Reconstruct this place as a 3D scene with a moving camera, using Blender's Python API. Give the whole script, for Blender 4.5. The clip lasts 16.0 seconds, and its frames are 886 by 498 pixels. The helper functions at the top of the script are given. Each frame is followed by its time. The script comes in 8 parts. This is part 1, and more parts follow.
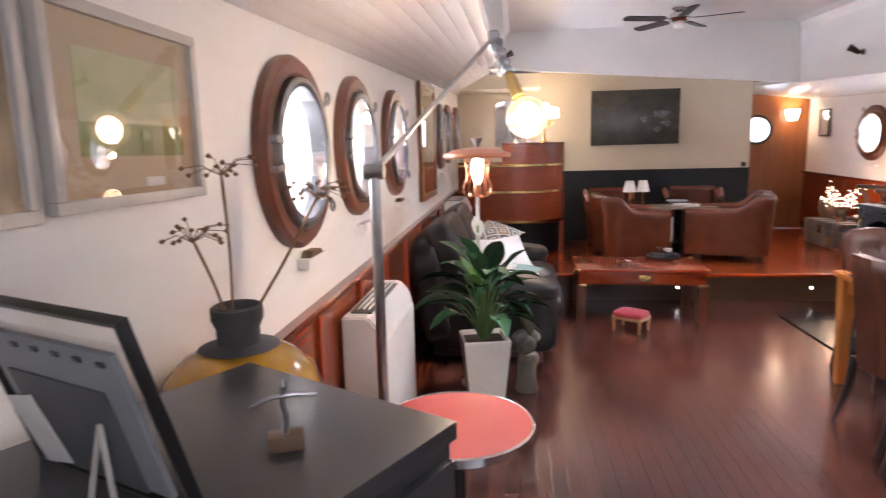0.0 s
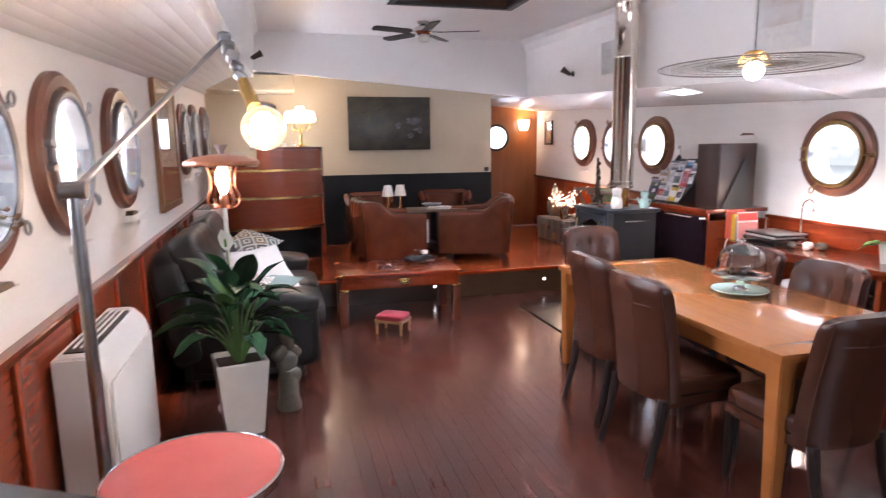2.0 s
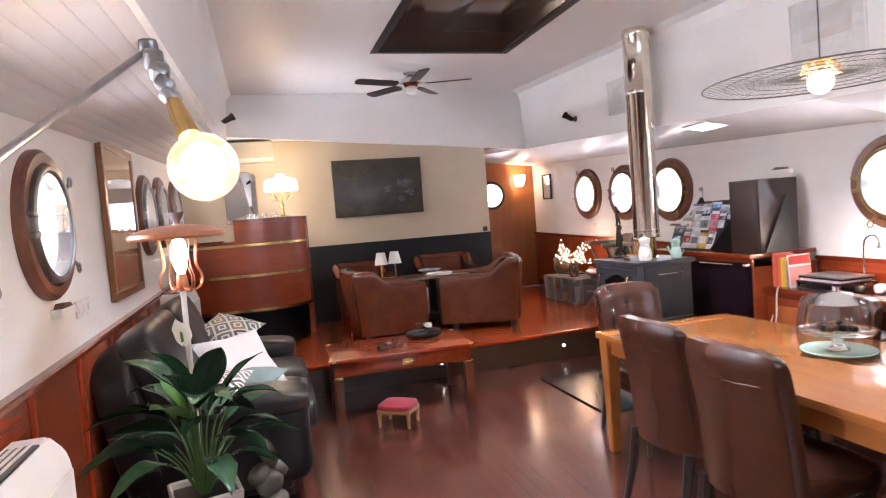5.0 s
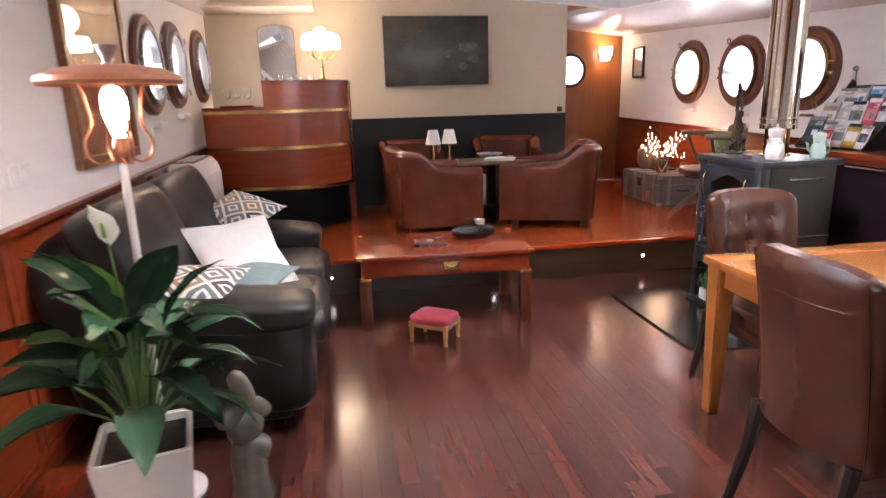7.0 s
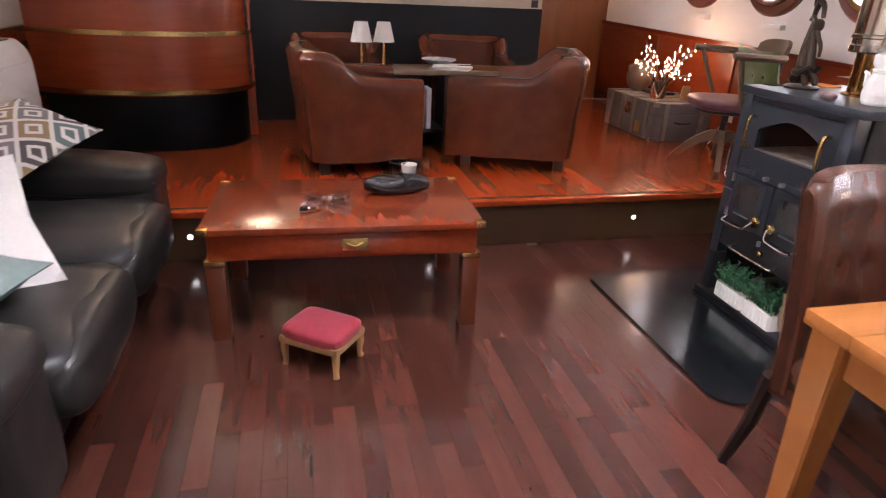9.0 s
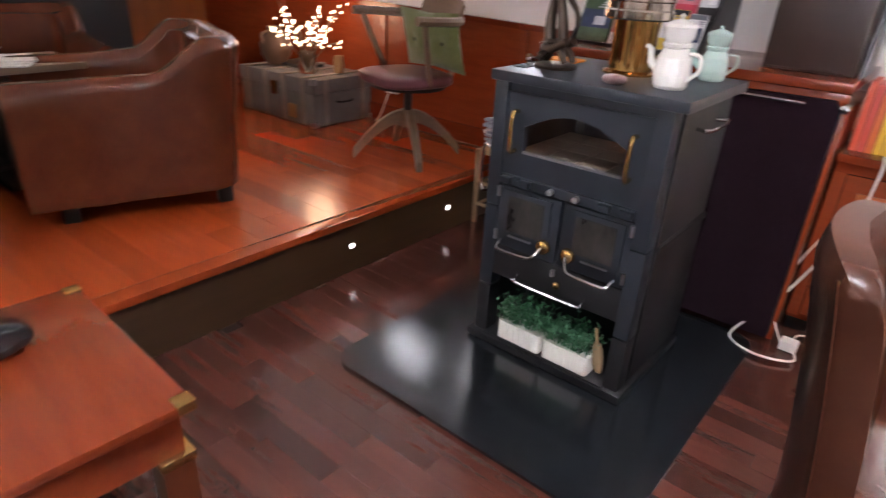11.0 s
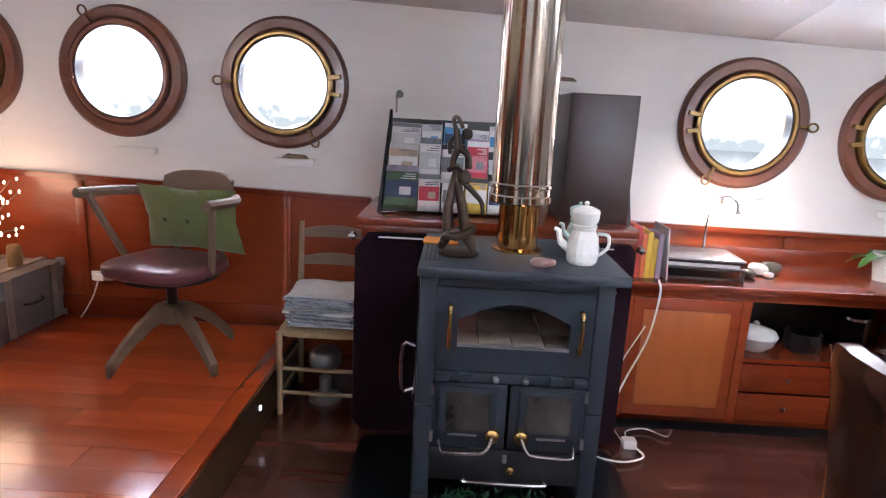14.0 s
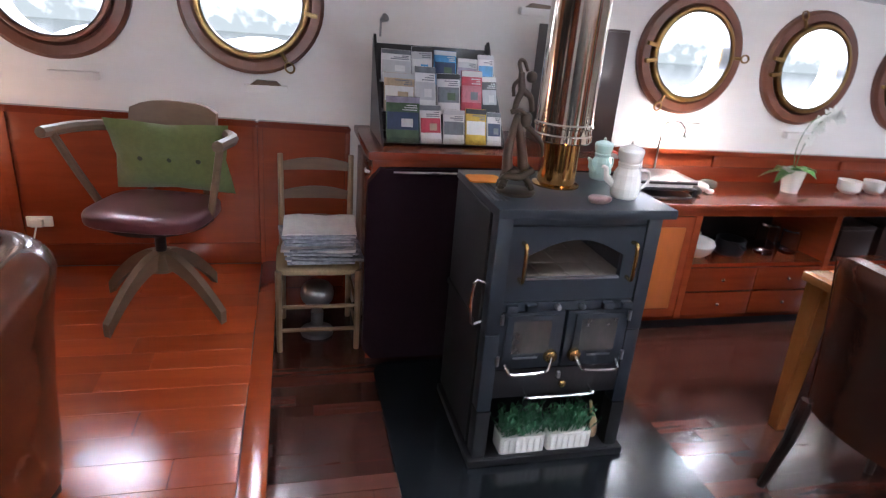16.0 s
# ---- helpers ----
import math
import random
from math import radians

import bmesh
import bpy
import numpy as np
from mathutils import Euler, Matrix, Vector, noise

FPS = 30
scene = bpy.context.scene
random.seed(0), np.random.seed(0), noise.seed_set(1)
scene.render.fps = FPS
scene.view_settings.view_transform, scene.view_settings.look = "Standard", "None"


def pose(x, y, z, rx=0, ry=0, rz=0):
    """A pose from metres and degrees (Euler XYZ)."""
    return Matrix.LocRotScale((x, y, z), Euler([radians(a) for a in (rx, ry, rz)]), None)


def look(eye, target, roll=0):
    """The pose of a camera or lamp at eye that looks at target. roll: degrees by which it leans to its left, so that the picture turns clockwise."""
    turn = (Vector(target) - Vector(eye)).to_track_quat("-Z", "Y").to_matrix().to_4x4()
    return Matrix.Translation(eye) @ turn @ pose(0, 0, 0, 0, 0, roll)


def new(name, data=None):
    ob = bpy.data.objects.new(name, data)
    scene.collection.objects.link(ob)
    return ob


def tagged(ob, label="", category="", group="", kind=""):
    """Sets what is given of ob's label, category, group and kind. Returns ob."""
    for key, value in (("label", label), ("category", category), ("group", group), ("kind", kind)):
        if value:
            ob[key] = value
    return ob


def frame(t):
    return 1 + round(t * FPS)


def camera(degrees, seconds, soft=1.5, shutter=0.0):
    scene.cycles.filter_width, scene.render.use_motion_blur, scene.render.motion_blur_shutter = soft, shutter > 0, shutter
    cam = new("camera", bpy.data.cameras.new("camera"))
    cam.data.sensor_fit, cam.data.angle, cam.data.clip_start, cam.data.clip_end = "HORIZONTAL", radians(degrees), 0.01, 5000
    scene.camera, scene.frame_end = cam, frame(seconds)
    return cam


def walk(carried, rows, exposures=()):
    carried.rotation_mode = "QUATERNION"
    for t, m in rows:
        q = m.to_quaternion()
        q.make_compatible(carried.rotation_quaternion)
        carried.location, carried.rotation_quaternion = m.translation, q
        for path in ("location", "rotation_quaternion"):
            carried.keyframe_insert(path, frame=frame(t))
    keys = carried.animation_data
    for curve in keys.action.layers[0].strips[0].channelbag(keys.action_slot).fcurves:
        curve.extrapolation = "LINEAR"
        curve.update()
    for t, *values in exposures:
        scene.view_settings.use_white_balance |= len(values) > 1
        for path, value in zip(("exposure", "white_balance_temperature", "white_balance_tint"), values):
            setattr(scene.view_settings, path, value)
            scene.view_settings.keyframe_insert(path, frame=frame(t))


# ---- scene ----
cam = camera(72.6, 16.0, soft=1.1, shutter=0.4)
PATH = [
    (0, (0.054, -0.654, 1.486), (-0.182, 1.306, 1.166), -1.4),
    (0.5, (0.081, -0.639, 1.504), (0.11, 1.328, 1.141), -1.5),
    (1, (0.095, -0.622, 1.509), (0.258, 1.336, 1.133), -1.3),
    (1.5, (0.108, -0.604, 1.506), (0.358, 1.344, 1.126), -1.5),
    (2, (0.135, -0.577, 1.523), (0.648, 1.328, 1.194), -0.7),
    (2.5, (0.134, -0.534, 1.527), (0.757, 1.352, 1.288), -2.0),
    (3, (0.173, -0.551, 1.552), (0.867, 1.322, 1.463), -2.2),
    (5.5, (0.227, 0.341, 1.442), (0.742, 2.269, 1.316), -4.1),
    (6, (0.296, 0.52, 1.431), (0.718, 2.461, 1.204), -2.8),
    (6.5, (0.35, 0.707, 1.373), (0.6, 2.669, 1.074), -4.9),
    (7, (0.5, 0.99, 1.375), (0.826, 2.903, 0.891), -1.5),
    (7.5, (0.741, 1.312, 1.366), (1.016, 3.207, 0.788), -5.0),
    (8, (0.841, 1.63, 1.348), (1.15, 3.482, 0.656), -0.4),
    (10.3, (1.147, 3.147, 1.266), (2.085, 4.679, 0.386), 2.3),
    (10.5, (1.182, 3.26, 1.274), (2.288, 4.676, 0.396), 2.3),
    (11, (1.214, 3.453, 1.282), (2.62, 4.585, 0.421), 3.0),
    (11.5, (1.125, 3.61, 1.347), (2.803, 4.321, 0.522), 0.3),
    (12, (1.145, 3.76, 1.338), (2.927, 4.23, 0.561), 1.0),
    (12.5, (1.175, 3.937, 1.365), (3.037, 4.202, 0.684), 4.7),
    (13, (1.111, 4.184, 1.398), (3.021, 4.224, 0.808), 5.9),
    (13.2, (1.074, 4.253, 1.415), (2.988, 4.31, 0.836), 3.7),
    (13.5, (1.131, 4.363, 1.425), (3.066, 4.446, 0.927), 4.0),
    (14, (1.101, 4.475, 1.431), (3.051, 4.505, 0.988), 2.9),
    (14.5, (1.091, 4.562, 1.434), (3.005, 4.444, 0.867), 1.1),
    (15, (1.14, 4.677, 1.421), (3.022, 4.466, 0.778), -0.8),
    (15.5, (1.138, 4.857, 1.441), (3.018, 4.56, 0.826), 4.2),
    (16, (1.134, 5.182, 1.513), (2.942, 4.7, 0.806), 4.8),
]
walk(cam, [(t, look(eye, target, roll)) for t, eye, target, roll in PATH], [(0.0, 0.50, 6150, 21), (1.5, 0.40, 6000, 22), (3.0, 0.53, 5880, 19), (5.5, 0.55, 6250, 22), (8.0, 0.48, 6350, 25), (10.5, 0.20, 6350, 22), (14.0, 0.20, 5750, 17), (16.0, 0.17, 5700, 16)])

# ---- light ----
world = bpy.data.worlds.new("world")
scene.world = world
world.use_nodes = True
wn = world.node_tree
sky = wn.nodes.new("ShaderNodeTexSky")
sky.sky_type = "NISHITA"
sky.sun_disc = False
sky.sun_elevation, sky.sun_rotation = radians(48), radians(100)
sky.air_density, sky.dust_density, sky.ozone_density = 0.6, 8.0, 0.0
wn.links.new(sky.outputs[0], wn.nodes["Background"].inputs[0])
wn.nodes["Background"].inputs[1].default_value = 0.15
sun = new("sun", bpy.data.lights.new("sun", "SUN"))
sun.data.energy, sun.data.angle, sun.data.color = 1.0, radians(10), (1.0, 0.96, 0.9)
sun.matrix_world = look((12, 2, 14), (2, 4, 0))


def lamp(name, where, watts, colour=(1.0, 0.72, 0.42), size=0.04):
    ob = new(name, bpy.data.lights.new(name, "POINT"))
    ob.data.energy, ob.data.color, ob.data.shadow_soft_size = watts, colour, size
    ob.location = where
    return ob


def sky_panel(name, m, sx, sy, watts, round_=False, colour=(0.93, 0.97, 1.0)):
    ob = new(name, bpy.data.lights.new(name, "AREA"))
    ob.data.shape = "ELLIPSE" if round_ else "RECTANGLE"
    ob.data.size, ob.data.size_y, ob.data.energy, ob.data.color = sx, sy, watts, colour
    ob.matrix_world = m
    return ob


XL, XR = -0.69, 4.20            # inner faces of the two hull sides
PORT_L = [(1.33, 1.49), (2.13, 1.515), (3.04, 1.54), (5.37, 1.63), (6.08, 1.67), (7.02, 1.71)]
PORT_R = [(6.99, 1.575), (6.16, 1.545), (5.35, 1.528), (3.07, 1.443), (2.27, 1.415), (1.46, 1.39)]
for y, z in PORT_L:
    sky_panel("daylight_left", look((XL - 0.34, y, z), (XL + 1, y, z + 0.04)), 0.52, 0.52, 30, True)
    sky_panel("water_glare", look((XL - 0.55, y, z - 0.55), (XL, y, z)), 0.5, 0.5, 45, True)
for y, z in PORT_R:
    sky_panel("daylight_right", look((XR + 0.62, y, z + 0.55), (XR, y, z)), 0.95, 0.95, 72, True)
    sky_panel("water_glare", look((XR + 0.62, y, z - 0.55), (XR, y, z)), 0.95, 0.95, 116, True)
sky_panel("daylight_skylight", look((1.7, 3.95, 3.5), (1.7, 3.951, 0)), 1.2, 2.0, 560)
# fill lamp added in front of the windowless end wall, brightens the near end
sky_panel("stern_fill", look((1.8, -2.75, 1.7), (1.8, 0, 1.2)), 2.6, 1.4, 48)
lamp("globe_light", (0.098, 1.463, 1.500), 13, (1.0, 0.74, 0.46), 0.01)
lamp("candelabra_light", (0.42, 6.98, 2.12), 4, size=0.12)
lamp("wall_lamp_light", (3.93, 8.47, 1.86), 8, size=0.06)
lamp("desk_lamp_light", (4.04, 3.09, 1.02), 11, (1.0, 0.82, 0.62), 0.03)
lamp("fairy_light", (3.86, 6.75, 0.98), 5, (1.0, 0.6, 0.34), 0.12)


# ---- materials ----
def mat(name, base, rough=0.5, metal=0.0, second=None, scale=(6, 6, 6), mix=0.5, bump=0.0, bump_scale=60.0, coat=0.0,
        wave=None, emit=None, glass=False, spread=0.0, sheen=0.0, spec=0.5, rough_var=0.0, groove=0.0, island=False):
    """base and second are mixed by noise (stretched by scale); wave adds wood-like bands; spread varies the tone per object."""
    m = bpy.data.materials.new(name)
    m.use_nodes = True
    t = m.node_tree
    n, ln = t.nodes, t.links
    b = n["Principled BSDF"]
    b.inputs["Roughness"].default_value = rough
    b.inputs["Metallic"].default_value = metal
    b.inputs["Specular IOR Level"].default_value = spec
    b.inputs["Coat Weight"].default_value = coat
    b.inputs["Coat Roughness"].default_value = 0.12
    b.inputs["Sheen Weight"].default_value = sheen
    b.inputs["Base Color"].default_value = (*base, 1)
    if glass:
        b.inputs["Transmission Weight"].default_value = 1.0
        b.inputs["IOR"].default_value = 1.45
    if emit:
        b.inputs["Emission Color"].default_value = (*emit[0], 1)
        b.inputs["Emission Strength"].default_value = emit[1]
    tc = n.new("ShaderNodeTexCoord")
    mp = n.new("ShaderNodeMapping")
    mp.inputs["Scale"].default_value = scale
    ln.new(tc.outputs["Object"], mp.inputs[0])
    if second:
        tex = n.new("ShaderNodeTexNoise")
        tex.inputs["Scale"].default_value = 1.0
        tex.inputs["Detail"].default_value = 6.0
        tex.inputs["Roughness"].default_value = 0.62
        vec = mp.outputs[0]
        if spread:
            inf = n.new("ShaderNodeNewGeometry" if island else "ShaderNodeObjectInfo")
            pick = inf.outputs["Random Per Island" if island else "Random"]
            add = n.new("ShaderNodeVectorMath")
            add.operation = "MULTIPLY_ADD"
            add.inputs[1].default_value = (1, 1, 1)
            sc = n.new("ShaderNodeVectorMath")
            sc.operation = "SCALE"
            sc.inputs[0].default_value = (37.0, 91.0, 53.0)
            ln.new(pick, sc.inputs["Scale"])
            ln.new(mp.outputs[0], add.inputs[0])
            ln.new(sc.outputs[0], add.inputs[2])
            vec = add.outputs[0]
        ln.new(vec, tex.inputs["Vector"])
        ramp = n.new("ShaderNodeValToRGB")
        ramp.color_ramp.elements[0].position, ramp.color_ramp.elements[1].position = 0.5 - mix / 2, 0.5 + mix / 2
        ramp.color_ramp.elements[0].color = (*base, 1)
        ramp.color_ramp.elements[1].color = (*second, 1)
        ln.new(tex.outputs["Fac"], ramp.inputs[0])
        col = ramp.outputs[0]
        if spread:
            hsv = n.new("ShaderNodeHueSaturation")
            mr = n.new("ShaderNodeMapRange")
            mr.inputs["To Min"].default_value, mr.inputs["To Max"].default_value = 1 - spread, 1 + spread
            ln.new(pick, mr.inputs[0])
            ln.new(mr.outputs[0], hsv.inputs["Value"])
            ln.new(col, hsv.inputs["Color"])
            col = hsv.outputs[0]
        ln.new(col, b.inputs["Base Color"])
        if rough_var:
            r2 = n.new("ShaderNodeMapRange")
            r2.inputs["To Min"].default_value, r2.inputs["To Max"].default_value = rough - rough_var, rough + rough_var
            ln.new(tex.outputs["Fac"], r2.inputs[0])
            ln.new(r2.outputs[0], b.inputs["Roughness"])
    if bump:
        bt = n.new("ShaderNodeTexNoise")
        bt.inputs["Scale"].default_value = bump_scale
        bt.inputs["Detail"].default_value = 4.0
        ln.new(tc.outputs["Object"], bt.inputs["Vector"])
        bp = n.new("ShaderNodeBump")
        bp.inputs["Strength"].default_value = bump
        bp.inputs["Distance"].default_value = 0.004
        height = bt.outputs["Fac"]
        if groove:
            # level board joints, one every groove metres
            sp = n.new("ShaderNodeSeparateXYZ")
            ln.new(tc.outputs["Object"], sp.inputs[0])
            steps = []
            for op, val in (("DIVIDE", groove), ("FRACT", 0), ("SUBTRACT", 0.5), ("ABSOLUTE", 0), ("GREATER_THAN", 0.47)):
                q = n.new("ShaderNodeMath")
                q.operation = op
                q.inputs[1].default_value = val
                ln.new(steps[-1].outputs[0] if steps else sp.outputs["Z"], q.inputs[0])
                steps.append(q)
            mixn = n.new("ShaderNodeMath")
            mixn.operation = "SUBTRACT"
            ln.new(bt.outputs["Fac"], mixn.inputs[0])
            ln.new(steps[-1].outputs[0], mixn.inputs[1])
            height = mixn.outputs[0]
        ln.new(height, bp.inputs["Height"])
        ln.new(bp.outputs[0], b.inputs["Normal"])
    return m


M_WALL = mat("white_paint", (0.80, 0.775, 0.74), 0.55, second=(0.74, 0.71, 0.67), scale=(2, 2, 9), bump=0.3, bump_scale=25, groove=0.115)
M_CEIL = mat("ceiling_paint", (0.78, 0.77, 0.75), 0.42, second=(0.73, 0.715, 0.69), scale=(1.5, 1.5, 1.5), bump=0.05, bump_scale=12)
M_DECK = mat("gloss_white_planks", (0.80, 0.79, 0.79), 0.22, second=(0.75, 0.735, 0.72), scale=(2, 2, 2), bump=0.05, bump_scale=9, rough_var=0.06)
M_CREAM = mat("cream_wall_paint", (0.47, 0.40, 0.295), 0.6, second=(0.43, 0.365, 0.27), scale=(2, 2, 2), bump=0.08, bump_scale=40)
M_BLACKPANEL = mat("black_panel_paint", (0.006, 0.007, 0.009), 0.5, spec=0.25, second=(0.009, 0.010, 0.012), scale=(3, 3, 3))
M_MAHOG = mat("mahogany", (0.25, 0.046, 0.013), 0.26, second=(0.165, 0.027, 0.008), scale=(3, 3, 24), mix=0.7, bump=0.06, bump_scale=90, coat=0.3)
M_MAHOG_H = mat("mahogany_lengthwise", (0.185, 0.030, 0.008), 0.2, second=(0.105, 0.015, 0.004), scale=(24, 3, 24), mix=0.7, bump=0.06, bump_scale=90, coat=0.3)
# mahogany darkened by the shade under the coffee table, for its legs
M_MAHOG_SHADED = mat("shaded_mahogany", (0.085, 0.020, 0.007), 0.28, second=(0.05, 0.011, 0.004), scale=(24, 24, 3), mix=0.7, coat=0.2)
M_PANELWOOD = mat("orange_panel_wood", (0.40, 0.11, 0.025), 0.3, second=(0.31, 0.075, 0.016), scale=(3, 12, 2.5), mix=0.6, coat=0.25)
M_DOORWOOD = mat("door_wood", (0.27, 0.092, 0.024), 0.32, second=(0.19, 0.06, 0.016), scale=(14, 4, 1.4), mix=0.6, coat=0.2)
M_FLOOR = mat("dark_floor_wood", (0.076, 0.0235, 0.0155), 0.19, second=(0.036, 0.011, 0.0075), scale=(30, 3, 10), mix=0.85, bump=0.12, bump_scale=70, coat=0.25, spread=0.40, rough_var=0.08)
M_PLAT = mat("cherry_platform_wood", (0.33, 0.056, 0.011), 0.18, second=(0.22, 0.032, 0.007), scale=(16, 1.8, 10), mix=0.7, bump=0.05, bump_scale=50, coat=0.2, spec=0.4, spread=0.18, rough_var=0.04)
M_FLOOR_REST = mat("dark_floor_wood_rest", (0.076, 0.0235, 0.0155), 0.19, second=(0.036, 0.011, 0.0075), scale=(30, 3, 10), mix=0.85, bump=0.12, bump_scale=70, coat=0.25, spread=0.40, rough_var=0.08, island=True)
M_JOINT = mat("dark_joint", (0.020, 0.008, 0.006), 0.6)
M_RISER = mat("dark_riser_wood", (0.055, 0.028, 0.012), 0.3, second=(0.035, 0.017, 0.008), scale=(3, 3, 20), mix=0.6)
M_BLACKLEATHER = mat("black_leather", (0.010, 0.0095, 0.0095), 0.34, spec=0.4, second=(0.016, 0.015, 0.014), scale=(7, 7, 7), bump=0.16, bump_scale=140)
M_STITCH = mat("grey_stitching", (0.16, 0.15, 0.14), 0.6)
M_BROWNLEATHER = mat("brown_leather", (0.110, 0.028, 0.010), 0.24, second=(0.050, 0.012, 0.006), scale=(5, 5, 5), mix=0.7, bump=0.10, coat=0.15, bump_scale=110, rough_var=0.03)
M_CHAIRLEATHER = mat("chair_leather", (0.060, 0.020, 0.011), 0.27, second=(0.034, 0.011, 0.006), scale=(6, 6, 6), mix=0.7, bump=0.10, coat=0.08, bump_scale=130)
M_OAK = mat("table_oak", (0.37, 0.140, 0.036), 0.18, second=(0.29, 0.100, 0.024), scale=(26, 2.0, 8), mix=0.6, bump=0.05, bump_scale=60, coat=0.35)
M_OAK_END = mat("table_oak_crosswise", (0.34, 0.125, 0.032), 0.18, second=(0.26, 0.088, 0.021), scale=(2.0, 26, 8), mix=0.6, bump=0.05, bump_scale=60, coat=0.35)
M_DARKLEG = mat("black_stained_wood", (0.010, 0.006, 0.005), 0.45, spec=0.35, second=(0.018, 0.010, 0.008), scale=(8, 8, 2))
M_STOVE = mat("stove_enamel", (0.017, 0.021, 0.027), 0.38, spec=0.4, second=(0.012, 0.015, 0.019), scale=(5, 5, 5), bump=0.08, bump_scale=200)
M_STOVEDARK = mat("stove_black_iron", (0.006, 0.006, 0.007), 0.5, spec=0.35, second=(0.011, 0.010, 0.010), scale=(12, 12, 12), bump=0.2, bump_scale=90)
M_SLAB = mat("black_gloss_slab", (0.004, 0.005, 0.006), 0.19, second=(0.007, 0.008, 0.009), scale=(3, 3, 3), rough_var=0.04)
M_STEEL = mat("polished_steel", (0.78, 0.72, 0.64), 0.10, 1.0, second=(0.70, 0.63, 0.54), scale=(3, 3, 30), rough_var=0.04)
M_FLUELOW = mat("heat_tinted_steel", (0.55, 0.30, 0.10), 0.14, 1.0, second=(0.42, 0.22, 0.07), scale=(3, 3, 8))
M_CHROME = mat("chrome", (0.72, 0.72, 0.73), 0.16, 1.0)
M_DULLSTEEL = mat("dull_steel", (0.42, 0.42, 0.42), 0.32, 1.0, second=(0.30, 0.30, 0.31), scale=(20, 20, 20))
M_BRASS = mat("brass", (0.62, 0.42, 0.16), 0.26, 1.0, second=(0.48, 0.31, 0.11), scale=(14, 14, 14))
M_OLDBRASS = mat("tarnished_brass", (0.34, 0.215, 0.085), 0.34, 1.0, second=(0.22, 0.135, 0.055), scale=(14, 14, 14))
M_BRONZE = mat("dark_bronze", (0.035, 0.024, 0.017), 0.38, 0.6, second=(0.06, 0.04, 0.025), scale=(20, 20, 20), bump=0.2, bump_scale=60)
M_RINGWOOD = mat("porthole_ring_wood", (0.165, 0.058, 0.030), 0.32, second=(0.095, 0.032, 0.018), scale=(9, 9, 9), mix=0.7, bump=0.1, bump_scale=80, coat=0.2)
M_GLASS = mat("clear_glass", (1, 1, 1), 0.0, glass=True)
M_SOOTGLASS = mat("sooty_glass", (0.012, 0.011, 0.010), 0.10, second=(0.05, 0.045, 0.04), scale=(14, 14, 9), mix=0.35, rough_var=0.06)
M_JADE = mat("pale_jade_enamel", (0.42, 0.56, 0.50), 0.2, second=(0.36, 0.50, 0.45), scale=(9, 9, 9))
M_MESH = mat("dark_bronze_wire", (0.12, 0.105, 0.085), 0.4, 0.4, second=(0.19, 0.165, 0.13), scale=(30, 30, 30))
M_MIRROR = mat("mirror", (0.85, 0.84, 0.82), 0.02, 1.0)
M_CREAMLAC = mat("white_appliance_plastic", (0.76, 0.74, 0.70), 0.35, second=(0.72, 0.70, 0.66), scale=(4, 4, 4))
M_WHITECER = mat("white_ceramic", (0.80, 0.78, 0.73), 0.18, second=(0.74, 0.71, 0.64), scale=(9, 9, 9))
# the lighter streaks put the leaves' pale sheen into the colour, along with veins
M_LEAF = mat("spathe_leaf", (0.030, 0.085, 0.036), 0.19, second=(0.070, 0.150, 0.085), scale=(55, 5, 5), mix=0.45, bump=0.10, bump_scale=45)
M_LEAFL = mat("young_leaf", (0.11, 0.27, 0.035), 0.3, second=(0.07, 0.20, 0.03), scale=(9, 9, 9))
M_STEM = mat("green_stem", (0.07, 0.14, 0.04), 0.5)
M_PETAL = mat("white_petal", (0.82, 0.82, 0.78), 0.5)
M_SOIL = mat("potting_soil", (0.03, 0.02, 0.014), 0.9, second=(0.06, 0.04, 0.03), scale=(60, 60, 60), bump=0.6, bump_scale=120)
M_STONE = mat("carved_stone", (0.115, 0.105, 0.08), 0.26, second=(0.055, 0.05, 0.038), scale=(11, 11, 11), mix=0.6, bump=0.15, bump_scale=40)
M_PINK = mat("rose_laminate", (0.56, 0.135, 0.125), 0.24, second=(0.51, 0.115, 0.105), scale=(8, 8, 8), rough_var=0.04)
M_BLACKLAC = mat("black_lacquer", (0.030, 0.030, 0.033), 0.32, second=(0.045, 0.044, 0.047), scale=(5, 5, 5), rough_var=0.08, bump=0.06, bump_scale=90)
M_YELLOWGLAZE = mat("yellow_glaze", (0.48, 0.25, 0.018), 0.12, second=(0.38, 0.19, 0.012), scale=(7, 7, 7), coat=0.4)
M_DARKCLAY = mat("dark_raw_clay", (0.045, 0.042, 0.042), 0.75, second=(0.07, 0.065, 0.06), scale=(18, 18, 18), bump=0.25, bump_scale=90)
M_DRYFLOWER = mat("dried_flower", (0.24, 0.13, 0.055), 0.8, second=(0.15, 0.08, 0.04), scale=(40, 40, 40))
M_REDCLOTH = mat("red_velvet", (0.30, 0.018, 0.034), 0.75, second=(0.22, 0.012, 0.024), scale=(40, 40, 40), sheen=0.15, bump=0.2, bump_scale=200)
M_GILT = mat("gilt_wood", (0.33, 0.19, 0.08), 0.4, second=(0.24, 0.13, 0.05), scale=(20, 20, 20))
M_WHITECLOTH = mat("white_linen", (0.74, 0.72, 0.69), 0.85, second=(0.68, 0.66, 0.63), scale=(60, 60, 60), bump=0.2, bump_scale=220, sheen=0.2)
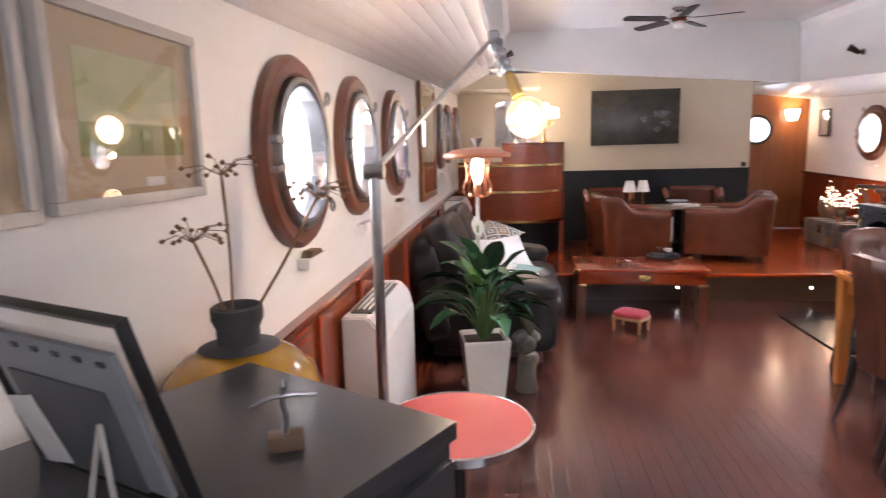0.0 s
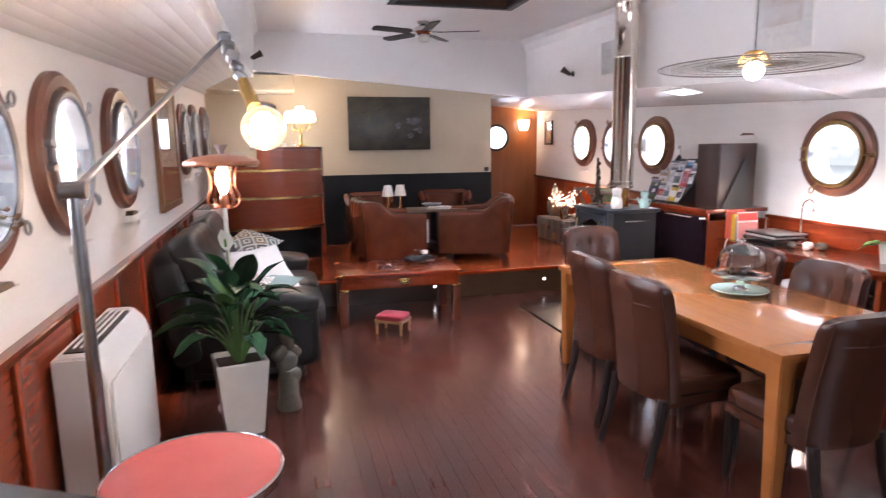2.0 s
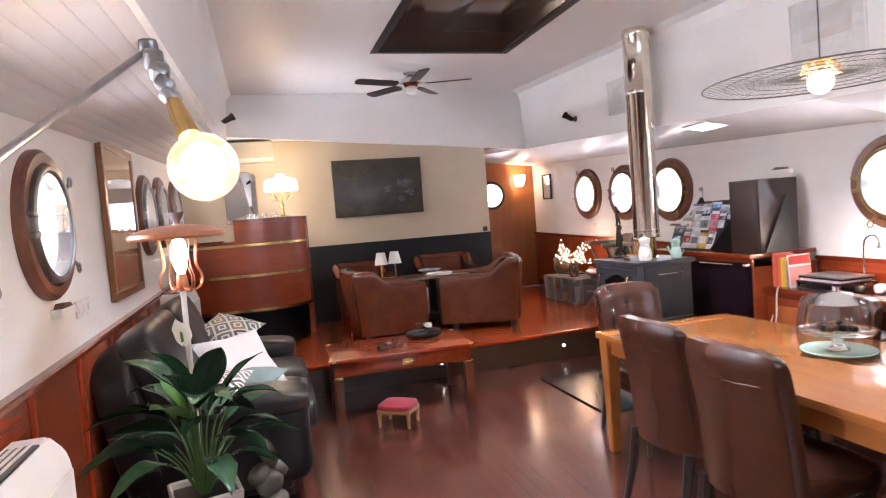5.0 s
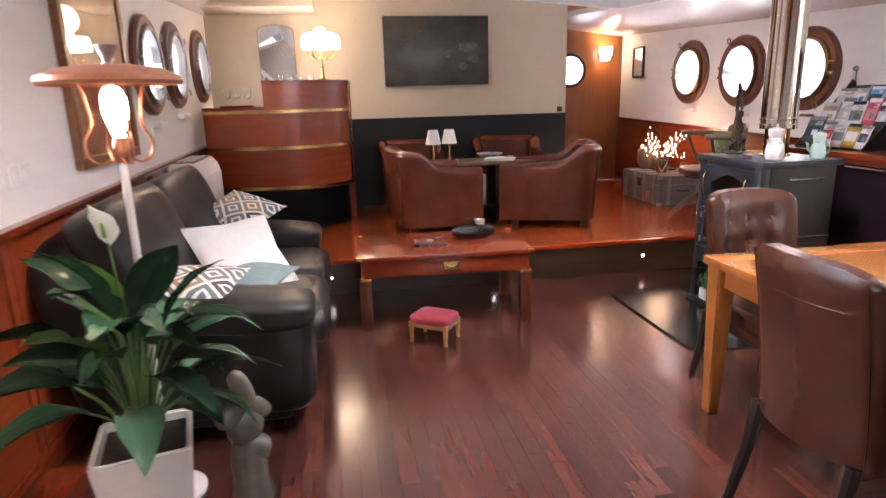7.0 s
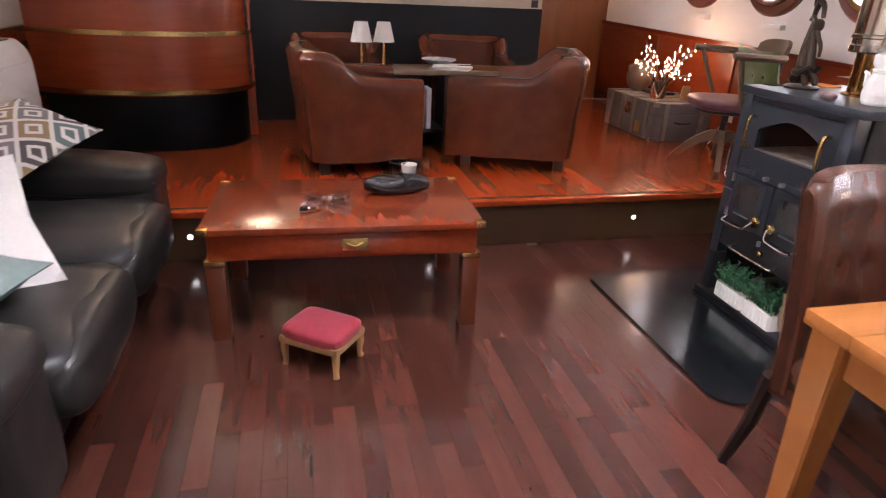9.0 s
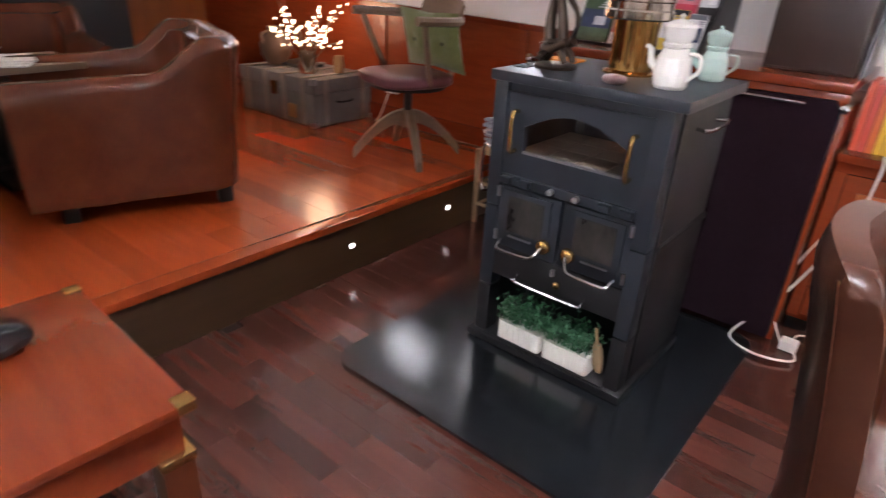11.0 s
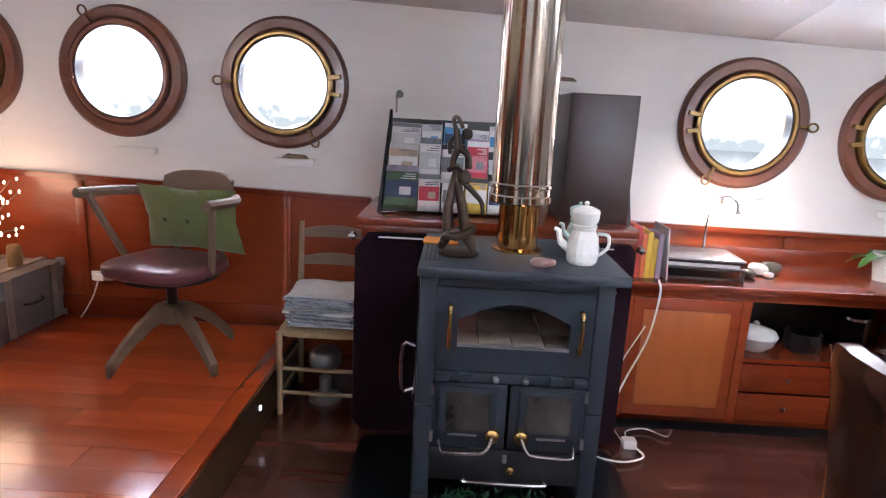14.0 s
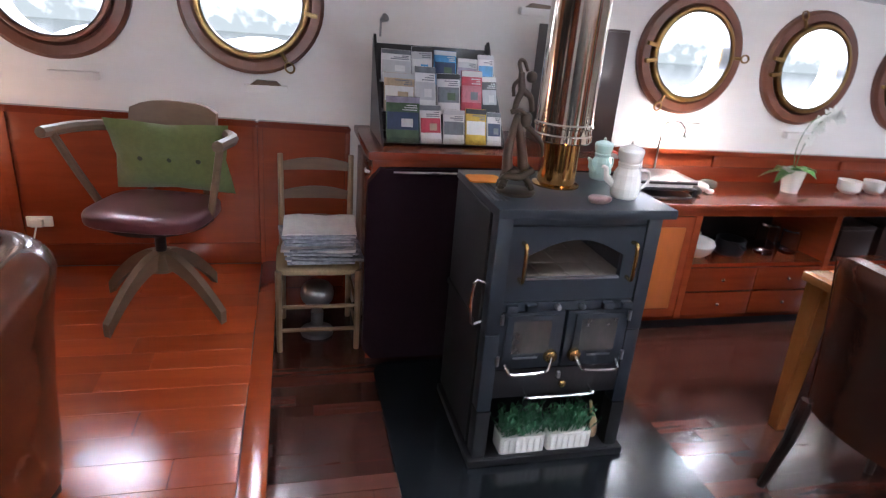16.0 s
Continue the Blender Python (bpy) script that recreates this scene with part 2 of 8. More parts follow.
M_GREENCLOTH = mat("olive_wool", (0.125, 0.145, 0.038), 0.85, second=(0.09, 0.105, 0.028), scale=(50, 50, 50), bump=0.25, bump_scale=200, sheen=0.3)
M_TEALCLOTH = mat("grey_green_cloth", (0.20, 0.27, 0.26), 0.85, second=(0.16, 0.22, 0.21), scale=(50, 50, 50))
M_OLDWOOD = mat("weathered_wood", (0.17, 0.105, 0.06), 0.5, second=(0.10, 0.06, 0.036), scale=(6, 6, 30), mix=0.7, bump=0.12, bump_scale=70)
M_PALEWOOD = mat("pale_chair_wood", (0.30, 0.20, 0.11), 0.5, second=(0.22, 0.14, 0.075), scale=(20, 20, 5), mix=0.7)
M_MAROON = mat("maroon_leather", (0.12, 0.040, 0.045), 0.3, second=(0.09, 0.028, 0.032), scale=(8, 8, 8), bump=0.12, bump_scale=120)
M_PURPLECLOTH = mat("aubergine_cloth", (0.013, 0.005, 0.008), 1.0, spec=0.1, second=(0.009, 0.0035, 0.006), scale=(50, 50, 50), bump=0.2, bump_scale=220)
M_TRUNK = mat("worn_grey_canvas", (0.21, 0.20, 0.19), 0.42, second=(0.13, 0.12, 0.11), scale=(8, 8, 8), mix=0.7, bump=0.15, bump_scale=120)
M_TRUNKWOOD = mat("trunk_slat", (0.36, 0.33, 0.28), 0.45, second=(0.2, 0.165, 0.125), scale=(6, 6, 6))
M_COPPER = mat("copper", (0.62, 0.27, 0.15), 0.3, 1.0, second=(0.46, 0.19, 0.10), scale=(9, 9, 9))
M_COPPERPAINT = mat("copper_lacquer_shade", (0.40, 0.165, 0.09), 0.35, 0.4, second=(0.33, 0.13, 0.07), scale=(9, 9, 9))
M_BULB = mat("glowing_bulb", (1, 0.9, 0.75), 0.3, emit=((1.0, 0.78, 0.50), 20))
M_CLEARBULB = mat("white_glowing_bulb", (1, 0.95, 0.88), 0.3, emit=((1.0, 0.88, 0.70), 24))
M_FAIRY = mat("fairy_bulb", (1, 0.9, 0.75), 0.3, emit=((1.0, 0.76, 0.46), 9))
M_GLOBE = mat("glowing_globe", (1.0, 0.88, 0.70), 0.12, glass=True, emit=((1.0, 0.70, 0.40), 0.45))
M_SHADEGLOW = mat("glowing_shade", (1, 0.95, 0.85), 0.5, emit=((1.0, 0.84, 0.60), 8))
M_LED = mat("step_light", (1, 1, 1), 0.3, emit=((1.0, 0.97, 0.92), 9))
M_SHADE = mat("white_lampshade", (0.78, 0.76, 0.72), 0.7)
M_PAPER = mat("paper", (0.70, 0.68, 0.64), 0.7, second=(0.56, 0.55, 0.54), scale=(30, 30, 30))
M_PAPERGREY = mat("newsprint", (0.40, 0.42, 0.45), 0.8, second=(0.14, 0.15, 0.18), scale=(25, 25, 60), mix=0.3)
M_BLACKPLASTIC = mat("black_plastic", (0.012, 0.012, 0.013), 0.3)
M_VINYL = mat("black_gloss_vinyl", (0.008, 0.009, 0.010), 0.16, second=(0.014, 0.015, 0.016), scale=(9, 9, 9), coat=0.3)
M_BROWNBOX = mat("dark_brown_veneer", (0.032, 0.016, 0.012), 0.35, second=(0.022, 0.011, 0.009), scale=(4, 4, 20))
M_VARNISH = mat("varnished_hatch_wood", (0.055, 0.028, 0.020), 0.14, second=(0.035, 0.018, 0.013), scale=(4, 20, 4), coat=0.6)
M_GREENERY = mat("herb_leaf", (0.022, 0.095, 0.040), 0.5, second=(0.045, 0.14, 0.065), scale=(30, 30, 30))
M_WHITEPAINT = mat("white_cord", (0.75, 0.73, 0.70), 0.4)
M_FIREBRICK = mat("firebrick", (0.30, 0.25, 0.19), 0.7, second=(0.19, 0.155, 0.12), scale=(14, 14, 14), bump=0.2, bump_scale=60)
M_JUG = mat("brown_earthenware", (0.15, 0.085, 0.05), 0.5, second=(0.10, 0.055, 0.035), scale=(9, 9, 9))
M_MAT = mat("beige_picture_mount", (0.42, 0.31, 0.19), 0.6)
M_SILVERFRAME = mat("silver_grey_frame", (0.50, 0.47, 0.43), 0.4, second=(0.42, 0.39, 0.36), scale=(10, 10, 10))
M_GILTFRAME = mat("brown_gilt_frame", (0.24, 0.10, 0.03), 0.3, second=(0.15, 0.055, 0.018), scale=(16, 16, 16), coat=0.3)
M_ART = mat("landscape_painting", (0.33, 0.35, 0.13), 0.5, second=(0.52, 0.47, 0.30), scale=(8, 6, 12), mix=0.4)
M_ARTLOW = mat("dark_green_painting", (0.13, 0.17, 0.05), 0.5, second=(0.24, 0.25, 0.09), scale=(12, 10, 18), mix=0.4)
M_CANVAS = mat("dark_night_canvas", (0.010, 0.010, 0.011), 0.30, second=(0.05, 0.043, 0.026), scale=(4, 4, 6), mix=0.45)
# colours of the reflections laid on the dark canvas
M_CANVASLIGHT = mat("pale_reflection_patch", (0.10, 0.10, 0.105), 0.35, second=(0.02, 0.02, 0.022), scale=(16, 16, 26), mix=0.4)
M_CANVASGREEN = mat("olive_reflection_patch", (0.055, 0.048, 0.014), 0.35, second=(0.015, 0.015, 0.008), scale=(14, 14, 22), mix=0.4)


def plain(name, col, rough=0.5):
    return mat(name, col, rough, second=tuple(c * 0.85 for c in col), scale=(20, 20, 20))


# ---- building helpers ----
def thing(name, label, category, x=0, y=0, z=0, rz=0, group="", kind="", rx=0, ry=0):
    ob = new(name)
    ob.empty_display_size = 0.1
    ob.matrix_world = pose(x, y, z, rx, ry, rz)
    return tagged(ob, label, category, group, kind)


def mesh_of(name, bm, material, sharp=38):
    me = bpy.data.meshes.new(name)
    bmesh.ops.recalc_face_normals(bm, faces=bm.faces)
    bm.to_mesh(me)
    bm.free()
    for m in (material if isinstance(material, (list, tuple)) else [material]):
        me.materials.append(m)
    me.shade_smooth()
    me.set_sharp_from_angle(angle=radians(sharp))
    return me


def part(name, bm, material, parent=None, label="", sharp=38, at=None):
    ob = new(name, mesh_of(name, bm, material, sharp))
    if parent:
        ob.parent = parent
    if at is not None:
        ob.matrix_basis = at
    return tagged(ob, label)


def flat(ob):
    ob.data.shade_flat()
    return ob


def solid(name, bm, material, label, category, group="", kind="", sharp=38, at=None):
    return tagged(part(name, bm, material, None, label, sharp, at), label, category, group, kind)


def box(x0, x1, y0, y1, z0, z1, bevel=0.0, seg=2, bm=None):
    b = bm or bmesh.new()
    s = bmesh.ops.create_cube(b, size=1.0, matrix=Matrix.Translation(((x0 + x1) / 2, (y0 + y1) / 2, (z0 + z1) / 2)) @ Matrix.Diagonal((x1 - x0, y1 - y0, z1 - z0, 1)))
    if bevel:
        es = {e for v in s["verts"] for e in v.link_edges}
        bmesh.ops.bevel(b, geom=list(es), offset=bevel, segments=seg, profile=0.6, affect="EDGES")
    return b


def lathe(profile, seg=28, bm=None, m=None, cap=True):
    """A turned body: profile of (radius, height) from the bottom up."""
    b = bm or bmesh.new()
    rings = []
    for r, z in profile:
        rings.append([b.verts.new((r * math.cos(2 * math.pi * k / seg), r * math.sin(2 * math.pi * k / seg), z)) for k in range(seg)])
    for a, c in zip(rings, rings[1:]):
        for k in range(seg):
            b.faces.new((a[k], a[(k + 1) % seg], c[(k + 1) % seg], c[k]))
    if cap:
        b.faces.new(rings[0][::-1])
        b.faces.new(rings[-1])
    if m:
        bmesh.ops.transform(b, matrix=m, verts=[v for r in rings for v in r])
    return b


def tube(points, radius, seg=10, bm=None, closed=False):
    """A bent round bar; radius may be one number or one per point."""
    b = bm or bmesh.new()
    pts = [Vector(p) for p in points]
    n = len(pts)
    rad = radius if isinstance(radius, (list, tuple)) else [radius] * n
    up = None
    rings = []
    for i, p in enumerate(pts):
        a = pts[(i - 1) % n] if (closed or i) else p
        c = pts[(i + 1) % n] if (closed or i < n - 1) else p
        d = (c - a).normalized()
        if up is None:
            up = d.orthogonal().normalized()
        side = d.cross(up)
        side = side.normalized() if side.length > 1e-6 else d.orthogonal().normalized()
        up = side.cross(d).normalized()
        rings.append([b.verts.new(p + rad[i] * (math.cos(2 * math.pi * k / seg) * side + math.sin(2 * math.pi * k / seg) * up)) for k in range(seg)])
    pairs = list(zip(rings, rings[1:])) + ([(rings[-1], rings[0])] if closed else [])
    for r, s in pairs:
        for k in range(seg):
            b.faces.new((r[k], r[(k + 1) % seg], s[(k + 1) % seg], s[k]))
    if not closed:
        b.faces.new(rings[0][::-1])
        b.faces.new(rings[-1])
    return b


def curve_pts(points, steps=6):
    """A smooth line through the points."""
    p = [Vector(q) for q in points]
    p = [2 * p[0] - p[1]] + p + [2 * p[-1] - p[-2]]
    out = []
    for i in range(1, len(p) - 2):
        for k in range(steps):
            t = k / steps
            out.append(0.5 * (2 * p[i] + (p[i + 1] - p[i - 1]) * t + (2 * p[i - 1] - 5 * p[i] + 4 * p[i + 1] - p[i + 2]) * t * t + (3 * p[i] - p[i - 1] - 3 * p[i + 1] + p[i + 2]) * t ** 3))
    out.append(p[-2])
    return out


def pad(sx, sy, sz, power=4.0, seg=10, puff=0.0, wrinkle=0.0, bm=None, m=None, power_z=2.4):
    """A soft upholstered block: a super-ellipsoid with the full sizes sx, sy, sz."""
    b = bm or bmesh.new()
    s = bmesh.ops.create_cube(b, size=2.0)
    bmesh.ops.subdivide_edges(b, edges=list({e for v in s["verts"] for e in v.link_edges}), cuts=seg, use_grid_fill=True)
    vs = [v for v in b.verts if v.is_valid] if bm is None else [v for v in b.verts if v.select or True]
    for v in vs:
        c = v.co
        k = max((abs(c.x) ** power + abs(c.y) ** power) ** (power_z * 2 / power) + abs(c.z) ** (power_z * 2), 1e-9) ** (1 / (power_z * 2))
        q = c / k
        w = 1.0 + puff * (1 - q.x * q.x) * (1 - q.y * q.y)
        v.co = Vector((q.x * sx / 2, q.y * sy / 2, q.z * sz / 2 * w))
        if wrinkle:
            v.co += wrinkle * noise.noise_vector(v.co * 9.0)
    if m:
        bmesh.ops.transform(b, matrix=m, verts=vs)
    return b


def cushion(s, thick, bm=None):
    """A scatter cushion standing in its own x-z plane, with drawn-out corners."""
    b = bmesh.new()
    n = 14
    grid = {}
    for side in (-1, 1):
        for i in range(n + 1):
            for j in range(n + 1):
                u, v = 2 * i / n - 1, 2 * j / n - 1
                edge = max(0.0, (1 - u ** 2)) ** 0.5 * max(0.0, (1 - v ** 2)) ** 0.5
                pinch = 1 - 0.10 * (1 - abs(u)) * abs(v) - 0.10 * (1 - abs(v)) * abs(u)
                key = (i, j, side if 0 < i < n and 0 < j < n else 0)
                if key not in grid:
                    grid[key] = b.verts.new((u * s / 2 * pinch, side * edge * thick / 2 + 0.004 * noise.noise(Vector((u * 3, v * 3, side * 4.0))), v * s / 2 * pinch))
    for side in (-1, 1):
        for i in range(n):
            for j in range(n):
                f = [grid[(a, c, side if 0 < a < n and 0 < c < n else 0)] for a, c in ((i, j), (i + 1, j), (i + 1, j + 1), (i, j + 1))]
                b.faces.new(f)
    return b


def extrude_outline(pts, z0, z1, bm=None, axis="z"):
    """A straight-sided body over a closed outline; axis names the direction it is drawn out along."""
    b = bm or bmesh.new()
    def place(u, v, w):
        return (u, v, w) if axis == "z" else ((u, w, v) if axis == "y" else (w, u, v))
    lo = [b.verts.new(place(u, v, z0)) for u, v in pts]
    hi = [b.verts.new(place(u, v, z1)) for u, v in pts]
    b.faces.new(lo[::-1])
    b.faces.new(hi)
    n = len(pts)
    for k in range(n):
        b.faces.new((lo[k], lo[(k + 1) % n], hi[(k + 1) % n], hi[k]))
    return b


def round_rect(x0, x1, y0, y1, r, seg=6):
    out = []
    for cx, cy, a0 in ((x1 - r, y1 - r, 0), (x0 + r, y1 - r, 90), (x0 + r, y0 + r, 180), (x1 - r, y0 + r, 270)):
        for k in range(seg + 1):
            a = radians(a0 + 90 * k / seg)
            out.append((cx + r * math.cos(a), cy + r * math.sin(a)))
    return out


# ---- hull, floors, ceilings ----
def hull_side(name, x_in, x_out, y0, y1, z0, z1, holes, r):
    """A thick side with round openings, lying in the y-z plane."""
    b = bmesh.new()
    h = r + 0.06
    seg = 40
    cols = sorted({y0, y1, *[c for y, z in holes for c in (y - h, y + h)]})
    for x in (x_in, x_out):
        for a, c in zip(cols, cols[1:]):
            hole = next(((y, z) for y, z in holes if abs(y - (a + c) / 2) < 0.01), None)
            spans = [(z0, z1)] if not hole else [(z0, hole[1] - h), (hole[1] + h, z1)]
            for p, q in spans:
                b.faces.new([b.verts.new((x, u, v)) for u, v in ((a, p), (c, p), (c, q), (a, q))])
            if hole:
                inner, outer = [], []
                for k in range(seg):
                    t = 2 * math.pi * k / seg
                    cu, cv = math.cos(t), math.sin(t)
                    f = h / max(abs(cu), abs(cv))
                    inner.append(b.verts.new((x, hole[0] + r * cu, hole[1] + r * cv)))
                    outer.append(b.verts.new((x, hole[0] + f * cu, hole[1] + f * cv)))
                for k in range(seg):
                    b.faces.new((inner[k], inner[(k + 1) % seg], outer[(k + 1) % seg], outer[k]))
    for y, z in holes:
        ra = [b.verts.new((x_in, y + r * math.cos(2 * math.pi * k / seg), z + r * math.sin(2 * math.pi * k / seg))) for k in range(seg)]
        rb = [b.verts.new((x_out, v.co.y, v.co.z)) for v in ra]
        for k in range(seg):
            b.faces.new((ra[k], ra[(k + 1) % seg], rb[(k + 1) % seg], rb[k]))
    for u0, u1, v0, v1 in ((y0, y1, z0, z0), (y0, y1, z1, z1)):
        b.faces.new([b.verts.new(p) for p in ((x_in, u0, v0), (x_in, u1, v0), (x_out, u1, v1), (x_out, u0, v1))])
    bmesh.ops.remove_doubles(b, verts=b.verts, dist=1e-5)
    return b


Y0, YTV, YB, YSTEP, ZP = -2.8, 7.52, 8.6, 5.28, 0.26
flat(solid("wall_west", hull_side("w", XL, XL - 0.16, Y0, YB + 0.1, -0.1, 2.75, PORT_L, 0.238), M_WALL, "white painted boarded hull side with round portholes", "wall", kind="structure"))
flat(solid("wall_east", hull_side("e", XR, XR + 0.16, Y0, YB + 0.1, -0.1, 2.75, PORT_R, 0.238), M_WALL, "white painted hull side with round portholes", "wall", kind="structure"))
solid("wall_south", box(XL, XR, Y0 - 0.1, Y0, -0.1, 3.0), M_WALL, "plain white end wall behind the walk", "wall", kind="structure")
solid("wall_north", box(XL, 3.03, YTV, YTV + 0.1, 1.19, 2.75), M_CREAM, "cream painted end wall above a black dado", "wall", kind="structure")
solid("wall_north_dado", box(XL, 3.03, YTV - 0.014, YTV + 0.1, ZP, 1.19), M_BLACKPANEL, "black painted dado panelling", "wall", kind="structure")
solid("wall_bulkhead", box(3.03, XR, YB, YB + 0.1, ZP, 2.75), M_DOORWOOD, "varnished orange wooden bulkhead", "wall", kind="structure")
solid("wall_passage", box(2.95, 3.03, YTV + 0.1, YB, ZP, 2.75), M_DOORWOOD, "varnished wooden passage wall", "wall", kind="structure")
floor_ob = solid("floor", box(XL, XR, Y0, YSTEP, -0.1, -0.006), M_JOINT, "dark reddish brown plank floor", "floor", kind="structure")
plat_ob = solid("platform", box(XL, XR, YSTEP + 0.02, YB, -0.05, ZP - 0.006), M_JOINT, "raised glossy cherry wood platform floor", "platform", kind="structure")
solid("platform_riser", box(XL, XR, YSTEP, YSTEP + 0.02, -0.006, ZP - 0.03), M_RISER, "dark wooden step riser with small lights", "step", kind="structure")
solid("platform_nosing", box(XL, XR, YSTEP - 0.02, YSTEP + 0.06, ZP - 0.03, ZP + 0.004, 0.008), M_PLAT, "glossy cherry wood step nosing", "step", kind="structure")


def sheet(quad_rows, thick, bm=None):
    """A bent sheet through rows of points, with thickness upwards."""
    b = bm or bmesh.new()
    lo = [[b.verts.new(p) for p in row] for row in quad_rows]
    hi = [[b.verts.new((p[0], p[1], p[2] + thick)) for p in row] for row in quad_rows]
    for r in range(len(lo) - 1):
        for c in range(len(lo[0]) - 1):
            b.faces.new((lo[r][c], lo[r][c + 1], lo[r + 1][c + 1], lo[r + 1][c]))
            b.faces.new((hi[r][c], hi[r + 1][c], hi[r + 1][c + 1], hi[r][c + 1]))
    for g in ((0, 0), (-1, -1)):
        for c in range(len(lo[0]) - 1):
            b.faces.new((lo[g[0]][c], hi[g[0]][c], hi[g[0]][c + 1], lo[g[0]][c + 1]))
    for g in (0, -1):
        for r in range(len(lo) - 1):
            b.faces.new((lo[r][g], lo[r + 1][g], hi[r + 1][g], hi[r][g]))
    return b


def sheer(y):
    return 0.044 * (y - 3.3)


ZC, YE = 2.80, 6.45
def edge_right(y):
    return 3.44 - 0.09 * (y - 3.0)


# side decks: gloss boards, one every 0.13 m across
def deck_boards(xa, za, xb, zb, ya, yb, up=0.0, n=9):
    b = bmesh.new()
    for i in range(n):
        f0, f1 = i / n, (i + 1) / n
        rows = []
        for y in (ya, yb):
            xe = xb if xb < 1 else edge_right(y)
            p = []
            for f, d in ((f0, 0.003), (f0 + 0.006, 0.0), (f1 - 0.006, 0.0), (f1, 0.003)):
                p.append((xa + (xe - xa) * f, y, za + (zb - za) * f + sheer(y) + up + d))
            rows.append(p)
        sheet(rows, 0.05, b)
    return b


solid("ceiling_side_west", deck_boards(XL, 1.985, -0.10, 2.165, Y0, 4.62), M_DECK, "glossy white boarded slanting side ceiling", "ceiling", kind="structure")
solid("ceiling_side_west_far", deck_boards(XL, 2.02, -0.10, 2.33, 4.66, YTV, 0.0), M_DECK, "glossy white slanting side ceiling beyond a beam", "ceiling", kind="structure")
solid("ceiling_side_east", deck_boards(XR, 1.856, 3.6, 2.0, Y0, 3.0, n=1), M_DECK, "white slanting side ceiling", "ceiling", kind="structure")
solid("ceiling_side_east_far", deck_boards(XR, 1.856, 3.6, 2.0, 3.0, YB, n=1), M_DECK, "white slanting side ceiling towards the passage", "ceiling", kind="structure")


def coach_roof():
    b = bmesh.new()
    def face(*ps):
        b.faces.new([b.verts.new(p) for p in ps])
    xw = -0.08
    # upright sides
    for ya, yb in ((Y0, 3.0), (3.0, YE)):
        face((-0.10, ya, 2.165 + sheer(ya)), (-0.10, yb, 2.165 + sheer(yb)), (xw + 0.02, yb, ZC - 0.06), (xw + 0.02, ya, ZC - 0.06))
        face((xw + 0.02, ya, ZC - 0.06), (xw + 0.02, yb, ZC - 0.06), (xw + 0.08, yb, ZC), (xw + 0.08, ya, ZC))
        a, c = edge_right(ya), edge_right(yb)
        face((a, ya, 1.985 + sheer(ya)), (c, yb, 1.985 + sheer(yb)), (c - 0.03, yb, ZC - 0.14), (a - 0.03, ya, ZC - 0.14))
        face((a - 0.03, ya, ZC - 0.14), (c - 0.03, yb, ZC - 0.14), (c - 0.06, yb, ZC - 0.05), (a - 0.06, ya, ZC - 0.05))
        face((a - 0.06, ya, ZC - 0.05), (c - 0.06, yb, ZC - 0.05), (c - 0.13, yb, ZC), (a - 0.13, ya, ZC))
    # far upright end
    c = edge_right(YE)
    face((-0.10, YE, 2.38), (c, YE, 2.12), (c - 0.03, YE, ZC - 0.14), (c - 0.06, YE, ZC - 0.05), (c - 0.13, YE, ZC), (xw + 0.08, YE, ZC), (xw + 0.02, YE, ZC - 0.06))
    # top with the skylight's opening: x 1.17..2.26, y 2.95..4.9
    sx0, sx1, sy0, sy1 = 1.17, 2.26, 2.95, 4.88
    e0, e3, e6 = edge_right(Y0) - 0.13, edge_right(3.0) - 0.13, c - 0.13
    x0 = xw + 0.08
    es1, es0 = edge_right(sy1) - 0.13, e3
    face((x0, Y0, ZC), (e0, Y0, ZC), (es0, sy0, ZC), (x0, sy0, ZC))
    face((x0, sy1, ZC), (es1, sy1, ZC), (e6, YE, ZC), (x0, YE, ZC))
    face((x0, sy0, ZC), (sx0, sy0, ZC), (sx0, sy1, ZC), (x0, sy1, ZC))
    face((sx1, sy0, ZC), (es0, sy0, ZC), (es1, sy1, ZC), (sx1, sy1, ZC))
    # near end
    face((-0.2, Y0, 2.0), (3.7, Y0, 2.0), (3.7, Y0, ZC), (-0.2, Y0, ZC))
    bmesh.ops.remove_doubles(b, verts=b.verts, dist=1e-4)
    return b


roof = solid("ceiling", coach_roof(), M_CEIL, "raised white coach roof ceiling with a skylight opening", "ceiling", kind="structure")
flat(roof)
sol = roof.modifiers.new("thickness", "SOLIDIFY")
sol.thickness, sol.offset = 0.05, 0.0
solid("ceiling_far", sheet([[(XL, YE, 2.40), (3.05, YE, 2.40)], [(XL, YTV, 2.46), (3.05, YTV, 2.46)]], 0.06), M_CEIL, "lower white ceiling over the platform", "ceiling", kind="structure")
solid("ceiling_passage", sheet([[(2.9, YE, 2.36), (3.6, YE, 2.36)], [(2.9, YB, 2.46), (3.6, YB, 2.46)]], 0.06), M_CEIL, "white ceiling over the passage", "ceiling", kind="structure")
solid("ceiling_box", box(XL, 0.37, 7.0, YTV, 2.22, 2.40, 0.01), M_CREAM, "cream soffit box above the bar corner", "ceiling", kind="structure")

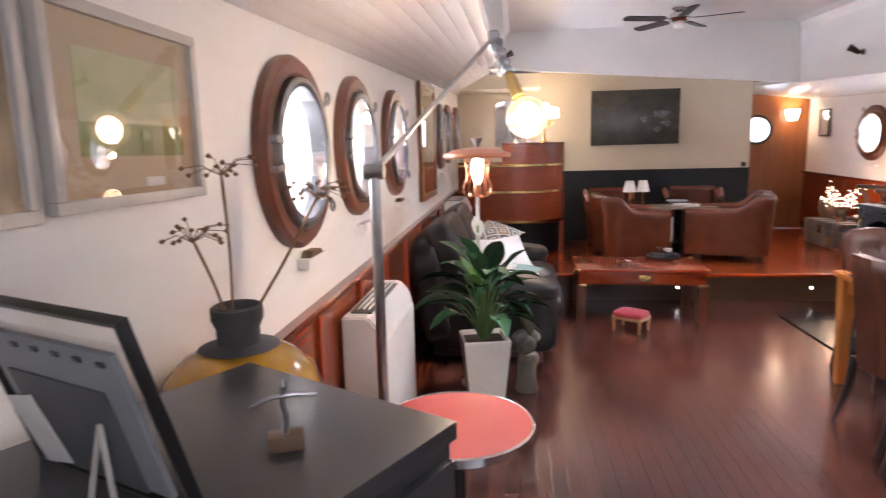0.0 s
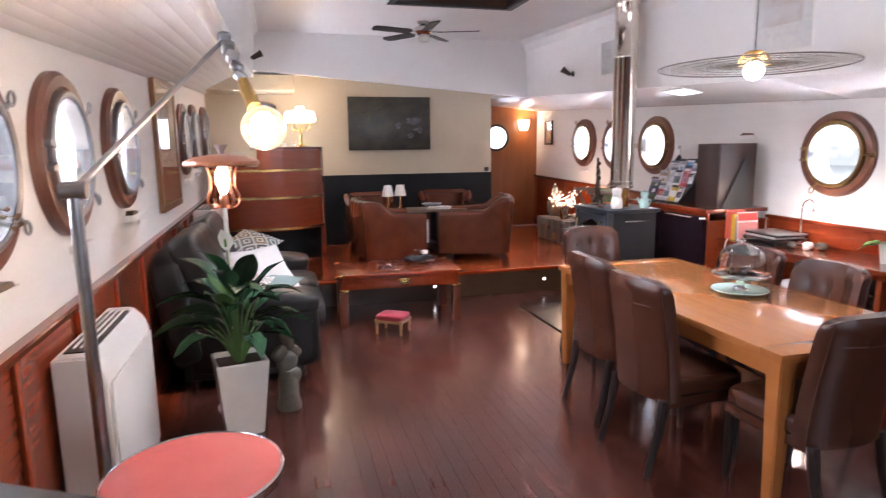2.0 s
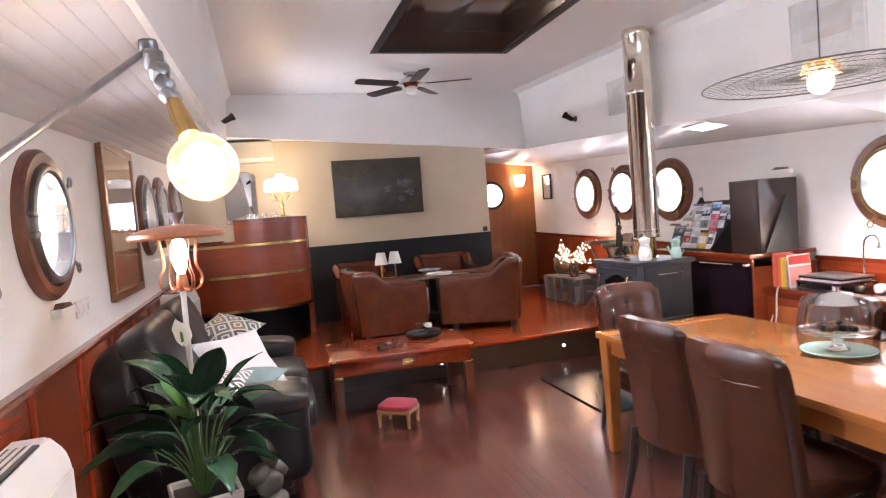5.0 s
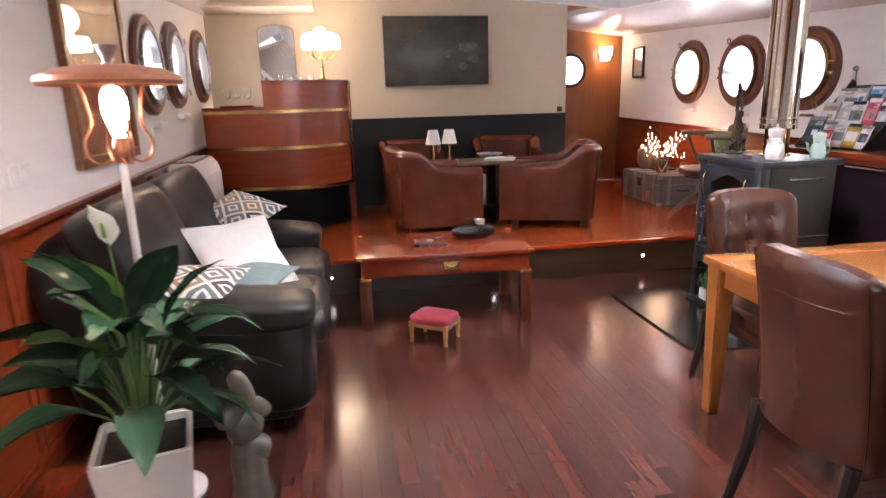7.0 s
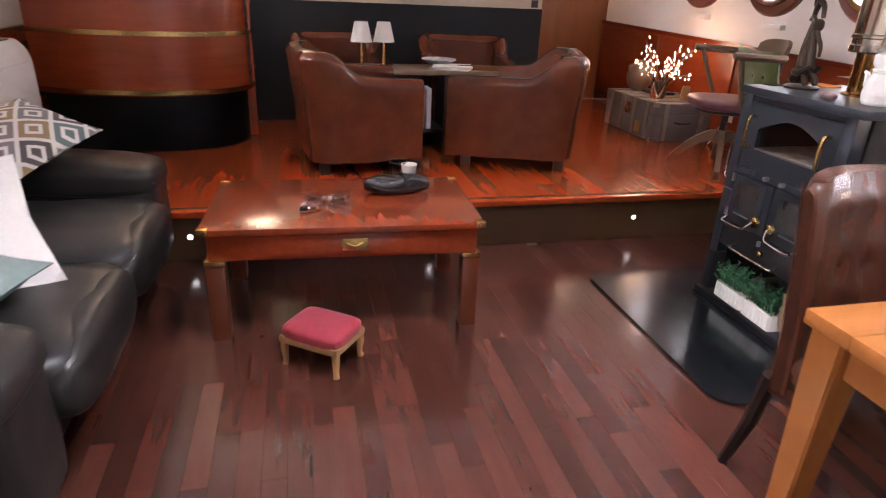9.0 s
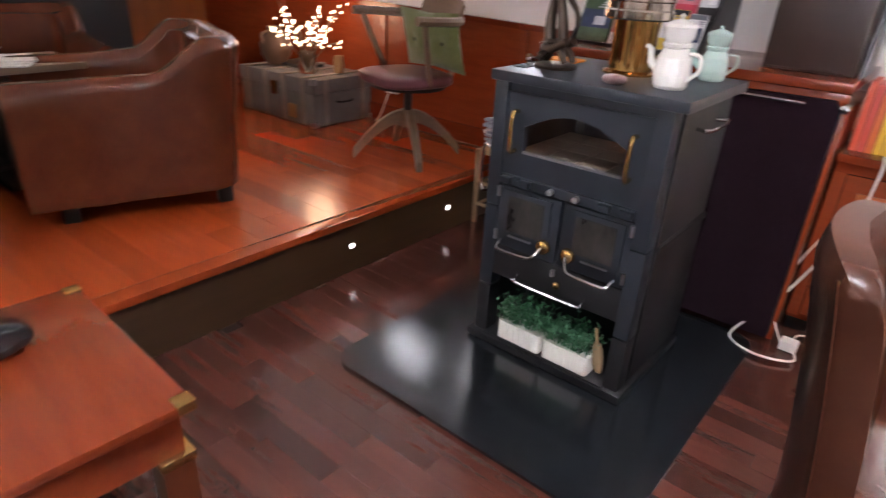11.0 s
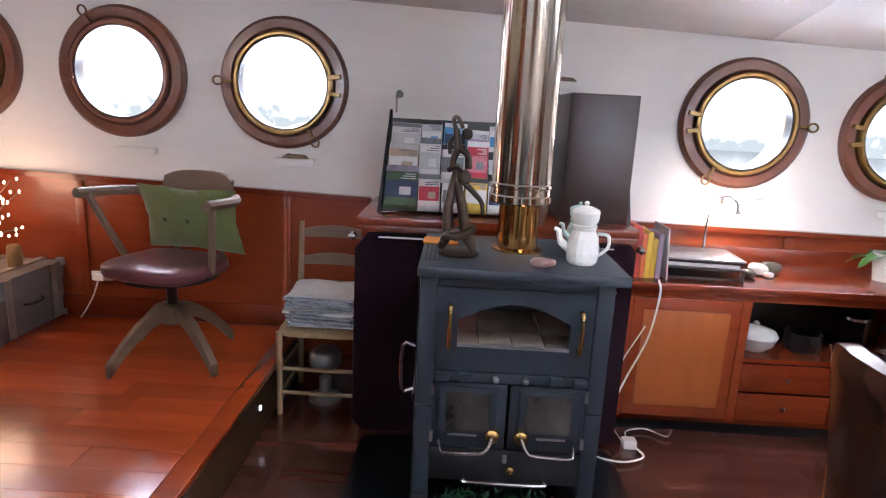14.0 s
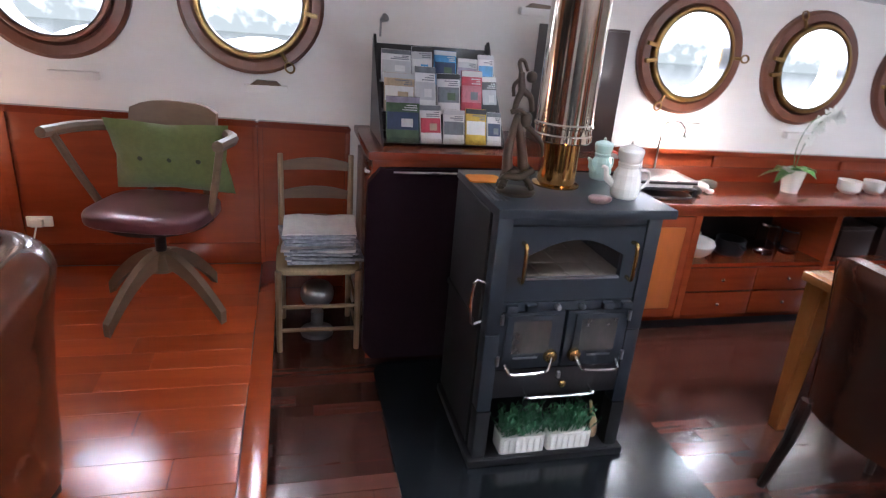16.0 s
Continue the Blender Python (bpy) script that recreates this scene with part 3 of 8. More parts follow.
# ---- skylight ----
def skylight():
    t = thing("skylight", "dark wooden skylight hatch with bright glass panes", "skylight", 1.715, 3.915, 2.8, kind="structure")
    hx, hy = 0.545, 0.965
    for name, q in (("well_side", (-hx, -hx + 0.03, -hy, hy)), ("well_side", (hx - 0.03, hx, -hy, hy)), ("well_end", (-hx + 0.03, hx - 0.03, -hy, -hy + 0.03)), ("well_end", (-hx + 0.03, hx - 0.03, hy - 0.03, hy))):
        part(name, box(*q, -0.01, 0.13), M_VARNISH, t)
    for q in ((-hx - 0.04, -hx + 0.02, -hy - 0.04, hy + 0.04), (hx - 0.02, hx + 0.04, -hy - 0.04, hy + 0.04), (-hx + 0.02, hx - 0.02, -hy - 0.04, -hy + 0.02), (-hx + 0.02, hx - 0.02, hy - 0.02, hy + 0.04)):
        part("frame_trim", box(*q, -0.03, -0.004, 0.004), M_DARKLEG, t)
    # lid with two panes over a solid leaf
    for x0, x1 in ((-hx, -0.40), (-0.05, 0.05), (0.40, hx)):
        part("lid_bar", box(x0, x1, -hy, hy, 0.13, 0.17, 0.004), M_VARNISH, t)
    for y0, y1 in ((-hy, -0.86), (-0.12, hy)):
        part("lid_rail", box(-0.40, -0.05, y0, y1, 0.132, 0.168), M_VARNISH, t)
        part("lid_rail", box(0.05, 0.40, y0, y1, 0.132, 0.168), M_VARNISH, t)
    for x0, x1 in ((-0.40, -0.05), (0.05, 0.40)):
        for y0, y1 in ((-0.86, -0.12),):
            p = part("pane", box(x0, x1, y0, y1, 0.145, 0.151), M_GLASS, t)
            p.visible_shadow = False
    return t


skylight()


# ---- portholes ----
def ring(r0, r1, d0, d1, seg=48, bevel=0.012):
    """A turned ring round the x axis, from depth d0 to d1."""
    prof = [(r0, d0), (r0, d1 - bevel), (r0 + bevel, d1), (r1 - bevel, d1), (r1, d1 - bevel), (r1, d0), (r0, d0)]
    return lathe(prof, seg, cap=False, m=pose(0, 0, 0, 0, 90, 0))


def dog(a, r):
    """A swing bolt with its eye, at the angle a on the ring."""
    c, s = math.cos(a), math.sin(a)
    b = bmesh.new()
    e = Vector((0, c, s))
    f = Vector((0, -s, c))
    tube([e * r + Vector((0.045, 0, 0)), e * (r + 0.045) + Vector((0.052, 0, 0))], 0.009, 8, b)
    base = e * (r + 0.052) + Vector((0.055, 0, 0))
    loop = [base + 0.02 * math.cos(k * math.pi / 6) * f + (0.024 + 0.024 * math.sin(k * math.pi / 6)) * e for k in range(12)]
    tube(loop, 0.005, 6, b, closed=True)
    return b


def porthole(n, x, y, z, face, dogs, metal=M_BRASS, hinge=0.0):
    t = thing("window_%d" % n, "round porthole with a dark wooden ring and a brass-framed pane", "porthole", x, y, z, 0 if face > 0 else 180, kind="structure")
    part("wooden_ring", ring(0.246, 0.318, 0.0, 0.042, bevel=0.016), M_RINGWOOD, t, "dark reddish brown wooden ring")
    part("metal_frame", ring(0.222, 0.248, -0.03, 0.062, bevel=0.007), metal, t, "tarnished metal pane frame")
    part("seal", ring(0.218, 0.2225, -0.01, 0.058, bevel=0.002), M_BLACKPLASTIC, t)
    g = part("pane", lathe([(0.221, 0.0), (0.221, 0.007)], 40, m=pose(0.046, 0, 0, 0, 90, 0)), M_GLASS, t)
    g.visible_shadow = False
    for a in dogs:
        part("swing_bolt", dog(radians(a), 0.245), metal, t)
    for a in (hinge - 9, hinge + 9):
        r = radians(a)
        part("hinge_lug", box(0.02, 0.066, -0.011, 0.011, -0.015, 0.05, 0.004), metal, t, at=pose(0, 0.24 * math.cos(r), 0.24 * math.sin(r), a - 90, 0, 0))
    return t


n = 1
for i, (y, z) in enumerate(PORT_L):
    porthole(n, XL, y, z, 1, (38, -38), M_DULLSTEEL, 180)
    n += 1
for i, (y, z) in enumerate(PORT_R):
    porthole(n, XR, y, z, -1, ((0, -120) if i in (3,) else ((180, -60) if i == 2 else (120,))), M_OLDBRASS if i != 1 else M_RINGWOOD, 0 if i == 2 else 180)
    n += 1
bp = thing("window_%d" % n, "small round porthole in the wooden bulkhead", "porthole", 3.50, YB - 0.002, 1.68, -90, kind="structure")
part("wooden_ring", ring(0.17, 0.21, 0.0, 0.035), M_DARKLEG, bp)
part("pane", lathe([(0.172, 0.0), (0.172, 0.012)], 36, m=pose(0.003, 0, 0, 0, 90, 0)), mat("daylit_milk_glass", (0.9, 0.95, 1), 0.3, emit=((0.85, 0.93, 1.0), 2.2)), bp, "bright daylit milk glass")


def ledge(x, y, z, face, full):
    t = thing("wall_ledge", "small white wall ledge with a wooden wedge" if full else "small white wall ledge", "ledge", x, y, z, 0 if face > 0 else 180, group="ledges under the portholes")
    part("bracket", box(0, 0.045, -0.10, 0.10, -0.035, 0, 0.004), M_WALL, t)
    if full:
        part("wedge", extrude_outline([(-0.07, 0.0), (0.07, 0.0), (0.05, 0.018), (-0.04, 0.022)], 0.004, 0.04, axis="x"), M_OLDWOOD, t, "brown wooden wedge")
    return t


for i, (y, z) in enumerate(PORT_L):
    ledge(XL, y + 0.08, z - 0.36, 1, i in (0, 2))
for i, (y, z) in enumerate(PORT_R):
    ledge(XR, y - 0.05, z - 0.365, -1, i in (2,))
ledge(XR, 3.98, 1.605, -1, True)


# ---- wainscot ----
def wainscot(name, x, face, y0, y1, zb, zt, bays, lift):
    """Mahogany panelling with a cap rail that rises by lift along its length."""
    t = thing(name, "reddish mahogany wainscot panelling with a cap rail", "wainscot", 0, 0, 0, kind="structure")
    def f(d0, d1):
        return (x + d0, x + d1) if face > 0 else (x - d1, x - d0)
    def sloped(d0, d1, za, zc, up):
        a, c = f(d0, d1)
        b = bmesh.new()
        v = [b.verts.new(p) for p in ((a, y0, za), (c, y0, za), (c, y1, za + up * 0), (a, y1, za), (a, y0, zc), (c, y0, zc), (c, y1, zc + up), (a, y1, zc + up))]
        for q in ((0, 1, 2, 3), (4, 5, 6, 7), (0, 1, 5, 4), (1, 2, 6, 5), (2, 3, 7, 6), (3, 0, 4, 7)):
            b.faces.new([v[k] for k in q])
        return b
    part("backing", sloped(0.0, 0.018, zb, zt, lift), M_MAHOG, t)
    a, c = f(0.0, 0.055)
    b = bmesh.new()
    v = [b.verts.new(p) for p in ((a, y0, zt), (c, y0, zt), (c, y1, zt + lift), (a, y1, zt + lift), (a, y0, zt + 0.03), (c, y0, zt + 0.03), (c, y1, zt + lift + 0.03), (a, y1, zt + lift + 0.03))]
    for q in ((0, 1, 2, 3), (4, 5, 6, 7), (0, 1, 5, 4), (1, 2, 6, 5), (2, 3, 7, 6), (3, 0, 4, 7)):
        b.faces.new([v[k] for k in q])
    bmesh.ops.bevel(b, geom=list(b.edges), offset=0.007, segments=2, affect="EDGES")
    part("cap_rail", b, M_MAHOG_H, t)
    a, c = f(0.018, 0.034)
    part("bottom_rail", box(a, c, y0, y1, zb, zb + 0.11, 0.004), M_MAHOG_H, t)
    n = max(1, round((y1 - y0) / bays))
    for k in range(n + 1):
        y = y0 + (y1 - y0) * k / n
        top = zt + lift * k / n - 0.003
        part("stile", box(a, c, max(y - 0.024, y0), min(y + 0.024, y1), zb + 0.11, top, 0.004), M_MAHOG, t)
    return t


wainscot("wainscot_west", XL, 1, Y0, YTV - 0.02, 0.0, 0.86, 0.62, 0.13)
wainscot("wainscot_east", XR, -1, 5.345, YB - 0.01, ZP, 0.967, 1.05, 0.088)
wainscot("wainscot_east_low", XR, -1, 4.9, 5.3445, 0.0, 0.955, 0.8, 0.0118)
wainscot("wainscot_east_aft", XR, -1, Y0, 3.68, 0.72, 0.845, 0.9, 0.06)


# ---- outside ----
def bank(name, x, face):
    """The far bank behind the portholes: pale sky over grey-green trees."""
    m = bpy.data.materials.new(name + "_light")
    m.use_nodes = True
    nt = m.node_tree
    for q in list(nt.nodes):
        nt.nodes.remove(q)
    out = nt.nodes.new("ShaderNodeOutputMaterial")
    em = nt.nodes.new("ShaderNodeEmission")
    tc = nt.nodes.new("ShaderNodeTexCoord")
    ns = nt.nodes.new("ShaderNodeTexNoise")
    ns.inputs["Scale"].default_value, ns.inputs["Detail"].default_value = 0.7, 9
    sx = nt.nodes.new("ShaderNodeSeparateXYZ")
    ma = nt.nodes.new("ShaderNodeMath")
    ma.operation = "MULTIPLY_ADD"
    ma.inputs[1].default_value = 9.0
    rp = nt.nodes.new("ShaderNodeValToRGB")
    rp.color_ramp.elements[0].position, rp.color_ramp.elements[1].position = 0.455, 0.55
    rp.color_ramp.elements[0].color = (0.28, 0.305, 0.285, 1)
    rp.color_ramp.elements[1].color = (1.0, 1.0, 1.0, 1)
    mr = nt.nodes.new("ShaderNodeMapRange")
    mr.inputs["From Min"].default_value, mr.inputs["From Max"].default_value = -12, 24
    nt.links.new(tc.outputs["Object"], ns.inputs["Vector"])
    nt.links.new(tc.outputs["Object"], sx.inputs[0])
    nt.links.new(ns.outputs["Fac"], ma.inputs[0])
    nt.links.new(sx.outputs["Z"], ma.inputs[2])
    nt.links.new(ma.outputs[0], mr.inputs[0])
    nt.links.new(mr.outputs[0], rp.inputs[0])
    nt.links.new(rp.outputs[0], em.inputs[0])
    em.inputs[1].default_value = 2.4
    nt.links.new(em.outputs[0], out.inputs[0])
    b = bmesh.new()
    b.faces.new([b.verts.new(p) for p in ((0, -90, -14), (0, 90, -14), (0, 90, 45), (0, -90, 45))])
    solid(name, b, m, "hazy far river bank under a bright sky", "backdrop", kind="structure", at=pose(x, 4, 0))


bank("backdrop_west", -60, 1)
bank("backdrop_east", 64, -1)
cloud = bpy.data.materials.new("overcast_light")
cloud.use_nodes = True
cn_ = cloud.node_tree
cn_.nodes.remove(cn_.nodes["Principled BSDF"])
ce = cn_.nodes.new("ShaderNodeEmission")
ct = cn_.nodes.new("ShaderNodeTexNoise")
cr = cn_.nodes.new("ShaderNodeValToRGB")
ct.inputs["Scale"].default_value, ct.inputs["Detail"].default_value = 0.02, 5
cr.color_ramp.elements[0].color, cr.color_ramp.elements[1].color = (0.80, 0.84, 0.90, 1), (1, 1, 1, 1)
cn_.links.new(ct.outputs["Fac"], cr.inputs[0])
cn_.links.new(cr.outputs[0], ce.inputs[0])
cn_.links.new(ce.outputs[0], cn_.nodes["Material Output"].inputs[0])
ce.inputs[1].default_value = 2.2
cb0 = bmesh.new()
cb0.faces.new([cb0.verts.new(p) for p in ((-110, 0, -14), (110, 0, -14), (110, 0, 95), (-110, 0, 95))])
solid("backdrop_north", cb0, cloud, "bright white overcast sky", "backdrop", kind="structure", at=pose(0, 80, 0))
gb = bmesh.new()
gb.faces.new([gb.verts.new(p) for p in ((-120, -120, 0), (120, -120, 0), (120, 120, 0), (-120, 120, 0))])
solid("water", gb, mat("river_water", (0.10, 0.12, 0.11), 0.15, second=(0.07, 0.09, 0.085), scale=(0.6, 0.6, 0.6), bump=0.4, bump_scale=1.5), "grey green river water", "water", kind="structure", at=pose(0, 0, -1.0))


# ---- dining table and chairs ----
def dining_table():
    t = thing("dining_table", "honey-coloured oak dining table with square legs", "table", 2.463, 2.247, 0)
    hx, hy = 0.462, 0.988
    part("tabletop", box(-hx, hx, -hy + 0.121, hy - 0.121, 0.670, 0.705, 0.003), M_OAK, t)
    for e in (-1, 1):
        part("end_board", box(-hx, hx, min(e * (hy - 0.12), e * hy), max(e * (hy - 0.12), e * hy), 0.670, 0.7052, 0.004), M_OAK_END, t)
    for sx in (-1, 1):
        part("apron", box(sx * (hx - 0.05) - 0.012, sx * (hx - 0.05) + 0.012, -hy + 0.10, hy - 0.10, 0.585, 0.670), M_OAK, t)
    for sy in (-1, 1):
        part("apron", box(-hx + 0.10, hx - 0.10, sy * (hy - 0.05) - 0.012, sy * (hy - 0.05) + 0.012, 0.585, 0.670), M_OAK, t)
    for sx in (-1, 1):
        for sy in (-1, 1):
            b = bmesh.new()
            lo, hi = 0.026, 0.042
            cx, cy = sx * (hx - 0.055), sy * (hy - 0.055)
            lower = [b.verts.new((cx + u * lo, cy + v * lo, 0)) for u, v in ((-1, -1), (1, -1), (1, 1), (-1, 1))]
            upper = [b.verts.new((cx + u * hi, cy + v * hi, 0.670)) for u, v in ((-1, -1), (1, -1), (1, 1), (-1, 1))]
            b.faces.new(lower[::-1]), b.faces.new(upper)
            for k in range(4):
                b.faces.new((lower[k], lower[(k + 1) % 4], upper[(k + 1) % 4], upper[k]))
            bmesh.ops.bevel(b, geom=list(b.edges), offset=0.005, segments=2, affect="EDGES")
            part("leg", b, M_OAK, t)
    return t


dining_table()


def dining_chair(x, y, rz, label):
    """Faces +y when rz is 0; the origin lies under the middle of the seat."""
    t = thing("dining_chair", label, "chair", x, y, 0, rz, group="chairs round the dining table")
    w = 0.43
    part("seat", pad(w, 0.46, 0.12, 7, 8, 0.08, 0.003, m=pose(0, 0.02, 0.42), power_z=2.2), M_CHAIRLEATHER, t)
    # tall slightly curved back, leaning backwards
    b = bmesh.new()
    nu, nv = 22, 24
    tufts = [((i - 1) * 0.105, 0.69 + j * 0.11) for i in range(3) for j in range(2)]
    def pt(u, v, side):
        s = 2 * u / nu - 1
        h = v / nv
        z = 0.36 + 0.565 * h - 0.03 * abs(s) ** 6 * h ** 6
        yc = -0.205 - 0.075 * h ** 1.5 + 0.055 * s * s
        th = 0.045 * (1 - max(0, h - 0.93) * 6) * (1 - 0.45 * abs(s) ** 8)
        if side > 0:
            for bx, bz in tufts:
                th -= 0.013 * math.exp(-((s * w / 2 - bx) / 0.022) ** 2 - ((z - bz) / 0.028) ** 2)
                th -= 0.004 * math.exp(-((s * w / 2 - bx) / 0.008) ** 2) * (1 if z < bz else 0.4)
        return Vector((s * w / 2, yc + side * th, z + (0.006 * (1 - s * s) if v == nv else 0)))
    front = [[b.verts.new(pt(u, v, 1)) for u in range(nu + 1)] for v in range(nv + 1)]
    back = [[b.verts.new(pt(u, v, -1)) for u in range(nu + 1)] for v in range(nv + 1)]
    for v in range(nv):
        for u in range(nu):
            b.faces.new((front[v][u], front[v][u + 1], front[v + 1][u + 1], front[v + 1][u]))
            b.faces.new((back[v][u], back[v + 1][u], back[v + 1][u + 1], back[v][u + 1]))
        b.faces.new((front[v][0], front[v + 1][0], back[v + 1][0], back[v][0]))
        b.faces.new((front[v][nu], back[v][nu], back[v + 1][nu], front[v + 1][nu]))
    for u in range(nu):
        b.faces.new((front[0][u], back[0][u], back[0][u + 1], front[0][u + 1]))
        b.faces.new((front[nv][u], front[nv][u + 1], back[nv][u + 1], back[nv][u]))
    part("backrest", b, M_CHAIRLEATHER, t, sharp=60)
    for bx, bz in tufts:
        hb = (bz - 0.36) / 0.565
        by = -0.205 - 0.075 * hb ** 1.5 + 0.055 * (2 * bx / w) ** 2 + 0.028
        part("button", lathe([(0.010, 0), (0.010, 0.004), (0.005, 0.008)], 10, m=pose(bx, by, bz, -80)), M_CHAIRLEATHER, t)
    hs = 0.80
    seam = []
    for k in range(-8, 9):
        q = k / 8
        seam.append((q * w / 2 * 0.985, -0.205 - 0.075 * hs ** 1.5 + 0.055 * q * q - 0.0445 * (1 - 0.45 * abs(q) ** 8), 0.36 + 0.565 * hs))
    part("seam", tube(seam, 0.0022, 5), M_CHAIRLEATHER, t)
    for sx in (-1, 1):
        edge = [(sx * w / 2 * 0.97, -0.205 - 0.075 * (k / 8) ** 1.5 + 0.052 - 0.032, 0.37 + 0.53 * k / 8) for k in range(9)]
        part("edge_piping", tube(edge, 0.003, 5), M_CHAIRLEATHER, t)
    part("seat_skirt", box(-w / 2 + 0.008, w / 2 - 0.008, -0.19, 0.235, 0.33, 0.385, 0.01), M_CHAIRLEATHER, t)
    for sx in (-1, 1):
        part("leg", tube([(sx * 0.19, 0.21, 0.34), (sx * 0.193, 0.215, 0.0)], [0.024, 0.015], 8), M_DARKLEG, t)
        part("leg", tube([(sx * 0.19, -0.20, 0.37), (sx * 0.192, -0.225, 0.2), (sx * 0.195, -0.28, 0.0)], [0.024, 0.021, 0.015], 8), M_DARKLEG, t)
    return t


LEATHER_LABEL = "brown leather high-backed dining chair with dark legs"
dining_chair(2.03, 2.42, -90, LEATHER_LABEL + " beside the table")
dining_chair(1.975, 1.88, -88, LEATHER_LABEL + " beside the table")
rc0 = dining_chair(2.27, 1.385, 4, LEATHER_LABEL + " at the table end")
rc0.scale = (1, 1, 0.955)
dining_chair(2.37, 3.235, 180, LEATHER_LABEL + " near the stove")
rc1 = dining_chair(2.765, 2.50, 90, LEATHER_LABEL + " by the sideboard")
rc1.scale = (1, 1, 0.955)
rc2 = dining_chair(2.76, 1.96, 90, LEATHER_LABEL + " by the sideboard")
rc2.scale = (1, 1, 0.955)


# ---- coffee table, footstool ----
def coffee_table():
    t = thing("coffee_table", "glossy mahogany campaign coffee table with brass corners", "coffee table", 1.125, 4.76, 0, -2.5)
    hx, hy = 0.54, 0.32
    part("tabletop", box(-hx, hx, -hy, hy, 0.445, 0.47, 0.007), M_MAHOG_H, t)
    part("apron", box(-hx + 0.025, hx - 0.025, -hy + 0.025, hy - 0.025, 0.335, 0.445, 0.004), M_MAHOG_H, t)
    part("drawer_front", box(-0.35, 0.35, -hy + 0.014, -hy + 0.024, 0.348, 0.435, 0.003), M_MAHOG_H, t)
    part("recessed_handle", box(-0.02, 0.08, -hy + 0.009, -hy + 0.0135, 0.368, 0.418, 0.002), M_BRASS, t, "brass recessed handle")
    part("handle_bail", tube(curve_pts([(0.0, -hy + 0.006, 0.402), (0.03, -hy + 0.004, 0.39), (0.06, -hy + 0.006, 0.402)], 4), 0.003, 6), M_BRASS, t)
    for sx in (-1, 1):
        for sy in (-1, 1):
            cx, cy = sx * (hx - 0.047), sy * (hy - 0.047)
            part("leg", box(cx - 0.034, cx + 0.034, cy - 0.034, cy + 0.034, 0.0, 0.333, 0.004), M_MAHOG_SHADED, t)
            part("brass_cap", box(cx - 0.037, cx + 0.037, cy - 0.037, cy + 0.037, 0.318, 0.340, 0.002), M_BRASS, t)
            part("brass_corner", box(sx * (hx - 0.018) - 0.020, sx * (hx - 0.018) + 0.020, sy * (hy - 0.018) - 0.020, sy * (hy - 0.018) + 0.020, 0.449, 0.4725, 0.003), M_BRASS, t)
    return t


coffee_table()


def footstool():
    t = thing("footstool", "small gilt footstool with a red velvet top", "footstool", 1.0, 4.28, 0, -36)
    part("cushion", pad(0.25, 0.20, 0.06, 7, 7, 0.25, m=pose(0, 0, 0.135)), M_REDCLOTH, t)
    part("frame", box(-0.125, 0.125, -0.10, 0.10, 0.095, 0.125, 0.008), M_GILT, t)
    for sx in (-1, 1):
        for sy in (-1, 1):
            part("leg", tube([(sx * 0.108, sy * 0.083, 0.11), (sx * 0.111, sy * 0.085, 0.06), (sx * 0.108, sy * 0.083, 0.02), (sx * 0.112, sy * 0.086, 0.0)], [0.016, 0.014, 0.010, 0.012], 8), M_GILT, t)
    return t


footstool()


# ---- sofa ----
def sofa():
    t = thing("sofa", "black leather two-seat sofa with padded arms", "sofa", -0.10, 4.31, 0)
    L = 0.925                     # half length along y
    part("base", box(-0.42, 0.34, -L + 0.03, L - 0.03, 0.05, 0.30, 0.03, 3), M_BLACKLEATHER, t)
    for a, c in ((-0.65, 0.0), (0.0, 0.65)):
        m = (a + c) / 2
        part("seat_cushion", pad(0.74, 0.645, 0.22, 7, 12, 0.08, 0.006, m=pose(0.13, m, 0.36)), M_BLACKLEATHER, t)
        part("back_cushion", pad(0.20, 0.90, 0.66, 7, 14, 0.0, 0.007, m=pose(-0.27, m * 1.38, 0.685, 0, -24, 0), power_z=3.2), M_BLACKLEATHER, t)
        part("front_roll", pad(0.17, 0.635, 0.22, 4, 10, 0.0, 0.005, m=pose(0.43, m, 0.35), power_z=1.6), M_BLACKLEATHER, t)
        part("cushion_seam", tube([(0.485, m - 0.29, 0.425), (0.492, m, 0.43), (0.485, m + 0.29, 0.425)], 0.0022, 5), M_STITCH, t, "pale stitched seam")
    for s in (-1, 1):
        y = s * (L - 0.16)
        part("arm", pad(0.84, 0.31, 0.48, 9, 12, 0.03, 0.006, m=pose(0.03, y, 0.32), power_z=3.4), M_BLACKLEATHER, t)
        part("arm_pad", pad(0.87, 0.335, 0.15, 6, 12, 0.10, 0.005, m=pose(0.03, y, 0.53, 0, 3, 0), power_z=2.0), M_BLACKLEATHER, t)
        for e in (-1, 1):
            part("arm_seam", tube([(-0.36, y + e * 0.155, 0.547), (0.0, y + e * 0.164, 0.533), (0.37, y + e * 0.155, 0.515)], 0.0025, 5), M_STITCH, t, "pale stitched seam")
        part("arm_seam", tube([(0.446, y - 0.14, 0.51), (0.464, y, 0.51), (0.446, y + 0.14, 0.51)], 0.0025, 5), M_STITCH, t, "pale stitched seam")
    part("back_shell", pad(0.22, 2 * L + 0.06, 0.80, 9, 10, 0, 0.004, m=pose(-0.43, 0, 0.50, 0, -10, 0), power_z=3.2), M_BLACKLEATHER, t)
    for sx in (-0.36, 0.32):
        for sy in (-L + 0.1, L - 0.1):
            part("foot", lathe([(0.025, 0), (0.03, 0.06)], 12, m=pose(sx, sy, 0)), M_DARKLEG, t)
    return t


sofa()


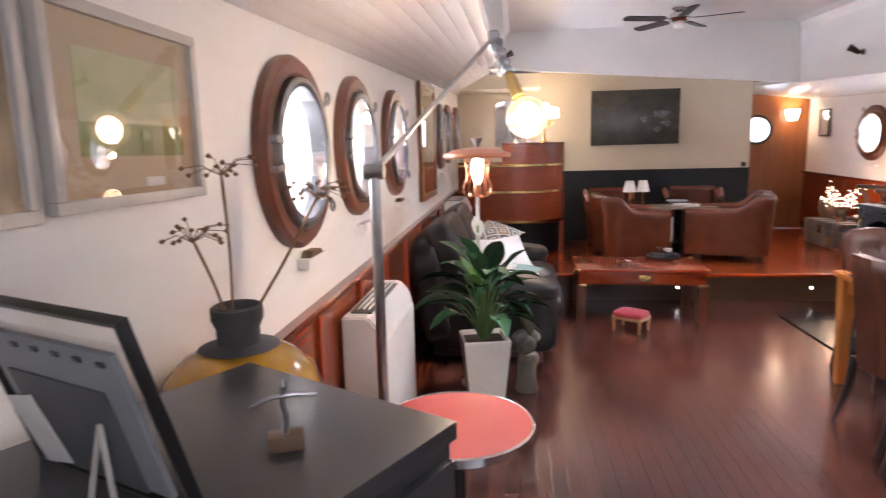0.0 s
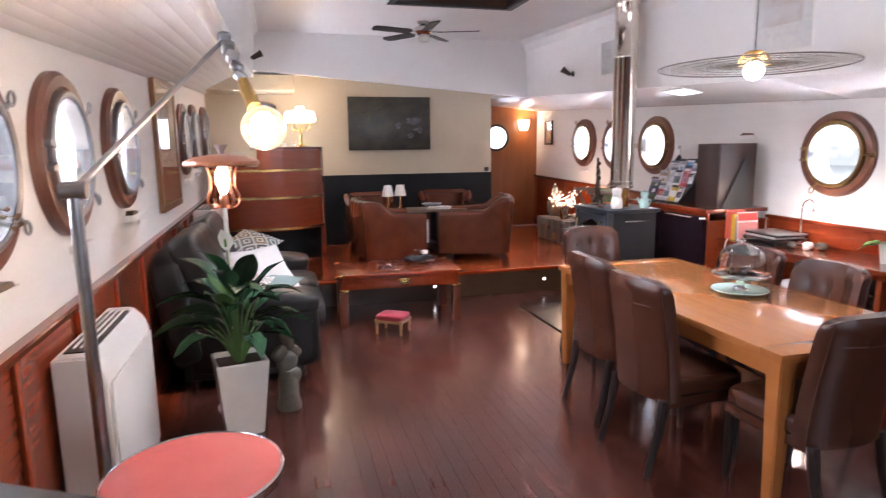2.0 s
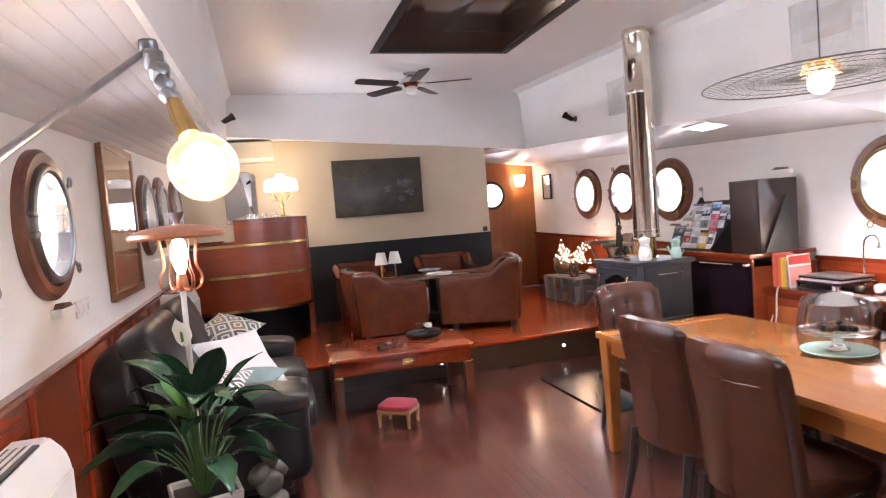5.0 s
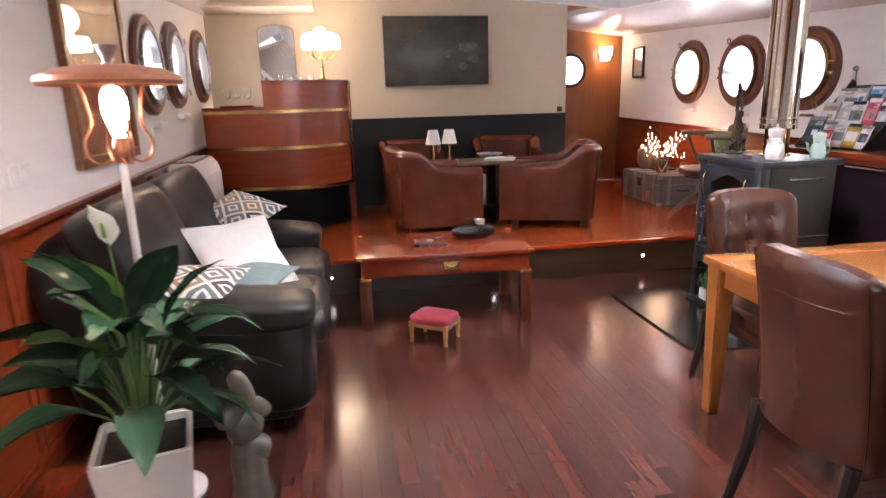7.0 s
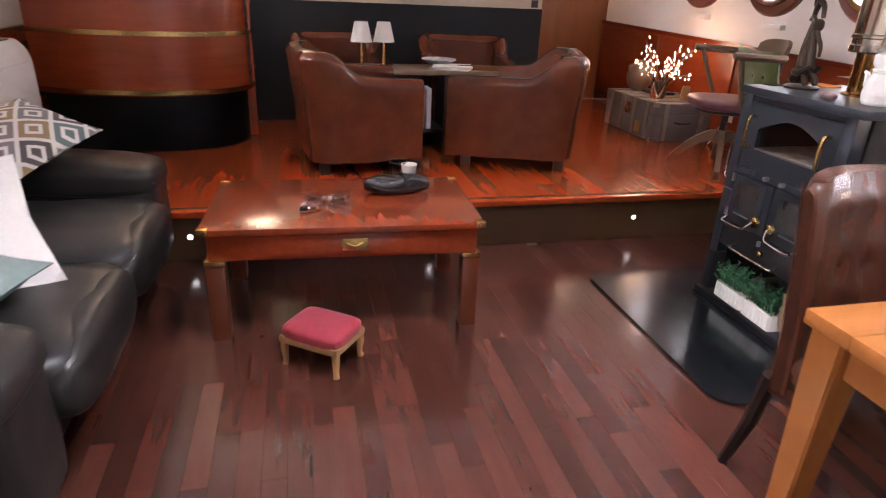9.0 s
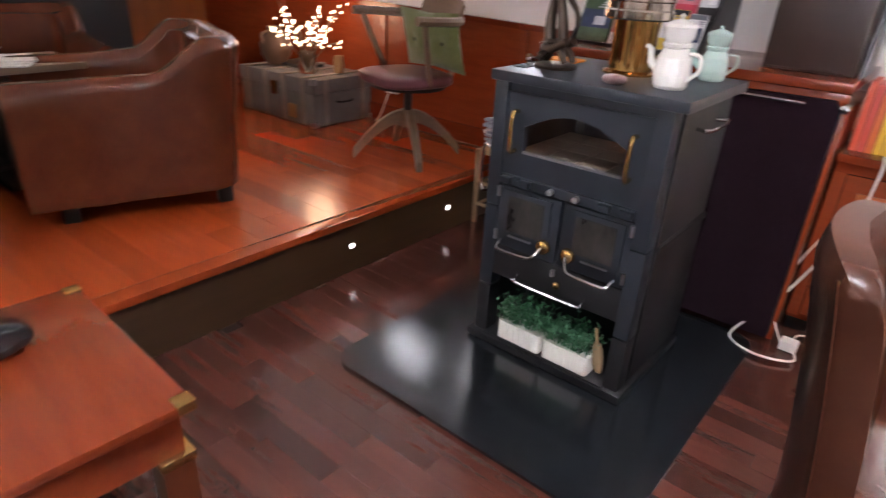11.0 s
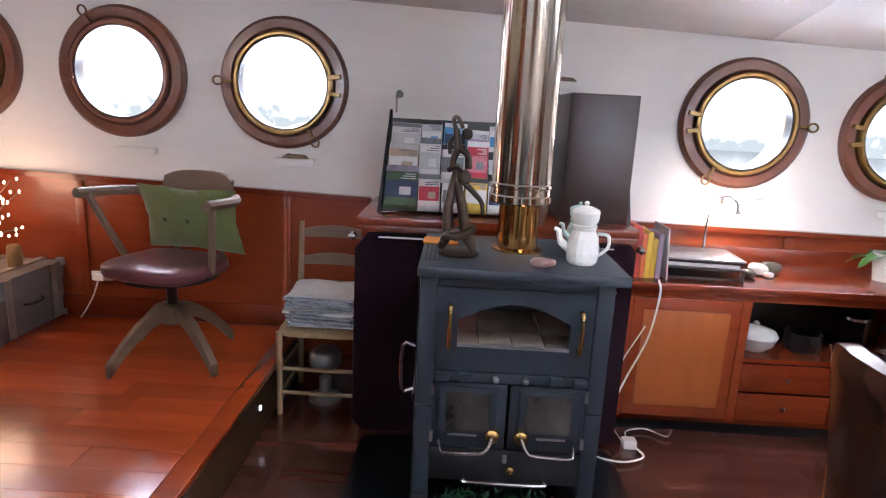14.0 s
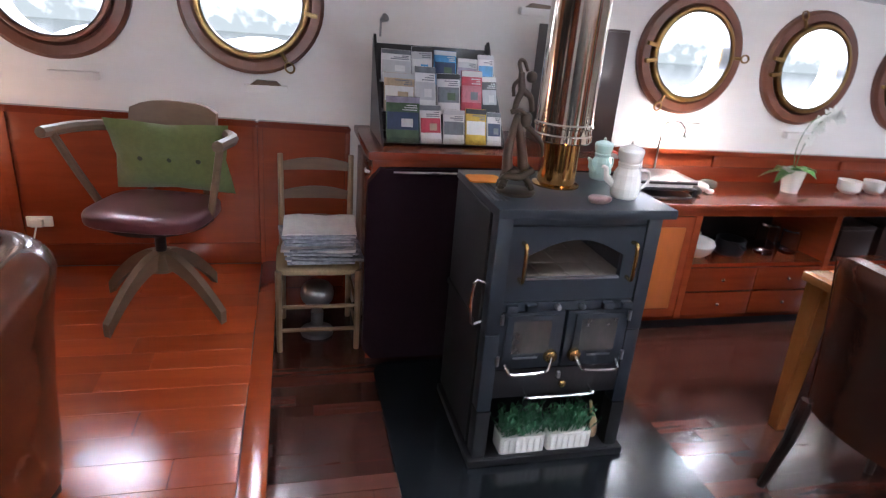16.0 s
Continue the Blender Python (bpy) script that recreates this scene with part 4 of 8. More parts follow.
def diamond_material(name, ground, cols):
    """Woven print of nested diamonds: pale lines round cells of changing colour."""
    m = bpy.data.materials.new(name)
    m.use_nodes = True
    nt = m.node_tree
    b = nt.nodes["Principled BSDF"]
    b.inputs["Roughness"].default_value = 0.85
    tc = nt.nodes.new("ShaderNodeTexCoord")
    mp = nt.nodes.new("ShaderNodeMapping")
    mp.inputs["Rotation"].default_value = (0, radians(45), 0)
    mp.inputs["Scale"].default_value = (8.6, 8.6, 8.6)
    flat = nt.nodes.new("ShaderNodeVectorMath")
    flat.operation = "MULTIPLY"
    flat.inputs[1].default_value = (1, 0, 1)
    frac = nt.nodes.new("ShaderNodeVectorMath")
    frac.operation = "FRACTION"
    cell = nt.nodes.new("ShaderNodeVectorMath")
    cell.operation = "FLOOR"
    mid = nt.nodes.new("ShaderNodeVectorMath")
    mid.operation = "SUBTRACT"
    mid.inputs[1].default_value = (0.5, 0, 0.5)
    ab = nt.nodes.new("ShaderNodeVectorMath")
    ab.operation = "ABSOLUTE"
    sp = nt.nodes.new("ShaderNodeSeparateXYZ")
    far = nt.nodes.new("ShaderNodeMath")
    far.operation = "MAXIMUM"
    ring = nt.nodes.new("ShaderNodeValToRGB")
    ring.color_ramp.interpolation = "CONSTANT"
    for pos, v in ((0.0, 0.0), (0.13, 1.0), (0.25, 0.0), (0.43, 1.0)):
        el = ring.color_ramp.elements.new(pos)
        el.color = (v, v, v, 1)
    ring.color_ramp.elements.remove(ring.color_ramp.elements[-1])
    wn = nt.nodes.new("ShaderNodeTexWhiteNoise")
    pick = nt.nodes.new("ShaderNodeValToRGB")
    pick.color_ramp.interpolation = "CONSTANT"
    for k, c in enumerate(cols):
        el = pick.color_ramp.elements.new(k / len(cols) + 0.001)
        el.color = (*c, 1)
    pick.color_ramp.elements.remove(pick.color_ramp.elements[-1])
    mx = nt.nodes.new("ShaderNodeMix")
    mx.data_type = "RGBA"
    mx.inputs["B"].default_value = (*ground, 1)
    nt.links.new(tc.outputs["Object"], flat.inputs[0])
    nt.links.new(flat.outputs[0], mp.inputs[0])
    nt.links.new(mp.outputs[0], frac.inputs[0])
    nt.links.new(mp.outputs[0], cell.inputs[0])
    nt.links.new(frac.outputs[0], mid.inputs[0])
    nt.links.new(mid.outputs[0], ab.inputs[0])
    nt.links.new(ab.outputs[0], sp.inputs[0])
    nt.links.new(sp.outputs["X"], far.inputs[0])
    nt.links.new(sp.outputs["Z"], far.inputs[1])
    nt.links.new(far.outputs[0], ring.inputs[0])
    nt.links.new(cell.outputs[0], wn.inputs["Vector"])
    nt.links.new(wn.outputs["Value"], pick.inputs[0])
    nt.links.new(ring.outputs["Color"], mx.inputs["Factor"])
    nt.links.new(pick.outputs["Color"], mx.inputs["A"])
    nt.links.new(mx.outputs["Result"], b.inputs["Base Color"])
    return m


M_DIAMOND = diamond_material("diamond_print", (0.66, 0.63, 0.58), ((0.085, 0.07, 0.068), (0.20, 0.18, 0.17), (0.30, 0.20, 0.10), (0.13, 0.17, 0.17)))


def pillow(x, y, z, rx, ry, rz, s, th, m, label):
    t = thing("cushion", label, "cushion", x, y, z, rz, rx=rx, ry=ry, group="cushions on the sofa")
    part("cover", cushion(s, th), m, t, sharp=70)
    part("piping", tube([(u * s / 2 * (1 - 0.1 * (1 - max(abs(u), abs(v)) * 1) - 0.0), 0, v * s / 2) for u, v in ((-1, -1), (0, -0.90), (1, -1), (0.90, 0), (1, 1), (0, 0.90), (-1, 1), (-0.90, 0))], 0.0035, 6, closed=True), m, t)
    return t


def leaning(ob, centre, across, up):
    """Sets a cushion by its middle and its two diagonals."""
    d1, d2 = Vector(across).normalized(), Vector(up).normalized()
    x = (d1 + d2).normalized()
    y = d1.cross(d2).normalized()
    z = x.cross(-y).normalized()
    ob.matrix_world = Matrix.Translation(centre) @ Matrix((x, -y, z)).transposed().to_4x4()
    return ob


leaning(pillow(0, 0, 0, 0, 0, 0, 0.41, 0.14, M_DIAMOND, "diamond-patterned cushion lying on the black sofa"), (-0.13, 5.0, 0.705), (0.45, 0.20, 0.03), (-0.055, 0.48, 0.18))
leaning(pillow(0, 0, 0, 0, 0, 0, 0.45, 0.15, M_WHITECLOTH, "plain white cushion leaning on the black sofa"), (-0.02, 4.13, 0.62), (0.53, -0.1, -0.33), (0.10, 0.36, 0.25))
pillow(-0.14, 3.64, 0.625, -84, 3, -8, 0.37, 0.11, M_DIAMOND, "diamond-patterned cushion lying on the sofa arm")
pillow(0.02, 3.93, 0.535, -78, 0, -30, 0.38, 0.12, M_TEALCLOTH, "grey green cushion under the white one")


# ---- club armchairs ----
def club_chair(x, y, rz, label, s=1.0, fore=0.40):
    """A tub armchair that faces +y; its rounded back is at -y."""
    t = thing("armchair", label, "armchair", x, y, ZP, rz, group="leather club chairs on the platform")
    b = bmesh.new()
    lev, th = 8, 0.10 * s
    wd, bk, fr, rc = 0.375 * s, 0.375 * s, fore * s, 0.16 * s
    # plan of the outer face: up one arm, round the back, down the other arm
    plan = [(wd, fr - k * (fr + bk - rc) / 14, 1.0, 0.0) for k in range(15)]
    for k in range(1, 9):
        a = radians(90 * k / 8)
        plan.append((wd - rc + rc * math.cos(a), -bk + rc - rc * math.sin(a), math.cos(a), -math.sin(a)))
    half = [(0.0, -bk, 0.0, -1.0)]
    plan += [((wd - rc) * (1 - k / 5), -bk, 0.0, -1.0) for k in range(1, 5)] + half
    plan += [(-px, py, -nx, ny) for px, py, nx, ny in reversed(plan[:-1])]
    def rise(py):
        """Height of the rim: high round the back, dropping in a curve to the arms."""
        k = min(1.0, max(0.0, (-py - 0.06 * s) / (0.20 * s)))
        return 0.575 + 0.135 * k * k * (3 - 2 * k) - 0.02 * max(0.0, py / fr)
    rows = []
    for px, py, nx, ny in plan:
        h = rise(py)
        lean = 0.035 * (h - 0.575) / 0.135
        row = [(px - nx * 0.02 * (1 - v / lev) + nx * lean * (v / lev) ** 2, py - ny * 0.02 * (1 - v / lev) + ny * lean * (v / lev) ** 2, 0.08 + (h - 0.13) * v / lev) for v in range(lev + 1)]
        for f in (0.03, 0.12, 0.3, 0.5, 0.7, 0.88, 0.97):
            d = th * f - lean
            row.append((px - nx * d, py - ny * d, h - 0.05 + 0.052 * math.sin(math.pi * f) ** 0.6))
        row += [(px - nx * th, py - ny * th, h - 0.05 - (h - 0.35) * v / 3) for v in range(4)]
        rows.append([b.verts.new(c) for c in row])
    for ca, cb in zip(rows, rows[1:]):
        for k in range(len(ca) - 1):
            b.faces.new((ca[k], cb[k], cb[k + 1], ca[k + 1]))
    for col in (rows[0], rows[-1]):
        b.faces.new(col)
    bmesh.ops.recalc_face_normals(b, faces=b.faces)
    for v in b.verts:
        v.co += 0.007 * noise.noise_vector(v.co * 7)
    part("shell", b, M_BROWNLEATHER, t, sharp=55)
    part("seat_cushion", pad(0.53 * s, (fore + 0.24) * s, 0.20, 6, 8, 0.12, 0.005, m=pose(0, (fore / 2 - 0.13) * s, 0.32)), M_BROWNLEATHER, t)
    part("base", box(-0.29 * s, 0.29 * s, -0.29 * s, (fore - 0.02) * s, 0.07, 0.24, 0.02), M_BROWNLEATHER, t)
    for sx in (-1, 1):
        for sy in (-1, 1):
            part("foot", box(sx * 0.28 * s - 0.03, sx * 0.28 * s + 0.03, sy * 0.28 * s - 0.03, sy * 0.28 * s + 0.03, 0.0, 0.085, 0.006), M_DARKLEG, t)
    return t


CLUB = "worn brown leather club armchair on the platform"
club_chair(2.385, 6.205, 71, CLUB, 1.07)
club_chair(1.33, 6.19, -82, CLUB, 1.0, 0.31)
club_chair(1.30, 7.13, 190, CLUB + " by the dado", 0.84)
club_chair(2.30, 7.17, 176, CLUB + " by the dado", 0.92)


def salon_table():
    t = thing("side_table", "dark low salon table with a shelf of books", "table", 1.76, 6.72, ZP)
    part("tabletop", box(-0.60, 0.60, -0.20, 0.20, 0.50, 0.53, 0.006), M_OLDWOOD, t)
    part("shelf", box(-0.22, 0.22, -0.19, 0.19, 0.10, 0.125), M_DARKLEG, t)
    for sx in (-1, 1):
        part("side_panel", box(sx * 0.22 - 0.012, sx * 0.22 + 0.012, -0.19, 0.19, 0.0, 0.50), M_DARKLEG, t)
    return t


salon_table()
for k in range(6):
    c = [(0.5, 0.5, 0.5), (0.6, 0.58, 0.52), (0.2, 0.2, 0.22), (0.55, 0.53, 0.5), (0.3, 0.16, 0.1), (0.6, 0.6, 0.6)][k]
    bk = thing("book", "upright book on the salon table shelf", "book", 1.62 + k * 0.048, 6.62, ZP + 0.125, group="books under the salon table")
    part("cover", box(-0.018, 0.018, -0.08, 0.08, 0, 0.24 + 0.02 * (k % 3), 0.003), plain("book_cover", c), bk)
    part("pages", box(-0.013, 0.013, -0.076, 0.083, 0.004, 0.236 + 0.02 * (k % 3)), M_PAPER, bk)


def table_lamp(x, y, z):
    t = thing("table_lamp", "small table lamp with a white shade and glass foot", "lamp", x, y, z, group="table lamps on the salon table")
    part("foot", lathe([(0.045, 0), (0.045, 0.01), (0.012, 0.02), (0.009, 0.18)], 18), M_BRASS, t)
    part("shade", lathe([(0.075, 0.17), (0.073, 0.175), (0.045, 0.30), (0.043, 0.30), (0.070, 0.172)], 24, cap=False), M_SHADE, t)
    return t


table_lamp(1.40, 6.66, ZP + 0.53)
table_lamp(1.56, 6.70, ZP + 0.53)
mg = thing("magazines", "small pile of magazines on the salon table", "magazines", 2.05, 6.66, ZP + 0.53)
for k in range(3):
    part("magazine", box(-0.11, 0.11, -0.14, 0.14, 0.008 * k, 0.008 * k + 0.0075), M_PAPER, mg, at=pose(0, 0, 0, 0, 0, 60 + 9 * k))
bw = thing("bowl", "patterned bowl lying on the salon table", "bowl", 1.98, 6.80, ZP + 0.53)
part("body", lathe([(0.04, 0), (0.13, 0.05), (0.125, 0.055), (0.035, 0.012)], 26), M_PAPERGREY, bw)


# ---- bar corner ----
def bar():
    t = thing("bar_counter", "curved mahogany bar counter with brass bands", "bar", 0, 0, ZP)
    # plan of the front: from the hull side, bulging forwards, to the tall end on the right
    front = curve_pts([(-0.62, 6.62), (-0.35, 6.50), (0.05, 6.44), (0.42, 6.52), (0.62, 6.74), (0.66, 7.0)], 6)
    front = [(p[0], p[1]) for p in [(v.x, v.y) for v in [Vector((a[0], a[1], 0)) for a in front]]]
    def band(pts, out, z0, z1, thick=0.05):
        b = bmesh.new()
        n = len(pts)
        rows = []
        for i, p in enumerate(pts):
            a, c = Vector(pts[max(0, i - 1)]), Vector(pts[min(n - 1, i + 1)])
            d = (c - a).normalized()
            nrm = Vector((d.y, -d.x))
            o = Vector(p) + nrm * out
            q = Vector(p) - nrm * thick
            rows.append([b.verts.new((o.x, o.y, z0)), b.verts.new((o.x, o.y, z1)), b.verts.new((q.x, q.y, z1)), b.verts.new((q.x, q.y, z0))])
        for r, s in zip(rows, rows[1:]):
            for k in range(4):
                b.faces.new((r[k], s[k], s[(k + 1) % 4], r[(k + 1) % 4]))
        b.faces.new(rows[0]), b.faces.new(rows[-1][::-1])
        return b
    cut = [p for p in front if p[0] > -0.10]
    part("front", band(front, 0.0, 0.36, 1.05), M_MAHOG, t)
    part("plinth", band(front, -0.05, 0.0, 0.36), M_BLACKPANEL, t, "black recessed plinth")
    part("upper_front", band(cut, 0.0, 1.05, 1.27), M_MAHOG, t)
    for z in (0.37, 0.72):
        part("brass_band", band(front, 0.014, z, z + 0.028), M_BRASS, t, "dull brass band")
    part("brass_band", band(front, 0.014, 1.03, 1.055), M_BRASS, t, "dull brass band")
    low = [p for p in front if p[0] <= -0.04]
    part("low_top", extrude_outline([(p[0], p[1] - 0.02) for p in low] + [(-0.04, 6.95), (-0.62, 6.95)], 1.056, 1.085), M_MAHOG_H, t)
    part("high_top", extrude_outline([(p[0] * 1.01, p[1] - 0.02) for p in cut] + [(0.68, 7.1), (0.45, 7.16), (-0.10, 6.95)], 1.271, 1.30), M_MAHOG_H, t)
    part("end_post", box(0.60, 0.665, 6.95, 7.05, 0.0, 1.27, 0.01), M_MAHOG, t)
    return t


bar()


def candelabra():
    t = thing("candelabra", "gilt candelabra lamp with glowing white shades", "lamp", 0.42, 6.98, ZP + 1.30)
    part("stem", lathe([(0.06, 0), (0.06, 0.012), (0.02, 0.03), (0.012, 0.10), (0.02, 0.13), (0.010, 0.16), (0.010, 0.34)], 20), M_BRASS, t)
    for k in range(5):
        a = 2 * math.pi * k / 5 + 0.3
        c, s = math.cos(a), math.sin(a)
        part("arm", tube(curve_pts([(0, 0, 0.22), (0.06 * c, 0.06 * s, 0.19), (0.12 * c, 0.12 * s, 0.23), (0.125 * c, 0.125 * s, 0.28)], 4), 0.005, 6), M_BRASS, t)
        part("shade", lathe([(0.052, -0.02), (0.062, 0.0), (0.060, 0.06), (0.042, 0.105), (0.040, 0.105), (0.057, 0.06), (0.050, -0.018)], 20, cap=False, m=pose(0.125 * c, 0.125 * s, 0.315)), M_SHADEGLOW, t, "glowing pleated shade")
        part("crystal_drop", lathe([(0.002, 0), (0.007, 0.02), (0.002, 0.04)], 8, m=pose(0.10 * c, 0.10 * s, 0.15)), M_GLASS, t)
    part("shade", lathe([(0.052, -0.02), (0.062, 0.0), (0.060, 0.06), (0.042, 0.105), (0.040, 0.105), (0.057, 0.06), (0.050, -0.018)], 20, cap=False, m=pose(0, 0, 0.37)), M_SHADEGLOW, t, "glowing pleated shade")
    return t


candelabra()
for k, (x, y) in enumerate(((-0.42, 6.75), (-0.33, 6.70), (-0.38, 6.84), (-0.25, 6.78))):
    g = thing("wine_glass", "clear wine glass on the bar tray", "glass", x, y, ZP + 1.093, group="glasses on the bar")
    part("bowl", lathe([(0.028, 0), (0.028, 0.003), (0.004, 0.006), (0.004, 0.06), (0.03, 0.09), (0.034, 0.13), (0.028, 0.16), (0.026, 0.16), (0.032, 0.13), (0.027, 0.092), (0.002, 0.065)], 18, cap=False), M_GLASS, g)
tr = thing("tray", "round silver tray on the bar", "tray", -0.35, 6.77, ZP + 1.086)
part("dish", lathe([(0.14, 0), (0.155, 0.012), (0.152, 0.013), (0.138, 0.004)], 30), M_CHROME, tr)
for k, x in enumerate((0.06, 0.14, 0.22, 0.32)):
    g = thing("candle_jar", "small glass candle jar on the bar top", "candle", x, 6.66 + 0.03 * (k % 2), ZP + 1.301, group="candle jars on the bar")
    part("jar", lathe([(0.022, 0), (0.024, 0.05), (0.022, 0.05), (0.020, 0.004)], 14, cap=False), M_GLASS, g)
    part("candle", lathe([(0.018, 0.003), (0.018, 0.025)], 12), M_WHITECER, g)

mi = thing("wall_mirror", "arched wall mirror behind the bar", "mirror", -0.02, YTV - 0.022, 1.84)
arch = [(-0.17, -0.30), (0.17, -0.30)] + [(0.17 * math.cos(radians(a)), 0.22 + 0.06 * math.sin(radians(a))) for a in range(0, 181, 15)]
part("glass", extrude_outline(arch, 0.0, 0.008, axis="y"), M_MIRROR, mi)
part("back_board", extrude_outline([(u * 1.05, v * 1.03) for u, v in arch], 0.009, 0.019, axis="y"), M_GILT, mi)

# ---- canvas on the end wall ----
cv = thing("wall_canvas", "dark unframed canvas with a night river scene and patches of reflection", "painting", 1.595, YTV - 0.004, 1.855)
part("stretcher", box(-0.55, 0.55, -0.045, 0, -0.345, 0.345, 0.004), M_CANVAS, cv)
# lighter patches put the room's reflections on the canvas as colour
rc = random.Random(21)
for k in range(9):
    r = rc.random
    w, h = 0.03 + 0.10 * r(), 0.015 + 0.05 * r()
    x, z = -0.42 + 0.84 * r(), -0.25 + 0.48 * r()
    part("reflection_patch", extrude_outline([(x + w * math.cos(a) * (0.7 + 0.5 * r()), z + h * math.sin(a) * (0.7 + 0.5 * r())) for a in [q * math.pi / 5 for q in range(10)]], -0.0475 - 0.0001 * k, -0.0455, axis="y"), M_CANVASLIGHT if x > 0.1 else M_CANVASGREEN, cv)
sk = thing("wall_socket", "small black socket on the end wall", "socket", 2.96, YTV - 0.002, 1.23)
part("plate", box(-0.03, 0.03, -0.012, 0, -0.03, 0.03, 0.004), M_BLACKPLASTIC, sk)

# ---- passage lamp, small picture ----
wl = thing("wall_lamp", "frosted wall lamp on the wooden bulkhead", "lamp", 3.93, YB - 0.002, 1.87)
part("back_plate", box(-0.05, 0.05, -0.02, 0, -0.07, 0.07, 0.005), M_BRASS, wl)
part("shade", lathe([(0.05, -0.08), (0.08, 0.0), (0.085, 0.08), (0.08, 0.08), (0.045, -0.076)], 24, cap=False, m=pose(0, -0.10, 0)), M_SHADEGLOW, wl)
part("arm", tube([(0, -0.018, -0.04), (0, -0.06, -0.06), (0, -0.10, -0.07)], 0.008, 8), M_BRASS, wl)


def picture(name, label, x, y, z, rz, w, h, frame_w, m_frame, m_inner, depth=0.025, mount=0.0, art=None):
    """Faces -y when rz is 0; the origin is the middle of its back."""
    t = thing(name, label, "picture", x, y, z, rz)
    for q in ((-w / 2, w / 2, h / 2 - frame_w, h / 2), (-w / 2, w / 2, -h / 2, -h / 2 + frame_w), (-w / 2, -w / 2 + frame_w, -h / 2 + frame_w, h / 2 - frame_w), (w / 2 - frame_w, w / 2, -h / 2 + frame_w, h / 2 - frame_w)):
        part("frame_bar", box(q[0], q[1], -depth, 0, q[2], q[3], 0.004), m_frame, t)
    part("mount" if art else "print", box(-w / 2 + frame_w, w / 2 - frame_w, -depth * 0.5, -0.002, -h / 2 + frame_w, h / 2 - frame_w), m_inner, t)
    if art:
        part("print", box(-w / 2 + frame_w + mount, w / 2 - frame_w - mount, -depth * 0.5 - 0.003, -depth * 0.5 - 0.0005, -h / 2 + frame_w + mount * 1.3, h / 2 - frame_w - mount), art, t)
        part("print_low", box(-w / 2 + frame_w + mount, w / 2 - frame_w - mount, -depth * 0.5 - 0.005, -depth * 0.5 - 0.0035, -h / 2 + frame_w + mount * 1.3, -h / 2 + frame_w + mount * 1.3 + h * 0.17), M_ARTLOW if art is M_ART else m_inner, t)
        part("caption_card", box(-0.03 + 0.1 * w, 0.03 + 0.1 * w, -depth * 0.5 - 0.003, -depth * 0.5 - 0.0005, -h / 2 + frame_w + 0.012, -h / 2 + frame_w + 0.03), M_PAPER, t)
    g = part("glass", box(-w / 2 + frame_w, w / 2 - frame_w, -depth * 0.8, -depth * 0.8 + 0.002, -h / 2 + frame_w, h / 2 - frame_w), M_GLASS, t)
    g.visible_shadow = False
    return t


picture("framed_picture", "landscape print in a silver grey frame with beige mount", XL + 0.003, 0.458, 1.575, 90, 0.47, 0.355, 0.022, M_SILVERFRAME, M_MAT, mount=0.055, art=M_ART)
picture("framed_picture", "landscape print in a silver grey frame with beige mount", XL + 0.003, -0.04, 1.57, 90, 0.46, 0.36, 0.022, M_SILVERFRAME, M_MAT, mount=0.055, art=M_ART)
picture("framed_picture", "tall red print in a brown gilt frame behind glass", XL + 0.003, 4.46, 1.575, 90, 0.86, 0.96, 0.05, M_GILTFRAME, mat("red_and_cream_print", (0.42, 0.28, 0.16), 0.5, second=(0.30, 0.08, 0.03), scale=(3, 3, 5), mix=0.25), 0.035)
picture("framed_picture", "small dark-framed pale print on the white hull side", XR - 0.003, 8.12, 1.74, -90, 0.26, 0.36, 0.022, M_BLACKPLASTIC, M_PAPER)
PALE = mat("pale_watercolour", (0.60, 0.60, 0.60), 0.5, second=(0.52, 0.44, 0.38), scale=(6, 6, 6), mix=0.3)
for y, z, w, h in ((2.87, 2.345, 0.46, 0.43), (4.77, 2.36, 0.24, 0.31)):
    pc = picture("framed_picture", "pale watercolour print under glass on the roof side", 0, 0, 0, 0, w, h, 0.010, M_CREAMLAC, M_PAPER, 0.015, mount=0.07, art=PALE)
    pc.matrix_world = pose(edge_right(y) - 0.036, y, z, 0, -2.5, 5.1) @ pose(0, 0, 0, 0, 0, -90)


